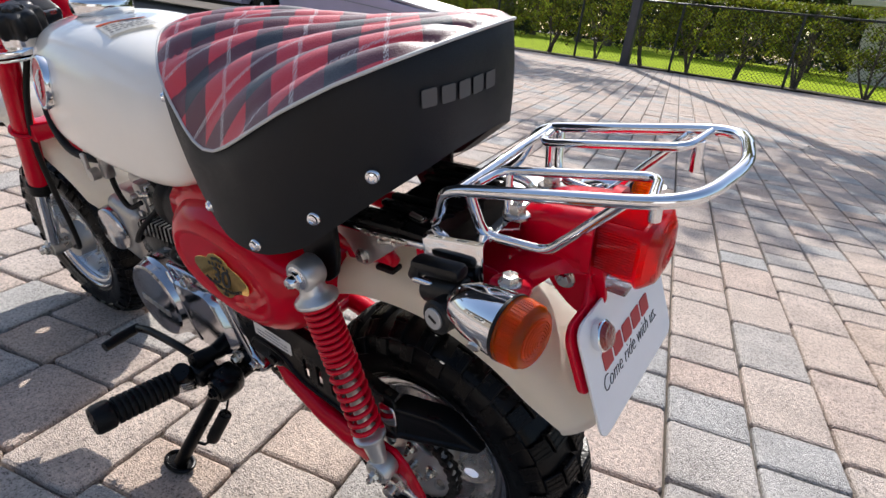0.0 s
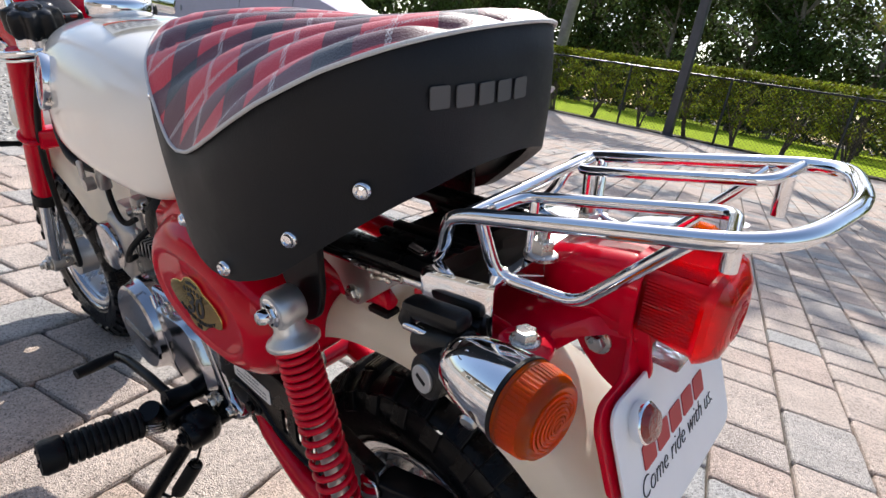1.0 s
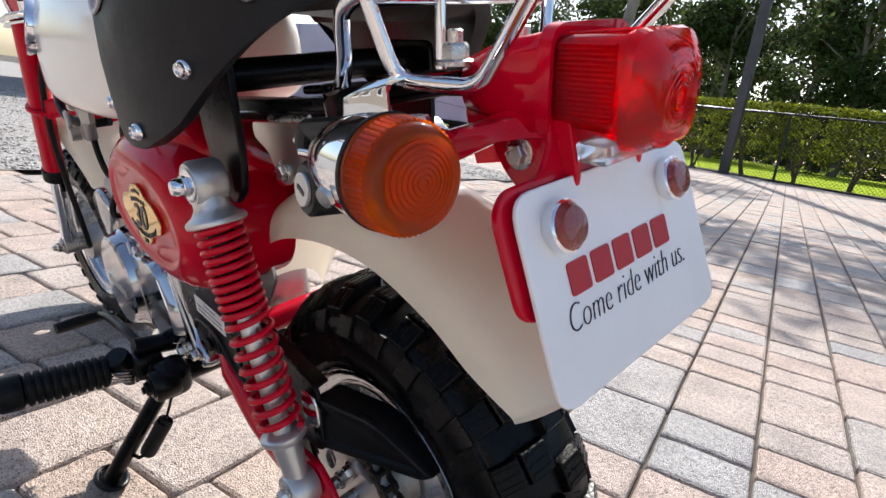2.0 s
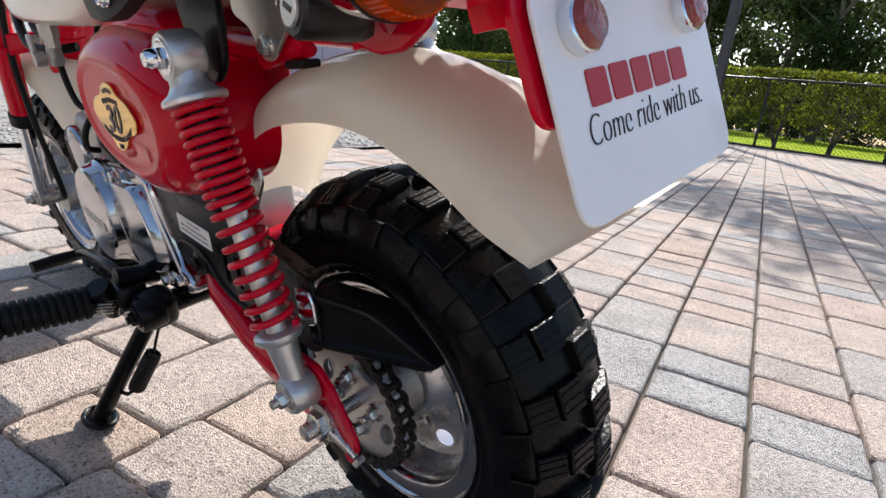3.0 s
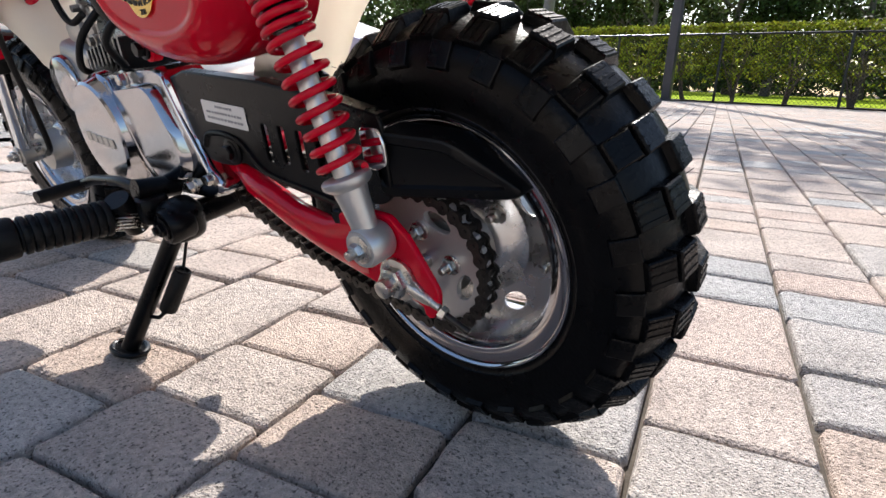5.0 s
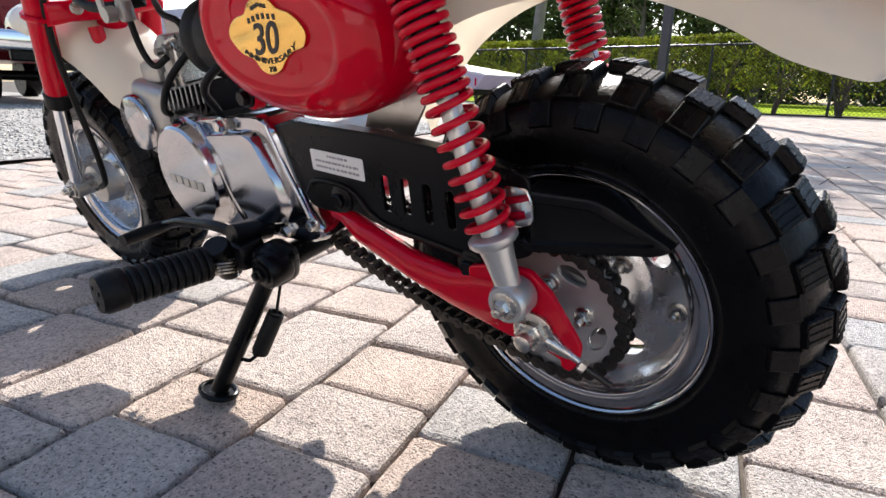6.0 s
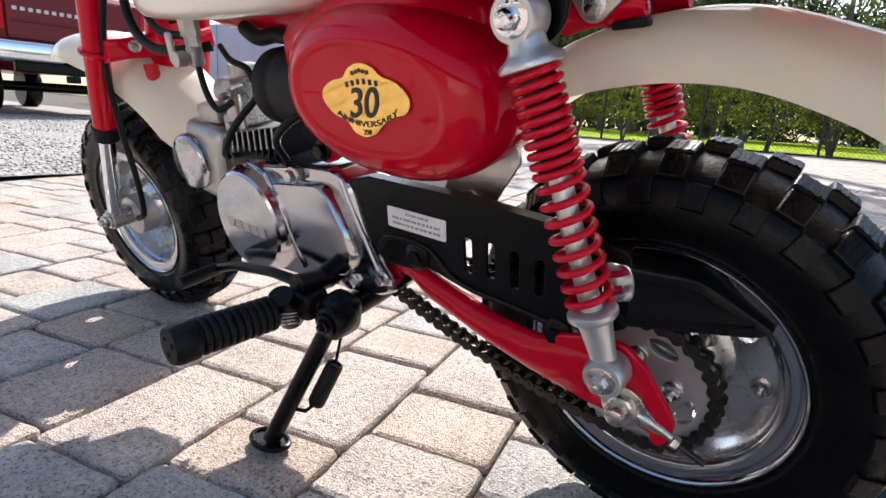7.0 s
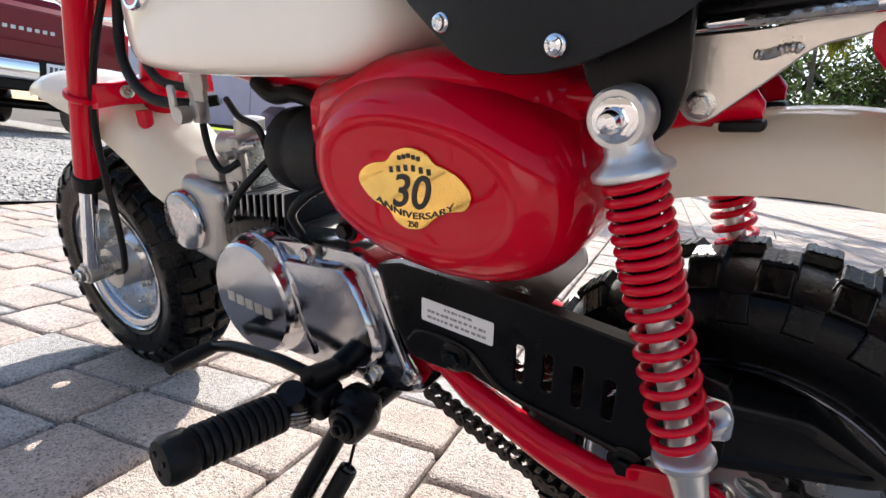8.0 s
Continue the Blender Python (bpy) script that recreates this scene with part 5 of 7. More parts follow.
# number-plate holder and advertising plate
PT = radians(20)
PM = Matrix.Translation((0.1885, 0.0, 0.513)) @ Matrix(((0, -math.sin(PT), math.cos(PT), 0), (1, 0, 0, 0), (0, math.cos(PT), math.sin(PT), 0), (0, 0, 0, 1)))
holder = cut_plate("plate_holder", [round2d([(-0.087, 0.004), (-0.078, 0.013), (-0.050, 0.014), (-0.034, 0.030), (-0.034, 0.044), (0.034, 0.044), (0.034, 0.030), (0.050, 0.014), (0.078, 0.013), (0.087, 0.004), (0.087, -0.042), (0.080, -0.048), (-0.080, -0.048), (-0.087, -0.042)], 0.006)], 0.004, 0.001, PM @ Matrix.Translation((0, 0, -0.004)), RED, bike, "glossy red plate holder")
plate = cut_plate("show_plate", [round2d([(-0.082, 0.010), (0.082, 0.010), (0.084, -0.094), (-0.084, -0.094)], 0.014)], 0.0025, 0.0008, PM @ Matrix.Translation((0.002, 0, 0.0015)), WHITE, bike, "white show plate with red mark and black slogan")
for i in range(5):
    cut_plate("mark_bar", [round2d([(-0.0085, -0.0082), (0.0085, -0.0082), (0.0085, 0.0082), (-0.0085, 0.0082)], 0.002)], 0.0006, 0.0001, PM @ Matrix.Translation((-0.0465 + i * 0.0205, -0.0365, 0.0032)), PRINT_RED, plate)
lettering("slogan", "Come ride with us.", 0.021, PM @ Matrix.Translation((-0.0030, -0.0550, 0.0031)), PRINT_BLACK, plate, shear=0.22, width=0.118, thin=0.0006)
for s in (-1, 1):
    c = PM @ Vector((s * 0.054, -0.010, 0.0035))
    nn = (PM.to_3x3() @ Vector((0, 0, 1))).normalized()
    rf = part("plate_reflector", lathe([(0.0118, -0.001), (0.0128, 0.001), (0.0128, 0.006), (0.0116, 0.0070)], c, nn, 30), CHROME, plate, "chrome-ringed red reflector")
    part("reflector_lens", lathe([(0.0117, 0.004), (0.0117, 0.0075), (0.009, 0.0105), (0.0, 0.0115)], c, nn, 24), DEEP_RED_LENS, rf)

# luggage rack
def rz(x):
    return 0.609 + (x - 0.085) * 0.21
def rk(pts):
    return [(x, y, rz(x) + (dz if len(rest) else 0.0)) for x, y, *rest in pts for dz in [rest[0] if rest else 0]]
rack = part("luggage_rack", tube(rounded([(0.012, -0.054, 0.552), (0.036, -0.061, 0.555), (0.054, -0.069, 0.573), (0.060, -0.073, 0.592), *rk([(0.070, -0.078), (0.224, -0.0715), (0.245, -0.056), (0.257, 0.0), (0.245, 0.056), (0.224, 0.0715), (0.070, 0.078)]), (0.060, 0.073, 0.592), (0.054, 0.069, 0.573), (0.036, 0.061, 0.555), (0.012, 0.054, 0.552)], 0.020, 7), 0.0049, 16), CHROME, bike, "chrome tubular luggage rack", 60)
part("front_bar", tube(rk([(0.078, -0.078), (0.078, 0.078)]), 0.0042, 14), CHROME, rack)
for s in (-1, 1):
    part("inner_bar", tube(rounded(rk([(0.086, s * 0.062), (0.090, s * 0.034), (0.211, s * 0.030), (0.219, s * 0.0715)]), 0.012, 6), 0.0036, 14), CHROME, rack)
    part("rack_leg", tube(rounded([(0.088, s * 0.077, rz(0.088)), (0.0935, s * 0.0665, 0.572), (0.100, s * 0.062, 0.5660), (0.146, s * 0.055, 0.5650), (0.203, s * 0.067, rz(0.203) - 0.003)], 0.012, 6), 0.0042, 14), CHROME, rack)
    part("leg_bolt", hexbolt(bmesh.new(), (0.096, s * 0.0625, 0.5655), (0.2, 0, 1), 0.0055, 0.006, 0, 0.008), STEEL, rack, "small plated bolt")
    part("rack_peg", tube([(0.2155, s * 0.046, rz(0.2155)), (0.2165, s * 0.046, rz(0.2165) - 0.025)], 0.0046, 14), CHROME, rack)
    part("front_peg", tube([(0.098, s * 0.034, rz(0.098)), (0.099, s * 0.036, 0.570)], 0.0032, 12), CHROME, rack)

# indicators
def signal(s):
    c = Vector((0.1185, s * 0.1140, 0.5355))
    ax = Vector((1, s * 0.12, 0.03)).normalized()
    shell = part("indicator", lathe([(0.00368, -0.02024), (0.01196, -0.0184), (0.017848, -0.01104), (0.021712, 0.00184), (0.024288, 0.01656), (0.025116, 0.0276), (0.025576, 0.03312), (0.024288, 0.03404)], c, ax, 40), CHROME, bike, "chrome indicator with ribbed amber lens", 50)
    part("indicator_gasket", lathe([(0.025576, 0.03266), (0.026036, 0.03312), (0.026036, 0.03542), (0.025116, 0.03588)], c, ax, 40), RUBBER, shell)
    lens_ = part("indicator_lens", lathe([(0.02484, 0.03496), (0.025484, 0.03588), (0.025484, 0.03818), (0.024656, 0.03864), (0.023736, 0.04968), (0.02208, 0.05428), (0.02024, 0.05566), (0.019136, 0.055752), (0.01748, 0.0552), (0.01104, 0.057224), (0, 0.058696)], c, ax, 48), AMBER, shell, "ribbed amber lens", 40)
    bm = bmesh.new()
    B = Matrix.Translation(c) @ basis(ax) @ Matrix.Scale(0.92, 4)
    for k in range(56):
        t = 2 * math.pi * k / 56
        add_tube(bm, [B @ Vector((0.0267 * math.cos(t), 0.0267 * math.sin(t), 0.0425)), B @ Vector((0.0257 * math.cos(t), 0.0257 * math.sin(t), 0.0545))], 0.0010, 5)
    for r in (0.0025, 0.005, 0.0075, 0.010, 0.0125, 0.015, 0.0175):
        add_tube(bm, [B @ Vector((r * math.cos(t), r * math.sin(t), 0.0637 - r * r * 9.5)) for t in [2 * math.pi * k / 40 for k in range(40)]], 0.0010, 5, True)
    part("lens_rib", bm, AMBER, lens_)["kind"] = "stuff"
    part("lamp_reflector", lathe([(0, 0.01104), (0.01104, 0.01656), (0.0184, 0.02576), (0.02346, 0.03404)], c, ax, 32, False), SILVER, shell)
    part("bulb", lathe([(0.00368, 0.01104), (0.00828, 0.02024), (0.00874, 0.0276), (0.00552, 0.03496), (0, 0.0368)], c, ax, 20), CLEAR_LENS, shell)
    part("indicator_stem", tube([c + ax * 0.008 + Vector((0, -s * 0.02, 0)), (0.125, s * 0.072, 0.532)], 0.0085, 14), BLACK, shell)
    bm = lathe([(0, 0), (0.0052, 0), (0.0045, 0.002), (0, 0.0025)], c + ax * 0.018 + Vector((0, s * 0.025, -0.008)), (0.1, s, -0.3), 14)
    part("lens_screw", bm, STEEL, shell)
    return shell


signal(-1)
signal(1)

# ---- foot rest, stand, gear pedal ----
peg = Vector((-0.352, -0.148, 0.212))
pd = Vector((-0.08, -1, 0.14)).normalized()
bm = bmesh.new()
prof = [(0.0, 0.0), (0.0130, 0.0)]
for i in range(10):
    h = 0.003 + i * 0.0080
    prof += [(0.0186, h), (0.0190, h + 0.0012), (0.0190, h + 0.0046), (0.0184, h + 0.0056), (0.0158, h + 0.0062), (0.0158, h + 0.0078)]
prof += [(0.0195, 0.085), (0.0205, 0.088), (0.0205, 0.104), (0.0180, 0.109), (0, 0.110)]
foot = part("footrest_rubber", lathe(prof, peg + pd * 0.016, pd, 28), RUBBER, bike, "ribbed black rubber footrest", 35)
bm = bmesh.new()
for k in range(3):
    t = 2 * math.pi * k / 3 + 0.4
    B = Matrix.Translation(peg + pd * 0.126) @ basis(pd)
    add_lathe(bm, [(0.0026, -0.001), (0.0026, 0.0006), (0.0018, 0.0008)], B @ Vector((0.009 * math.cos(t), 0.009 * math.sin(t), 0)), pd, 10)
part("rubber_studs", bm, BLACK, foot)
hinge = part("footrest_hinge", add_box(lathe([(0.0135, -0.022), (0.0145, -0.02), (0.0145, 0.02), (0.0135, 0.022)], peg, (0.25, -0.35, 0.9), 20), (0.03, 0.034, 0.03), Matrix.Translation(peg + Vector((0.012, 0.022, 0))), 0.006, 2), BLACK, bike, "black footrest hinge")
part("hinge_spring", tube([(Matrix.Translation(peg + Vector((0.0, -0.002, -0.001))) @ basis((0.25, -0.35, -0.9)) @ Vector((0.0155 * math.cos(t), 0.0155 * math.sin(t), t * 0.00055))) for t in [k * 0.35 for k in range(90)]], 0.0011, 6), STEEL, hinge)
mount = Vector((-0.312, -0.110, 0.198))
bm = box((0.042, 0.042, 0.046), Matrix.Translation(mount) @ Matrix.Rotation(radians(15), 4, "Y"), 0.014, 3)
add_tube(bm, [mount, (-0.312, 0.04, 0.198)], 0.014, 14)
add_lathe(bm, [(0.018, -0.016), (0.020, -0.013), (0.020, 0.010), (0.018, 0.013)], mount + Vector((0.006, -0.012, 0.0)), LEFT, 26)
add_tube(bm, [mount + Vector((-0.01, 0.0, 0.005)), peg + Vector((0.01, 0.02, 0.0))], 0.013, 14)
smount = part("stand_bracket", bm, BLACK, bike, "black stand and footrest bracket", 40)
part("stand_bolt", hexbolt(bmesh.new(), (-0.306, -0.1355, 0.198), LEFT, 0.0085, 0.007, 0.003, 0.0135), BLACK, smount)
foot_at = BIKE.inverted() @ Vector((-0.366, -0.176, 0.006))
top_at = Vector((-0.322, -0.112, 0.19))
stand = part("side_stand", tube([top_at, top_at.lerp(foot_at, 0.12), foot_at + Vector((0, 0, 0.004))], [0.013, 0.0102, 0.0102], 16), BLACK, bike, "black tubular side stand")
bm = bmesh.new()
fo = []
for t in [2 * math.pi * k / 32 for k in range(32)]:
    fo.append(BIKE.inverted() @ Vector((-0.366 + 0.026 * math.cos(t + 0.3) - 0.004, -0.176 + 0.017 * math.sin(t + 0.3), 0.0075)))
add_tube(bm, fo, 0.0032, 8, True)
bm.faces.new([bm.verts.new(q) for q in fo])
part("stand_foot", bm, BLACK, stand, "loop foot plate")
sd = (foot_at - top_at).normalized()
sp0 = top_at + sd * 0.045 + Vector((0.026, 0.012, 0))
coil = [sp0 + sd * (0.012 + 0.052 * k / 200) + (sd.orthogonal().normalized() * math.cos(k * 0.5) + sd.cross(sd.orthogonal().normalized()) * math.sin(k * 0.5)) * 0.0078 for k in range(201)]
bm = tube(coil, 0.0019, 6)
add_tube(bm, [sp0 + sd * 0.012, sp0 - sd * 0.01 + Vector((-0.004, 0, 0.008)), top_at + Vector((0.018, 0.004, 0.0))], 0.0017, 6)
add_tube(bm, [sp0 + sd * 0.064, sp0 + sd * 0.074 + Vector((-0.006, -0.004, 0)), top_at + sd * 0.118], 0.0024, 6)
part("stand_spring", bm, BLACK, stand, "black stand return spring")
part("spring_sleeve", lathe([(0.0088, 0.014), (0.0098, 0.016), (0.0098, 0.062), (0.0088, 0.064)], sp0, sd, 18), RUBBER, stand)
pedal = part("gear_pedal", tube(rounded([(-0.350, -0.098, 0.222), (-0.352, -0.125, 0.232), (-0.395, -0.128, 0.236), (-0.470, -0.130, 0.228), (-0.505, -0.134, 0.218)], 0.012), 0.0062, 12), BLACK, bike, "black gear pedal")
part("pedal_boss", tube([(-0.345, -0.09, 0.225), (-0.345, -0.135, 0.235)], 0.012, 16), BLACK, pedal)
part("pedal_rubber", tube([(-0.506, -0.130, 0.217), (-0.503, -0.160, 0.219), (-0.499, -0.188, 0.221)], [0.0075, 0.0085, 0.0075], 14), RUBBER, pedal, "black knurled pedal rubber")

# ---- front end ----
def fp(h, s):
    """A point on a fork leg's line at a height."""
    return Vector((FRONT_X + (h - 0.2) * math.tan(RAKE), s * 0.083, h))
for s in (-1, 1):
    leg = front_part("fork_leg", tube([fp(0.35, s), fp(0.607, s)], 0.0168, 28), RED, bike, "glossy red fork tube")
    lower = part("fork_slider", tube([fp(0.19, s), fp(0.362, s)], 0.0118, 22), CHROME, leg, "chrome fork slider")
    part("fork_boot", lathe([(0.0172, -0.024), (0.0195, -0.022), (0.0195, -0.002), (0.0172, 0.0)], fp(0.366, s), AXIS, 28), RUBBER, leg, "black rubber fork seal")
    part("axle_clamp", lathe([(0.015, -0.012), (0.0175, -0.010), (0.0175, 0.010), (0.015, 0.012)], fp(0.2, s), (0, s, 0), 22), CAST, leg)
    part("clamp_ring", tube([fp(0.474, s) + Vector((0.0185 * math.cos(t), 0.0185 * math.sin(t), 0.0185 * math.cos(t) * -0.42)) for t in [2 * math.pi * k / 28 for k in range(28)]], 0.0042, 8, True), RED, leg)
front_part("front_axle", add_lathe(hexbolt(tube([(FRONT_X, -0.105, 0.2), (FRONT_X, 0.105, 0.2)], 0.006, 12), (FRONT_X, -0.096, 0.2), LEFT, 0.0105, 0.010, 0.006, 0.014), [(0.017, -0.03), (0.019, 0.03)], (FRONT_X, -0.055, 0.2), (0, 1, 0), 24), STEEL, bike, "zinc-plated front axle")
bm = bmesh.new()
rows = []
for y, h, xo in ((-0.085, 0.016, 0.012), (-0.06, 0.014, 0.022), (-0.03, 0.016, 0.03), (0, 0.022, 0.034), (0.03, 0.016, 0.03), (0.06, 0.014, 0.022), (0.085, 0.016, 0.012)):
    c = fp(0.474, 0)
    rows.append([bm.verts.new((c.x + xo + q[0], y, c.z + q[1])) for q in round2d([(-0.022, -h), (0.024, -h), (0.024, h), (-0.022, h)], 0.007, 4)])
skin(bm, rows)
bridge = front_part("fork_bridge", bm, RED, bike, "glossy red fork bridge", 45)
part("bridge_slot", lathe([(0.006, -0.003), (0.0085, -0.0005), (0.0085, 0.0012), (0.0065, 0.0015), (0.005, -0.001), (0, -0.001)], fp(0.474, 0) + Vector((0.050, -0.052, 0.002)), (1, -0.25, 0.1), 24), STEEL, bridge, "oval slot")
c = fp(0.462, 0)
front_part("bridge_lug", add_lathe(lathe([(0.02, -0.03), (0.022, 0.02)], c + Vector((0.04, 0, 0)), AXIS, 20), [(0.010, 0), (0.010, 0.026)], c + Vector((0.052, -0.035, -0.012)), (0, 0, -1), 16), RED, bike)
# chrome top yoke with a rolled lower edge
yo = [(-0.760, -0.108), (-0.690, -0.110), (-0.668, -0.090), (-0.664, -0.045), (-0.676, 0.0), (-0.664, 0.045), (-0.668, 0.090), (-0.690, 0.110), (-0.760, 0.108), (-0.780, 0.06), (-0.785, 0.0), (-0.780, -0.06)]
YM = Matrix.Translation((0, 0, 0.6085 + 0.72 * 0.08)) @ Matrix(((1, 0, 0, 0), (0, 1, 0, 0), (0.08, 0, 1, 0), (0, 0, 0, 1)))
yoke = cut_plate("top_yoke", [round2d(yo, 0.016)], 0.009, 0.003, YM, CHROME, bike, "chrome top yoke")
yoke.matrix_local = TURN_FRONT
cut_plate("yoke_edge", [round2d([(x * 0.995 - 0.004, y * 0.985) for x, y in yo], 0.016)], 0.004, 0.001, YM @ Matrix.Translation((0, 0, -0.0085)), CHROME, yoke)
for s in (-1, 1):
    # folding handlebar: collar, lobed knob and bar
    kc = Vector((-0.690, s * 0.066, 0.650))
    front_part("bar_collar", lathe([(0.024, -0.036), (0.0265, -0.034), (0.0265, -0.018), (0.022, -0.016), (0.022, 0.0)], kc, (0.12, 0, 1), 32), CHROME, bike, "chrome handlebar clamp collar")
    kn = []
    for k in range(64):
        t = 2 * math.pi * k / 64
        kn.append((0.0315 + 0.0042 * math.cos(8 * t), t))
    bm = bmesh.new()
    B = Matrix.Translation(kc) @ basis((0.22, 0.1 * s, 1))
    skin(bm, [[bm.verts.new(B @ Vector((r * f * math.cos(t), r * f * math.sin(t), h))) for r, t in kn] for f, h in ((0.6, -0.018), (0.9, -0.016), (1, -0.010), (1, 0.010), (0.93, 0.016), (0.7, 0.019), (0.45, 0.018), (0.4, 0.022), (0.1, 0.024))])
    front_part("bar_knob", bm, PLASTIC, bike, "black lobed handlebar knob", 45)
    front_part("handlebar", tube(curve_points([(-0.715, s * 0.075, 0.63), (-0.725, s * 0.092, 0.70), (-0.69, s * 0.16, 0.80), (-0.60, s * 0.25, 0.835)], 6), 0.011, 14), CHROME, bike, "chrome handlebar")
    front_part("grip", tube([(-0.67, s * 0.175, 0.808), (-0.58, s * 0.275, 0.842)], 0.016, 16), RUBBER, bike, "black rubber grip")
# warning-lamp box between the bars
wb = front_part("warning_lamp_box", box((0.055, 0.046, 0.040), Matrix.Translation((-0.722, -0.022, 0.648)) @ Matrix.Rotation(radians(22), 4, "Y"), 0.008, 3), PLASTIC, bike, "black warning lamp box with small windows")
part("lamp_window", box((0.003, 0.030, 0.013), Matrix.Translation((-0.6945, -0.022, 0.650)) @ Matrix.Rotation(radians(22), 4, "Y"), 0.001, 1), TRIM_GREY, wb)
for k in range(2):
    part("warning_lamp", box((0.003, 0.010, 0.009), Matrix.Translation((-0.6930, -0.030 + 0.016 * k, 0.6505)) @ Matrix.Rotation(radians(22), 4, "Y"), 0.001, 1), DEEP_RED_LENS, wb)
front_part("steering_nut", lathe([(0.017, 0), (0.017, 0.012), (0.014, 0.016), (0, 0.017)], (-0.715, 0.0, 0.612), (0.1, 0, 1), 6), CHROME, bike)
# headlamp
front_part("headlamp", lathe([(0.0, -0.06), (0.03, -0.056), (0.055, -0.04), (0.068, -0.01), (0.072, 0.03), (0.0735, 0.045), (0.07, 0.05)], (-0.80, 0, 0.645), (-1, 0, -0.12), 36), RED, bike, "glossy red headlamp shell")
front_part("headlamp_rim", lathe([(0.07, 0.045), (0.077, 0.046), (0.078, 0.056), (0.07, 0.060), (0.03, 0.064), (0, 0.065)], (-0.80, 0, 0.645), (-1, 0, -0.12), 36), CHROME, bike, "chrome headlamp rim")
# front mudguard
bm = bmesh.new()
rows = []
for k in range(29):
    a = radians(28 + 90 * k / 28)
    r = 0.300 - 0.006 * math.sin(a) + max(0.0, a - 1.57) * 0.05
    wd = smooth_value([(0, 0.036), (1, 0.052), (3, 0.064), (10, 0.069), (22, 0.066), (28, 0.040)], k)
    cx, cz = FRONT_X + r * math.cos(a), 0.200 + r * math.sin(a)
    row = []
    for j in range(-8, 9):
        s = j / 8
        drop = (0.055 - 0.03 * max(0, k - 14) / 14) * (1 - math.cos(s * math.pi / 2)) ** 1.3
        row.append(bm.verts.new((cx - drop * math.cos(a), wd * math.sin(s * math.pi / 2), cz - drop * math.sin(a))))
    rows.append(row)
skin(bm, rows, caps=False, wrap=False)
bmesh.ops.solidify(bm, geom=bm.faces[:], thickness=0.0022)
front_part("front_mudguard", bm, CREAM, bike, "glossy cream front mudguard", 50)
# cables
front_part("brake_cable", tube(curve_points([(-0.72, -0.060, 0.60), (-0.740, -0.080, 0.53), (-0.782, -0.082, 0.45), (-0.800, -0.080, 0.36), (-0.815, -0.074, 0.28), (-0.845, -0.066, 0.215), (-0.885, -0.06, 0.195)], 7), 0.0048, 10), RUBBER, bike, "black brake cable")
for k, h in enumerate(([(-0.70, -0.055, 0.60), (-0.685, -0.075, 0.52), (-0.63, -0.085, 0.478), (-0.57, -0.075, 0.470), (-0.545, -0.05, 0.472)], [(-0.71, -0.035, 0.59), (-0.67, -0.06, 0.53), (-0.615, -0.075, 0.495), (-0.56, -0.068, 0.485)], [(-0.69, -0.02, 0.60), (-0.665, -0.03, 0.55), (-0.66, -0.03, 0.50)])):
    part("cable", tube(curve_points(h, 6), (0.0062, 0.005, 0.0055)[k], 10), RUBBER, bike, "black control cable")

# ---- ground ----
ground = part("ground", box((120, 120, 0.2), Matrix.Translation((0, 20, -0.1150))), SAND, None, "", None)
tagged(ground, "sand-filled base of the paver driveway", "ground", kind="structure")


def sheet(name, x0, x1, y0, y1, z, mat, label, cat, nx=40, ny=40, rough=0.0):
    bm = bmesh.new()
    rows = []
    for i in range(nx + 1):
        rows.append([bm.verts.new((x0 + (x1 - x0) * i / nx, y0 + (y1 - y0) * j / ny, z + random.uniform(-rough, rough))) for j in range(ny + 1)])
    skin(bm, rows, caps=False, wrap=False)
    ob = part(name, bm, mat, None, "", 60)
    return tagged(ob, label, cat, kind="structure")


sheet("gravel_drive", -30, -2.78, -8, 4.2, 0.006, GRAVEL, "pale gravel drive beside the pavers", "gravel", 60, 60, 0.006)
sheet("lawn", -45, 45, 14.9, 48, 0.012, GRASS, "bright sunlit lawn behind the hedge", "lawn", 60, 40, 0.02)
sheet("hedge_bed", -45, 45, 13.95, 14.95, 0.016, SOIL, "dark soil strip with fallen leaves", "soil", 80, 4, 0.02)

# loose stones over the gravel
rg = random.Random(44)
gv, gf = [], []
for _ in range(11000):
    q = Vector((-2.8 - 6.5 * rg.random() ** 1.6, rg.uniform(-0.5, 4.2), 0.010))
    r = rg.uniform(0.006, 0.015)
    i = len(gv)
    for dx, dy, dz in ((1, 0, 0), (0, 1, 0), (-1, 0, 0), (0, -1, 0), (0, 0, 0.5), (0, 0, -0.5)):
        gv.append((q.x + dx * r * rg.uniform(0.6, 1.3), q.y + dy * r * rg.uniform(0.6, 1.3), q.z + dz * r * rg.uniform(0.6, 1.2)))
    for a, b in ((0, 1), (1, 2), (2, 3), (3, 0)):
        gf.append((i + a, i + b, i + 4))
        gf.append((i + b, i + a, i + 5))
me = bpy.data.meshes.new("gravel_stones")
me.from_pydata(gv, [], gf)
gs = link("gravel_stones", me, PEBBLE, None)
tagged(gs, "loose pale stones of the gravel drive", "gravel", kind="stuff")

# ---- background: fence, hedge, trees, vehicles, house ----
FENCE_Y, RAIL = 14.15, 1.5


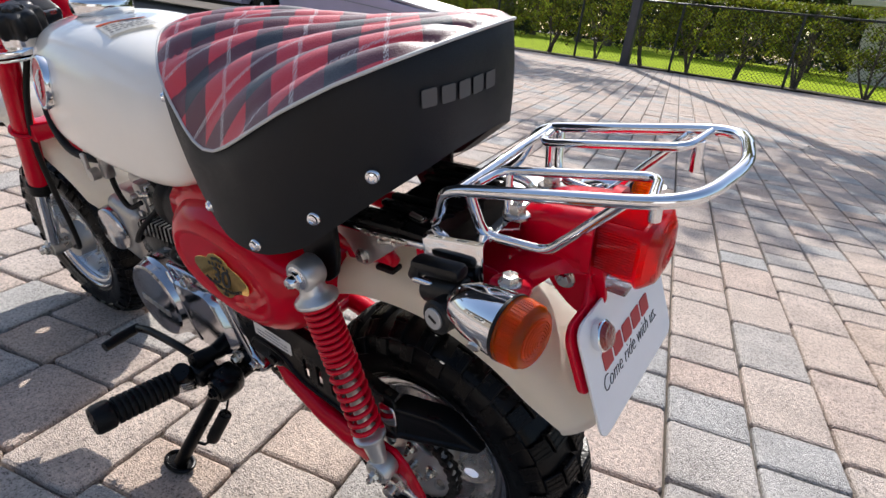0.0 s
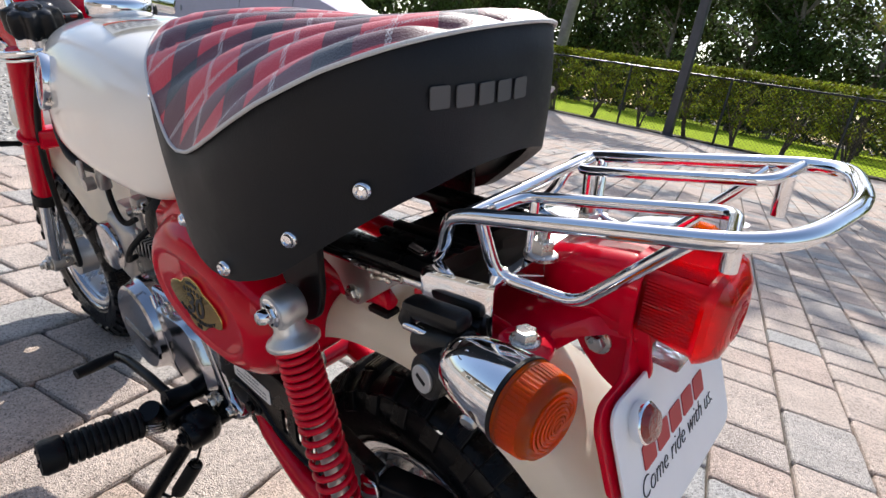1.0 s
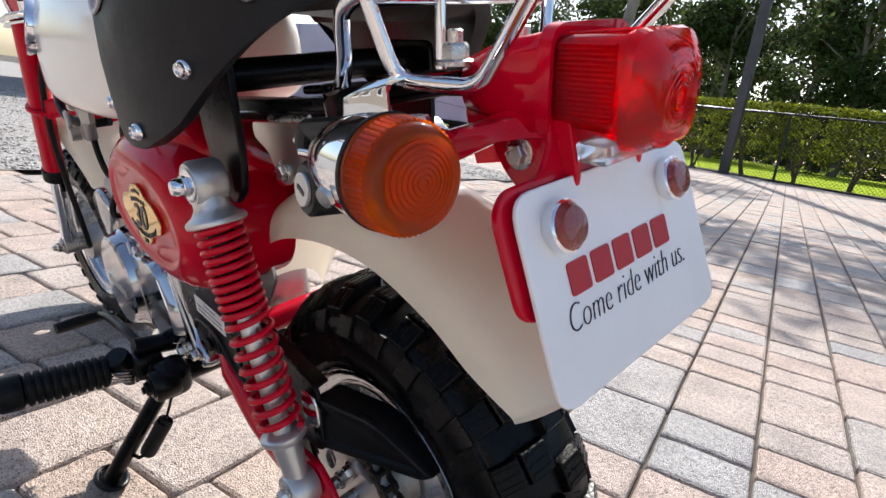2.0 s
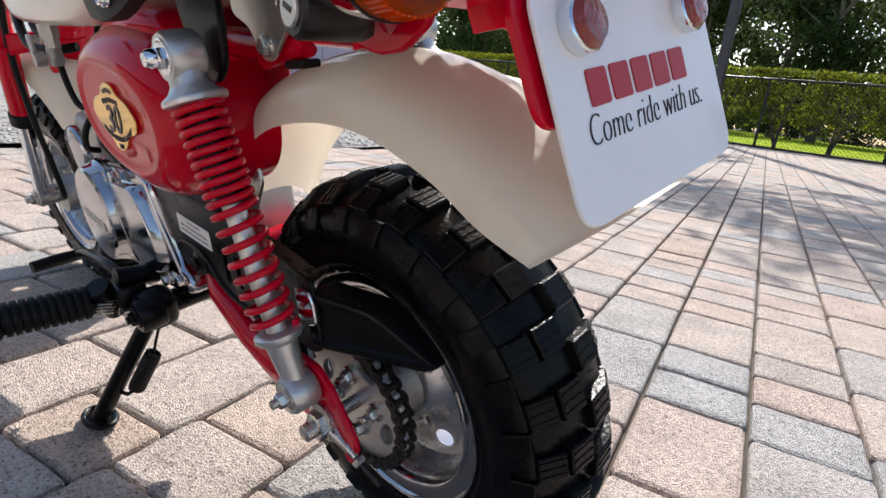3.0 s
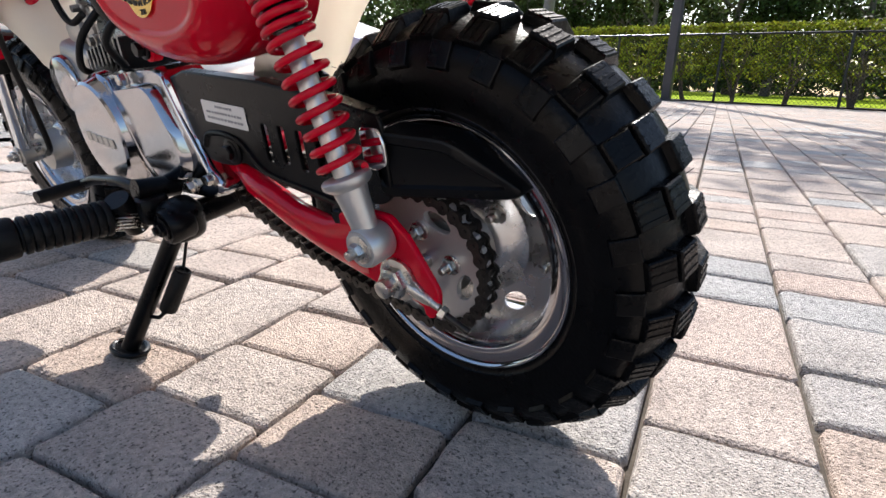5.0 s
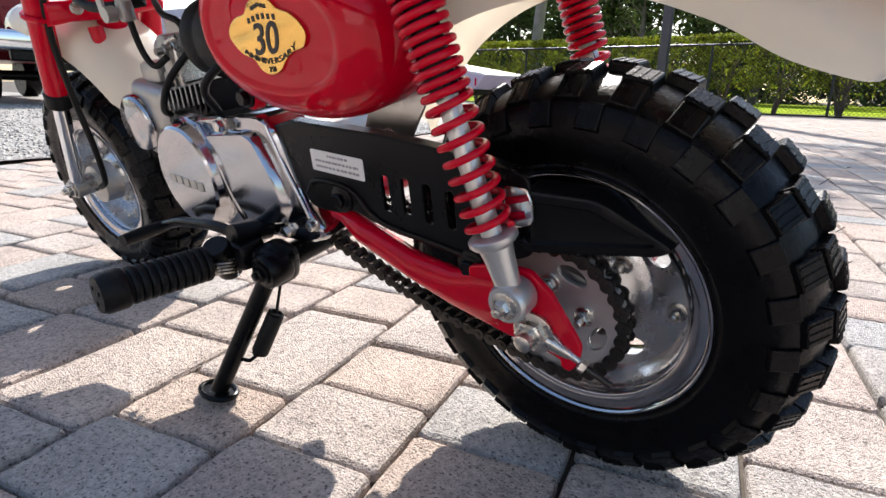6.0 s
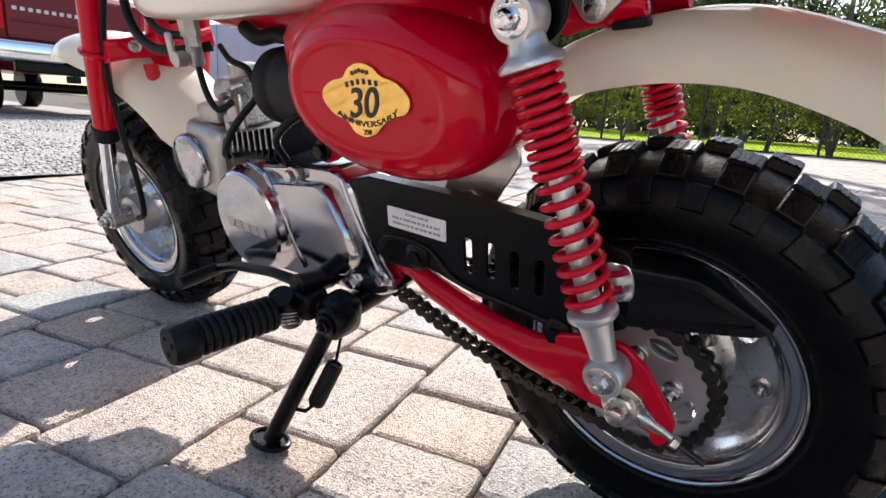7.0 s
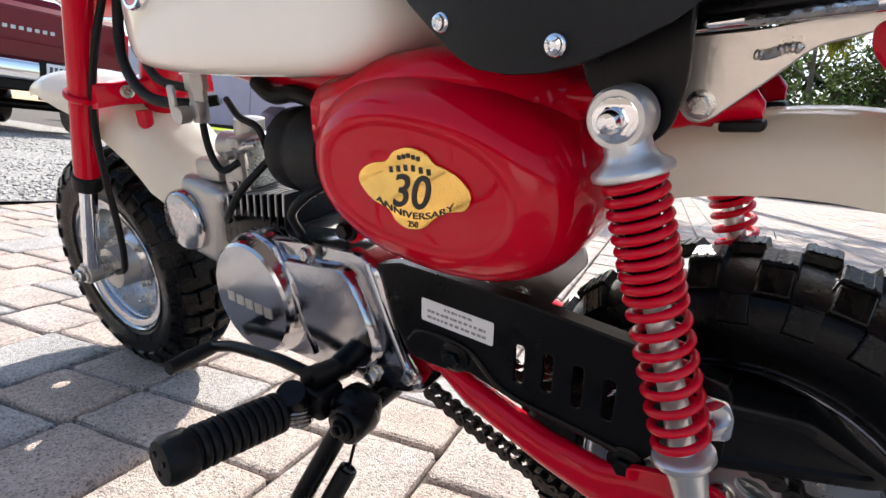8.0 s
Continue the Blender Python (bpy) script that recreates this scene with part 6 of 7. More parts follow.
def fence():
    ob = thing("chain_link_fence", "black chain-link fence in front of the hedge", "fence")
    for k in range(-9, 8):
        part("fence_post", tube([(-4.35 + 2.45 * k + 0.9, FENCE_Y, 0), (-4.35 + 2.45 * k + 0.9, FENCE_Y, RAIL)], 0.03, 10), FENCE_BLACK, ob)
    part("top_rail", tube([(-26, FENCE_Y, RAIL), (14, FENCE_Y, RAIL)], 0.024, 8), FENCE_BLACK, ob)
    verts, faces = [], []
    def wire(a, b, r=0.0035):
        d = (b - a).normalized()
        s = d.cross(Vector((0, 1, 0))).normalized() * r
        o = Vector((0, r, 0))
        i = len(verts)
        for p in (a, b):
            verts.extend((p + s, p + o, p - s, p - o))
        for k in range(4):
            faces.append((i + k, i + (k + 1) % 4, i + 4 + (k + 1) % 4, i + 4 + k))
    x = -18.0
    while x < 8.0:
        for s in (-1, 1):
            x1 = x + s * RAIL
            wire(Vector((x, FENCE_Y, 0.03)), Vector((x1, FENCE_Y + 0.004 * s, RAIL)))
        x += 0.085
    me = bpy.data.meshes.new("wire_mesh")
    me.from_pydata([tuple(v) for v in verts], [], faces)
    link("wire_mesh", me, FENCE_BLACK, ob)["kind"] = "stuff"
    return ob


fence()
# a few dry leaves lying on the drive
rl = random.Random(9)
lv, lf = [], []
for _ in range(110):
    c, a, s = Vector((rl.uniform(-8, 6), rl.uniform(3.0, 13.7), 0.006)), rl.uniform(0, 6.28), rl.uniform(0.015, 0.04)
    u, v = Vector((math.cos(a), math.sin(a), 0)) * s, Vector((-math.sin(a), math.cos(a), 0)) * s * 0.5
    i = len(lv)
    lv.extend((c - u, c + v + Vector((0, 0, 0.008)), c + u + Vector((0, 0, 0.006)), c - v + Vector((0, 0, 0.010))))
    lf.extend(((i, i + 1, i + 3), (i + 1, i + 2, i + 3)))
me = bpy.data.meshes.new("fallen_leaves")
me.from_pydata([tuple(q) for q in lv], [], lf)
tagged(link("fallen_leaves", me, SOIL, None), "scattered dry brown leaves on the pavers", "leaves", kind="stuff")
# tall dark steel post by the fence
post = thing("steel_post", "tall grey steel post beside the fence", "post")
part("shaft", box((0.20, 0.20, 10.0), Matrix.Translation((-4.45, 13.85, 5.0)), 0.02, 2), POST_GREY, post)
part("foot_plate", box((0.34, 0.34, 0.03), Matrix.Translation((-4.45, 13.85, 0.02)), 0.006, 2), POST_GREY, post)


def leaves(name, spots, size, mat, parent, label="", seed=0, kind="stuff"):
    """Many small bent leaves about the given spots (centre, spread)."""
    rng = random.Random(seed)
    verts, faces = [], []
    for c, spread, n in spots:
        for _ in range(n):
            while True:
                o = Vector((rng.uniform(-1, 1), rng.uniform(-1, 1), rng.uniform(-1, 1)))
                if o.length < 1:
                    break
            p = c + Vector((o.x * spread.x, o.y * spread.y, o.z * spread.z))
            a = Vector((rng.uniform(-1, 1), rng.uniform(-1, 1), rng.uniform(-1, 1))).normalized()
            b = a.orthogonal().normalized()
            s = size * rng.uniform(0.6, 1.3)
            i = len(verts)
            verts.extend((p - a * s, p + b * s * 0.5, p + a * s, p - b * s * 0.5))
            faces.append((i, i + 1, i + 2))
            faces.append((i, i + 2, i + 3))
    me = bpy.data.meshes.new(name)
    me.from_pydata([tuple(v) for v in verts], [], faces)
    ob = link(name, me, mat, parent, label)
    if kind:
        ob["kind"] = kind
    return ob


def shrub(x, seed):
    rng = random.Random(seed)
    ob = thing("hedge_shrub", "clipped green hedge shrub with bare forked stems", "shrub", group="hedge behind the fence")
    y = 14.75 + rng.uniform(-0.06, 0.06)
    bm = bmesh.new()
    for k in range(rng.randint(4, 6)):
        a = rng.uniform(0, 6.28)
        lean = rng.uniform(0.12, 0.5)
        p0 = Vector((x + rng.uniform(-0.06, 0.06), y, 0))
        p1 = p0 + Vector((math.cos(a) * lean * 0.55, math.sin(a) * lean * 0.3, 0.55 + rng.uniform(-0.1, 0.15)))
        p2 = p1 + Vector((math.cos(a) * lean * 0.6 + rng.uniform(-0.15, 0.15), 0, 0.6))
        add_tube(bm, curve_points([p0, p1, p2], 4), [0.028 * (1 - 0.075 * i) for i in range(9)], 6)
        for j in range(2):
            q = p1 + Vector((rng.uniform(-0.35, 0.35), rng.uniform(-0.2, 0.2), rng.uniform(0.2, 0.5)))
            add_tube(bm, [p1, q], [0.012, 0.005], 5)
    part("forked_stem", bm, BARK, ob)
    spots = []
    for _ in range(56):
        zz = rng.uniform(0.62, 1.60)
        spots.append((Vector((x + rng.uniform(-0.66, 0.66), y + rng.uniform(-0.32, 0.38), zz)), Vector((0.2, 0.16, 0.14)), 34))
    for _ in range(12):
        spots.append((Vector((x + rng.uniform(-0.62, 0.62), y + rng.uniform(-0.3, 0.3), rng.uniform(0.35, 0.75))), Vector((0.15, 0.12, 0.12)), 10))
    leaves("leaves", spots, 0.042, HEDGE_LEAF, ob, "", seed)
    leaves("clipped_top", [(Vector((x + rng.uniform(-0.66, 0.66), y + rng.uniform(-0.36, 0.36), 1.70)), Vector((0.2, 0.16, 0.075)), 30) for _ in range(40)], 0.036, HEDGE_LEAF, ob, "", seed + 1)
    return ob


for i in range(-13, 10):
    shrub(-3.2 + 1.22 * i + 0.1 * math.sin(i * 5.1), 100 + i)


def tree(x, y, h, seed, spread=2.6):
    rng = random.Random(seed)
    ob = thing("tree", "tall dark leafy tree behind the hedge", "tree", group="trees behind the lawn")
    bm = bmesh.new()
    top = Vector((x + rng.uniform(-0.5, 0.5), y, h * 0.75))
    trunk = curve_points([(x, y, 0), (x + rng.uniform(-0.2, 0.2), y, h * 0.3), top], 5)
    add_tube(bm, trunk, [0.24 * (1 - 0.07 * i) for i in range(len(trunk))], 8)
    spots = []
    for k in range(22):
        z = rng.uniform(0.6, h)
        a = rng.uniform(0, 6.28)
        r = spread * rng.uniform(0.3, 1.0) * (1 - 0.45 * (z / h) ** 2)
        q = Vector((x + math.cos(a) * r, y + math.sin(a) * r * 0.7, z))
        add_tube(bm, [Vector((x, y, z * 0.75)), q], [0.07, 0.02], 5)
        for _ in range(7):
            spots.append((q + Vector((rng.uniform(-1, 1), rng.uniform(-0.8, 0.8), rng.uniform(-0.8, 0.8))), Vector((0.75, 0.65, 0.5)), 52))
    part("trunk", bm, BARK, ob)
    leaves("crown", spots, 0.13, TREE_LEAF, ob, "", seed)
    return ob


rt = random.Random(77)
for i in range(16):
    tree(-30 + i * 3.1 + rt.uniform(-0.7, 0.7), 33 + rt.uniform(-2.0, 3.0), rt.uniform(9.0, 12.5), 300 + i)
for i in range(9):
    tree(-40 + i * 8 + rt.uniform(-1, 1), 41 + rt.uniform(-1.5, 2), rt.uniform(12, 15), 400 + i, 4.2)
# dense far edge of the woods
rw = random.Random(5)
leaves("far_woods", [(Vector((-60 + 2.4 * i + rw.uniform(-1, 1), 50 + rw.uniform(-2, 2), z + rw.uniform(-0.5, 0.5))), Vector((2.0, 1.5, 1.3)), 130) for i in range(50) for z in (0.6, 2.0, 3.6, 5.4, 7.2, 9.0)], 0.34, TREE_LEAF, None, "", 55)
tagged(bpy.data.objects["far_woods"], "dark far edge of the woods", "woods", kind="stuff")
# slim pale trunk in front of the trees
part_tree = thing("young_tree", "slim pale tree trunk behind the hedge", "tree")
part("trunk", tube(curve_points([(-9.1, 15.9, 0), (-9.0, 15.9, 2.5), (-8.7, 15.9, 5.5), (-8.5, 15.9, 8)], 4), [0.17] * 9 + [0.12] * 4, 12), PALE_BARK, part_tree)
leaves("crown", [(Vector((-8.5 + rt.uniform(-1.6, 1.6), 15.9 + rt.uniform(-1.2, 1.2), 8 + rt.uniform(-1.2, 1.6))), Vector((0.7, 0.6, 0.5)), 60) for _ in range(26)], 0.13, TREE_LEAF, part_tree, "", 9)


def plain_wheel(name, x, y, r, w, parent, axis=(0, 1, 0)):
    t = part(name, lathe([(r * 0.62, -w / 2), (r * 0.92, -w / 2), (r, -w * 0.35), (r, w * 0.35), (r * 0.92, w / 2), (r * 0.62, w / 2)], (x, y, r), axis, 32), TYRE, parent, "black road tyre")
    part("wheel_cover", lathe([(r * 0.64, -w * 0.42), (r * 0.6, -w * 0.5), (r * 0.5, -w * 0.44), (r * 0.36, -w * 0.34), (r * 0.2, -w * 0.5), (0, -w * 0.52)], (x, y, r), axis, 28), SILVER, t, "silver wheel")
    return t


def hauler():
    """A lilac flat-sided vehicle body with a long sloping tail."""
    ob = thing("lilac_hauler", "long lilac flat-sided vehicle with sloping tail ramp", "truck")
    y0, y1 = 8.5, 10.6
    side = [(-20, 0.36), (-12.05, 0.36), (-11.95, 0.75), (-11.6, 0.92), (-11.1, 0.92), (-10.75, 0.75), (-10.6, 0.36), (-10.2, 0.34), (-6.1, 0.40), (-5.95, 0.60), (-7.3, 0.74), (-9.0, 0.98), (-9.6, 1.12), (-10.5, 1.36), (-12.0, 1.75), (-13.2, 2.3), (-20, 2.4)]
    cut_plate("body", [side], y1 - y0, 0.02, Matrix.Translation((0, (y0 + y1) / 2, 0)) @ xz(0), LILAC, ob)
    part("tail_ramp", box((3.5, y1 - y0 - 0.06, 0.05), Matrix.Translation((-7.66, (y0 + y1) / 2, 0.86)) @ Matrix.Rotation(radians(7.9), 4, "Y"), 0.01, 1), SILVER, ob, "silver sloping ramp deck")
    part("side_seam", box((3.6, 0.012, 0.02), Matrix.Translation((-8.2, y0 - 0.005, 0.66)) @ Matrix.Rotation(radians(4), 4, "Y")), TRIM_GREY, ob)
    for x in (-13.6, -15.9, -18):
        part("side_latch", box((0.10, 0.02, 0.16), Matrix.Translation((x, y0 - 0.012, 0.95)), 0.01, 1), TRIM_GREY, ob)
    for x in (-12.4, -14.8):
        part("panel_seam", box((0.02, 0.012, 1.9 if x < -13 else 1.2), Matrix.Translation((x, y0 - 0.004, 1.4 if x < -13 else 1.05))), TRIM_GREY, ob)
    part("tail_lamp", box((0.03, 0.02, 0.14), Matrix.Translation((-6.10, y0 - 0.01, 0.50)), 0.005, 1), RED, ob, "red tail marker")
    plain_wheel("wheel", -11.35, y0 + 0.2, 0.36, 0.26, ob)
    plain_wheel("wheel", -8.75, y0 + 0.75, 0.30, 0.3, ob)
    part("chassis", box((13, 1.6, 0.18), Matrix.Translation((-13.2, (y0 + y1) / 2, 0.34)), 0.02, 1), BLACK, ob)
    return ob


hauler()


def pickup():
    """The back of a dark red pickup truck on the gravel."""
    ob = thing("pickup_truck", "dark red pickup truck with chrome rear bumper on gravel", "truck", pose(-8.6, 2.75, 0, 0, 0, 0))
    w = 1.9
    bm = bmesh.new()
    rows = []
    for x, zb, zt, hw in ((0.0, 0.95, 1.55, 0.93), (-0.08, 0.72, 1.62, 0.95), (-2.0, 0.72, 1.64, 0.97), (-2.1, 0.6, 2.0, 0.95), (-3.5, 0.6, 2.0, 0.93), (-4.2, 0.6, 1.5, 0.93), (-5.6, 0.6, 1.4, 0.9)):
        rows.append([bm.verts.new((x, q[0], q[1])) for q in round2d([(-hw, zb), (hw, zb), (hw * 0.98, zt), (-hw * 0.98, zt)], 0.10, 4)])
    skin(bm, rows)
    part("body", bm, TRUCK_RED, ob, "", 40)
    cut_plate("tailgate", [round2d([(-0.78, 0.96), (0.78, 0.96), (0.78, 1.52), (-0.78, 1.52)], 0.03)], 0.05, 0.01, Matrix.Translation((0.02, 0, 0)) @ Matrix(((0, 0, 1, 0), (1, 0, 0, 0), (0, 1, 0, 0), (0, 0, 0, 1))), TRUCK_RED, ob)
    part("tailgate_crease", box((0.02, 1.5, 0.03), Matrix.Translation((0.055, 0, 1.16)), 0.008, 1), TRUCK_RED, ob)
    for i in range(9):
        part("mark_bar", box((0.006, 0.05, 0.045), Matrix.Translation((0.05, -0.7 + i * 0.085, 1.30)), 0.004, 1), SILVER, ob)
    bumper = part("bumper", box((0.16, 1.96, 0.24), Matrix.Translation((0.12, 0, 0.80)), 0.05, 3), CHROME, ob, "chrome step bumper")
    part("plate_recess", box((0.03, 0.46, 0.20), Matrix.Translation((0.198, 0.0, 0.83)), 0.006, 1), BLACK, bumper)
    pl = part("plate", box((0.01, 0.32, 0.15), Matrix.Translation((0.22, 0.0, 0.84)), 0.01, 2), WHITE, bumper, "white plate with plain bars")
    for i in range(5):
        part("plate_bar", box((0.004, 0.035, 0.075), Matrix.Translation((0.227, -0.11 + i * 0.055, 0.84)), 0.002, 1), POST_GREY, pl)
    part("under_bumper", box((0.10, 1.5, 0.14), Matrix.Translation((0.02, 0, 0.62)), 0.02, 1), BLACK, ob)
    part("hitch", box((0.25, 0.09, 0.09), Matrix.Translation((0.15, -0.15, 0.50)), 0.01, 1), BLACK, ob)
    part("axle", tube([(-1.2, -0.75, 0.38), (-1.2, 0.75, 0.38)], 0.07, 12), BLACK, ob)
    for y in (-0.78, 0.78):
        plain_wheel("wheel", -1.2, y, 0.38, 0.27, ob)
        plain_wheel("wheel", -4.6, y, 0.38, 0.27, ob)
        part("rear_lamp", box((0.03, 0.14, 0.42), Matrix.Translation((0.0, y * 1.12, 1.26)), 0.012, 2), RED, ob, "red rear lamp")
    part("rear_window", box((0.02, 1.4, 0.36), Matrix.Translation((-2.11, 0, 1.78)), 0.02, 1), DARK_GLASS, ob)
    return ob


pickup()


def house():
    ob = thing("house", "beige stucco house with grey shingle roof beyond the hedge", "house", pose(6.4, 31.0, 0))
    part("wall", box((13, 8, 2.9), Matrix.Translation((0, 0, 1.45)), 0.01, 1), STUCCO, ob)
    bm = bmesh.new()
    a = [bm.verts.new(q) for q in ((-7.2, -4.7, 2.8), (7.2, -4.7, 2.8), (7.2, 4.7, 2.8), (-7.2, 4.7, 2.8))]
    b = [bm.verts.new(q) for q in ((-3.2, -0.1, 4.9), (3.2, -0.1, 4.9), (3.2, 0.1, 4.9), (-3.2, 0.1, 4.9))]
    skin(bm, [a, b])
    part("roof", bm, ROOF, ob, "", 20)
    part("fascia", box((14.4, 0.06, 0.2), Matrix.Translation((0, -4.72, 2.75)), 0.01, 1), STUCCO, ob)
    for x in (-4.5, -1.2, 2.1):
        wdw = part("window", box((1.1, 0.10, 1.3), Matrix.Translation((x, -4.0, 1.6)), 0.02, 1), STUCCO, ob)
        part("pane", box((0.95, 0.02, 1.15), Matrix.Translation((x, -4.06, 1.6))), DARK_GLASS, wdw)
    return ob


house()


def pine():
    """A broad pine out of view to the side, whose limbs shade the drive; one low twig hangs into view."""
    rng = random.Random(31)
    ob = thing("pine_tree", "spreading pine with long yellow-green needles", "tree")
    bm = bmesh.new()
    base = Vector((3.2, 9.2, 0))
    trunk = curve_points([base, base + Vector((-0.1, 0, 2.5)), base + Vector((-0.5, 0.1, 6)), base + Vector((-0.7, 0, 9))], 5)
    add_tube(bm, trunk, [0.22 * (1 - 0.045 * i) for i in range(len(trunk))], 10)
    tips = []
    for a, b in (((-4.6, 8.9, 6.0), 5.0), ((-3.6, 10.4, 6.3), 5.2), ((-2.6, 8.0, 5.6), 4.6), ((-1.0, 9.6, 6.4), 5.0), ((-5.4, 10.0, 6.6), 5.6), ((0.6, 8.2, 5.6), 4.4), ((1.5, 10.6, 7.2), 5.8), ((4.6, 7.6, 6.4), 5.2), ((5.4, 10.2, 7.0), 5.6), ((-1.8, 11.2, 7.0), 5.4)):
        st = base + Vector((-0.4, 0, b))
        e = Vector(a)
        mid = st.lerp(e, 0.5) + Vector((0, 0, 0.3))
        ln = curve_points([st, mid, e], 6)
        add_tube(bm, ln, [0.075 * (1 - 0.07 * i) for i in range(len(ln))], 7)
        for k in range(4, len(ln)):
            for _ in range(3):
                q = ln[k] + Vector((rng.uniform(-0.7, 0.7), rng.uniform(-0.6, 0.6), rng.uniform(-0.25, 0.35)))
                add_tube(bm, [ln[k], q], [0.014, 0.006], 5)
                tips.append((q, (q - ln[k]).normalized(), 60))
    low = curve_points([base + Vector((-0.2, 0, 3.1)), (1.6, 8.2, 2.9), (0.2, 7.4, 2.35), (-0.30, 7.2, 2.10)], 6)
    add_tube(bm, low, [0.04 * (1 - 0.045 * i) for i in range(len(low))], 6)
    part("trunk", bm, BARK, ob)
    tips.append((Vector((-0.33, 7.2, 2.02)), Vector((-0.1, 0, -1)), 320))
    tips.append((Vector((-0.24, 7.2, 2.06)), Vector((-0.4, 0, -0.8)), 200))
    verts, faces = [], []
    for q, d, n in tips:
        big = 1.7 if n > 100 else 1.0
        for _ in range(n):
            v = (d * 0.8 + Vector((rng.gauss(0, 0.45), rng.gauss(0, 0.45), rng.gauss(0, 0.45)))).normalized()
            p = q - d * rng.uniform(0, 0.16)
            l = rng.uniform(0.12, 0.22) * big
            s = v.orthogonal().normalized() * 0.0042 * big
            i = len(verts)
            verts.extend((p - s, p + s, p + v * l))
            faces.append((i, i + 1, i + 2))
    me = bpy.data.meshes.new("needles")
    me.from_pydata([tuple(v) for v in verts], [], faces)
    link("needles", me, PINE_LEAF, ob)["kind"] = "stuff"
    spots = [(q, Vector((0.42, 0.42, 0.22)), 62) for q, d, n in tips[:-2]]
    leaves("needle_tufts", spots, 0.075, PINE_LEAF, ob, "", 8)
    return ob


pine()


def home():
    """The plain sunlit house front that closes the place behind the camera."""
    ob = thing("bungalow", "taupe stucco house front with white garage door facing the drive", "house", pose(0, -7.5, 0))
    part("wall", box((26, 0.3, 3.0), Matrix.Translation((0, 0, 1.5)), 0.01, 1), STUCCO_PALE, ob)
    bm = bmesh.new()
    a = [bm.verts.new(q) for q in ((-13.6, 0.8, 2.95), (13.6, 0.8, 2.95), (13.6, -9, 2.95), (-13.6, -9, 2.95))]
    b = [bm.verts.new(q) for q in ((-9, -4.0, 5.2), (9, -4.0, 5.2), (9, -4.2, 5.2), (-9, -4.2, 5.2))]
    skin(bm, [a, b])
    part("roof", bm, ROOF, ob, "", 20)
    door = part("garage_door", box((4.9, 0.12, 2.2), Matrix.Translation((3.2, 0.16, 1.1)), 0.02, 1), WHITE, ob, "white panelled garage door")
    for r in range(4):
        for c in range(4):
            part("door_panel", box((1.0, 0.03, 0.38), Matrix.Translation((1.4 + c * 1.2, 0.23, 0.3 + r * 0.53)), 0.012, 1), WHITE, door)
    for x in (-10.4, -8.0, -5.2, -2.6, 7.4, 10.2):
        w = part("window", box((1.5, 0.1, 1.4), Matrix.Translation((x, 0.16, 1.55)), 0.02, 1), WHITE, ob)
        part("pane", box((1.3, 0.02, 1.2), Matrix.Translation((x, 0.215, 1.55))), DARK_GLASS, w)
    return ob


home()

# ---- pavers: columns of mixed lengths, each joint line a little off ----
PA = radians(13.9)
CU, SU = math.cos(PA), math.sin(PA)
COL, U0, GAP = 0.1606, 0.3162, 0.0042
KNOWN = {-1: [-0.20, -0.06, 0.066, 0.243, 0.488, 0.617, 0.745], -2: [-0.25, -0.13, -0.007, 0.24, 0.365, 0.49], -3: [-0.29, -0.165, -0.043, 0.08, 0.205], -4: [-0.365, -0.243, -0.12, 0.004, 0.13, 0.375], -5: [-0.40, -0.28, -0.158, -0.045, 0.20, 0.325], -6: [-0.44, -0.199, 0.038, 0.16], 0: [-0.1, 0.15, 0.275, 0.455, 0.59, 0.715, 0.84]}


def paver_mesh(length, seed):
    """A tumbled block with chipped, uneven edges."""
    bm = bmesh.new()
    rg = random.Random(seed)
    w, l = (COL - GAP) / 2, (length - GAP) / 2
    edge = []
    for (ax, ay), (bx, by) in zip(((-1, -1), (1, -1), (1, 1), (-1, 1)), ((1, -1), (1, 1), (-1, 1), (-1, -1))):
        n = 5
        for k in range(n):
            t = (0.04, 0.27, 0.5, 0.73, 0.96)[k]
            edge.append((ax + (bx - ax) * t, ay + (by - ay) * t, rg.uniform(0, 1)))
    rings = []
    for k, z, j in ((0.0, -0.03, 0.0), (0.0002, -0.0075, 0.0010), (0.0016, -0.0030, 0.0016), (0.0058, -0.0002, 0.0030)):
        rings.append([bm.verts.new((sx * (w - k - j * c), sy * (l - k - j * c), z - 0.0012 * c * (z > -0.02))) for sx, sy, c in edge])
    skin(bm, rings)
    me = bpy.data.meshes.new("paver")
    bmesh.ops.recalc_face_normals(bm, faces=bm.faces)
    bm.to_mesh(me)
    bm.free()
    me.materials.append(PAVER)
    return me


MESHES = {}
rp = random.Random(21)
near, far_v, far_f = [], [], []
BASE_V = [(-1, -1), (1, -1), (1, 1), (-1, 1)]


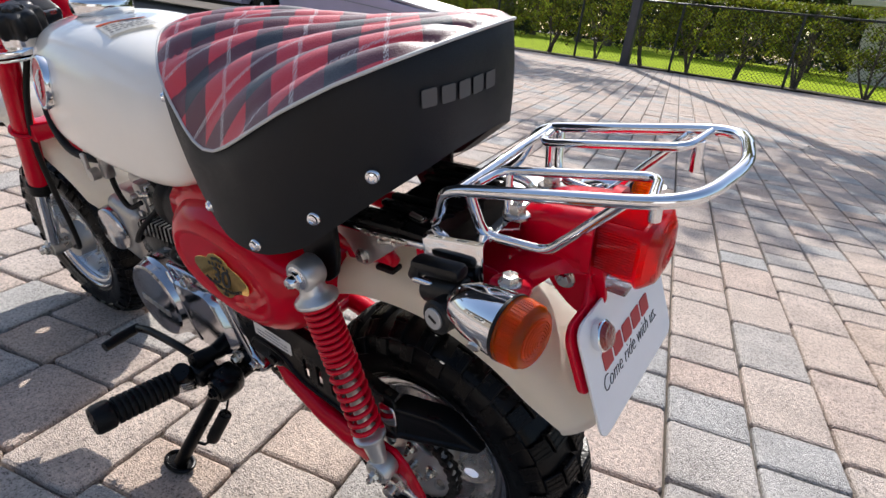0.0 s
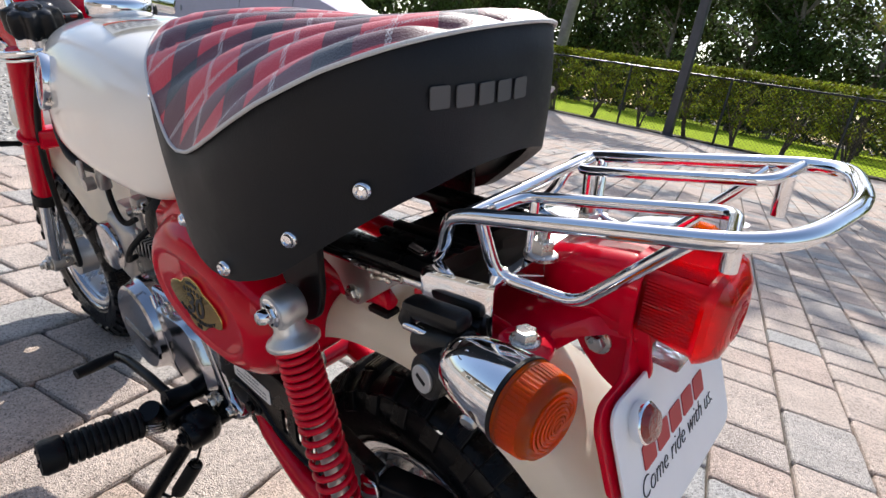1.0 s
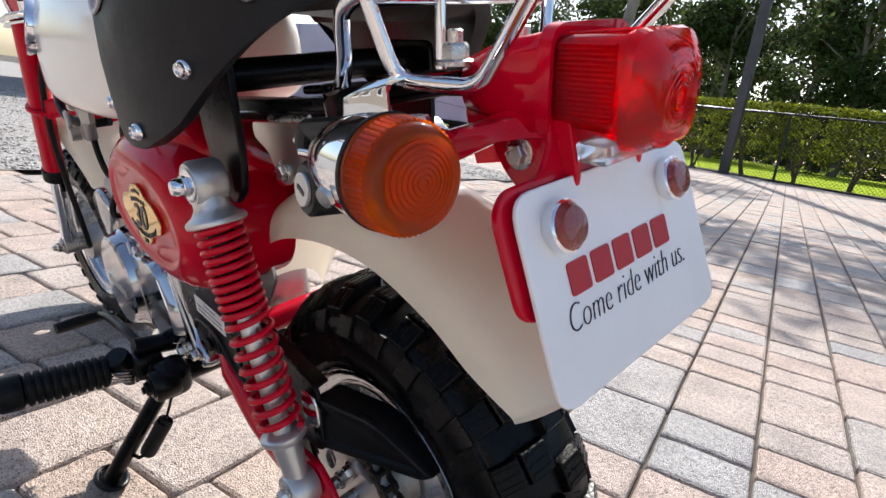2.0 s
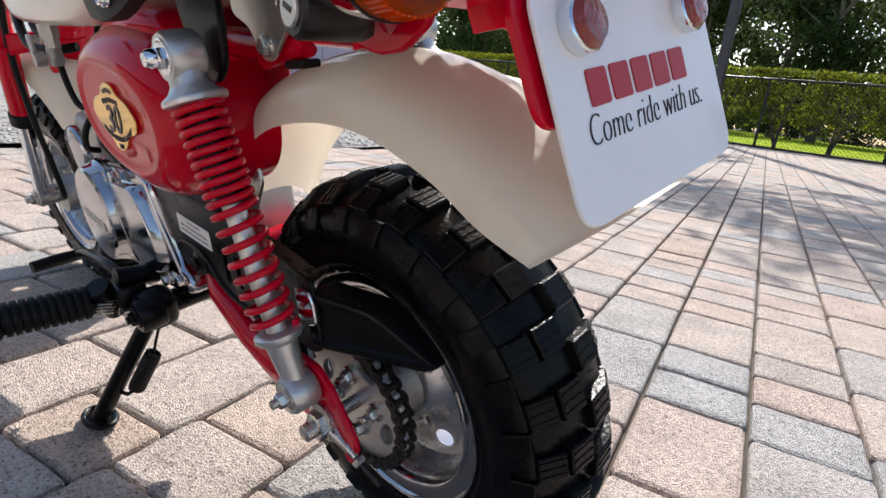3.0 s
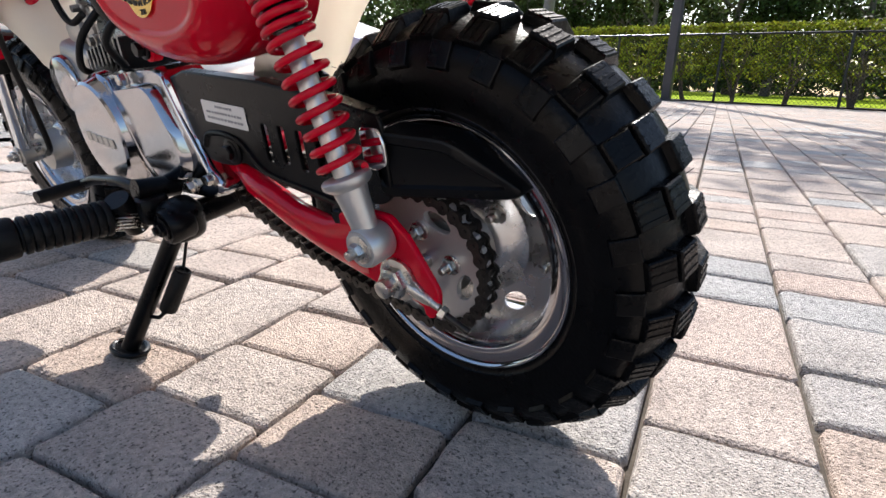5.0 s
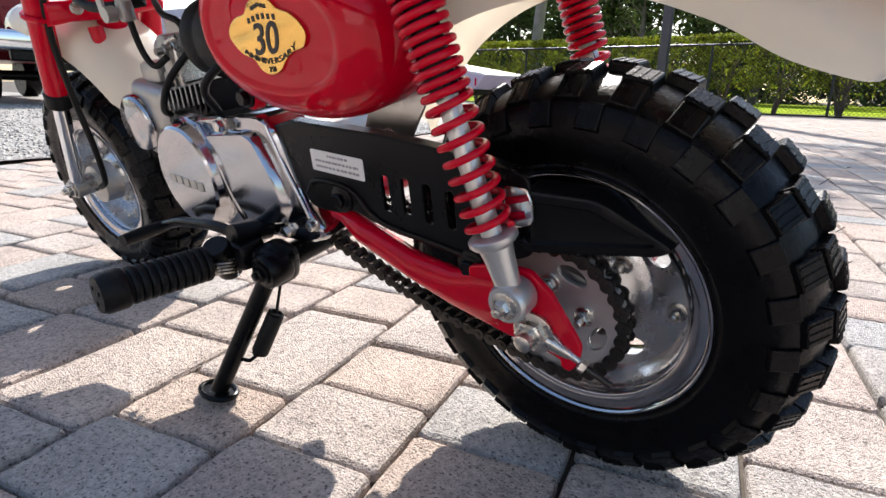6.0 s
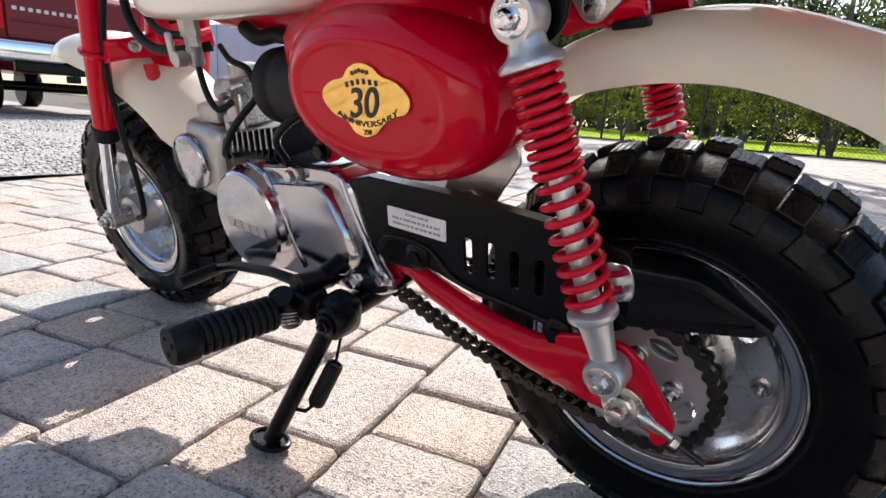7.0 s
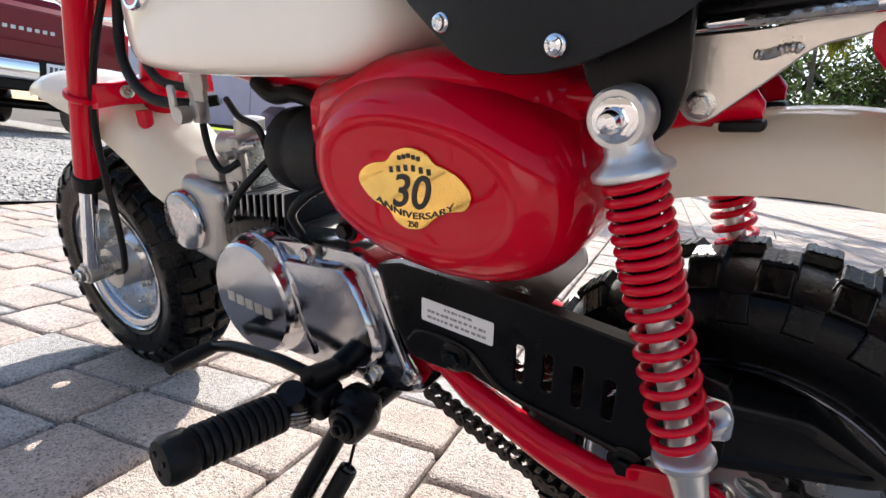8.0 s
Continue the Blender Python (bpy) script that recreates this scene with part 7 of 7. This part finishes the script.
def lay(col, v0, v1):
    u, v, l = U0 + (col + 0.5) * COL, (v0 + v1) / 2, v1 - v0
    x, y = u * CU - v * SU, u * SU + v * CU
    if (x < -2.75 and y < 4.25) or x < -12 or y > 13.95 or x > 14 or y < -7.25:
        return
    tip = (rp.gauss(0, 0.0012), rp.gauss(0, 0.004), rp.gauss(0, 0.004), rp.gauss(0, 0.004))
    if -1.3 < x < 0.9 and -0.75 < y < 1.55 and len(near) < 300:
        near.append((u, v, l, x, y, tip))
        return
    w, ll = COL - 0.0055, l - 0.0055
    i = len(far_v)
    for k, z in ((0.0, -0.03), (0.002, -0.003), (0.007, 0.0)):
        for sx, sy in BASE_V:
            a, b = sx * (w / 2 - k), sy * (ll / 2 - k)
            far_v.append((x + a * CU - b * SU, y + a * SU + b * CU, z + tip[0] + a * tip[1] + b * tip[2]))
    for r in range(2):
        for k in range(4):
            far_f.append((i + r * 4 + k, i + r * 4 + (k + 1) % 4, i + r * 4 + 4 + (k + 1) % 4, i + r * 4 + 4 + k))
    far_f.append((i + 8, i + 9, i + 10, i + 11))


for col in range(-76, 58):
    cuts = list(KNOWN.get(col, [rp.uniform(-0.06, 0.06)]))
    lo_, hi_ = cuts[0], cuts[-1]
    vmax = 14.5 - (U0 + col * COL) * SU
    while hi_ < vmax:
        step = rp.choices((0.1235, 0.183, 0.246), (0.72, 0.08, 0.20))[0] * rp.uniform(0.98, 1.02)
        hi_ += step
        cuts.append(hi_)
    while lo_ > -7.6:
        lo_ -= rp.choices((0.1235, 0.183, 0.246), (0.66, 0.1, 0.24))[0] * rp.uniform(0.98, 1.02)
        cuts.insert(0, lo_)
    for a, b in zip(cuts, cuts[1:]):
        lay(col, a, b)
for u, v, l, x, y, tip in near:
    key = (round(l / 0.004), rp.randint(0, 3))
    if key not in MESHES:
        MESHES[key] = paver_mesh(key[0] * 0.004, key[1] * 50 + key[0])
    ob = new("paver", MESHES[key])
    ob.parent = ground
    ob.matrix_world = Matrix.Translation((x, y, tip[0])) @ Matrix.Rotation(PA + tip[3] * 0.6, 4, "Z") @ Matrix.Rotation(tip[1], 4, "Y") @ Matrix.Rotation(tip[2], 4, "X")
me = bpy.data.meshes.new("far_pavers")
me.from_pydata(far_v, [], far_f)
fp_ob = link("far_pavers", me, PAVER, ground, "buff and grey concrete pavers further off")
fp_ob["kind"] = "stuff"
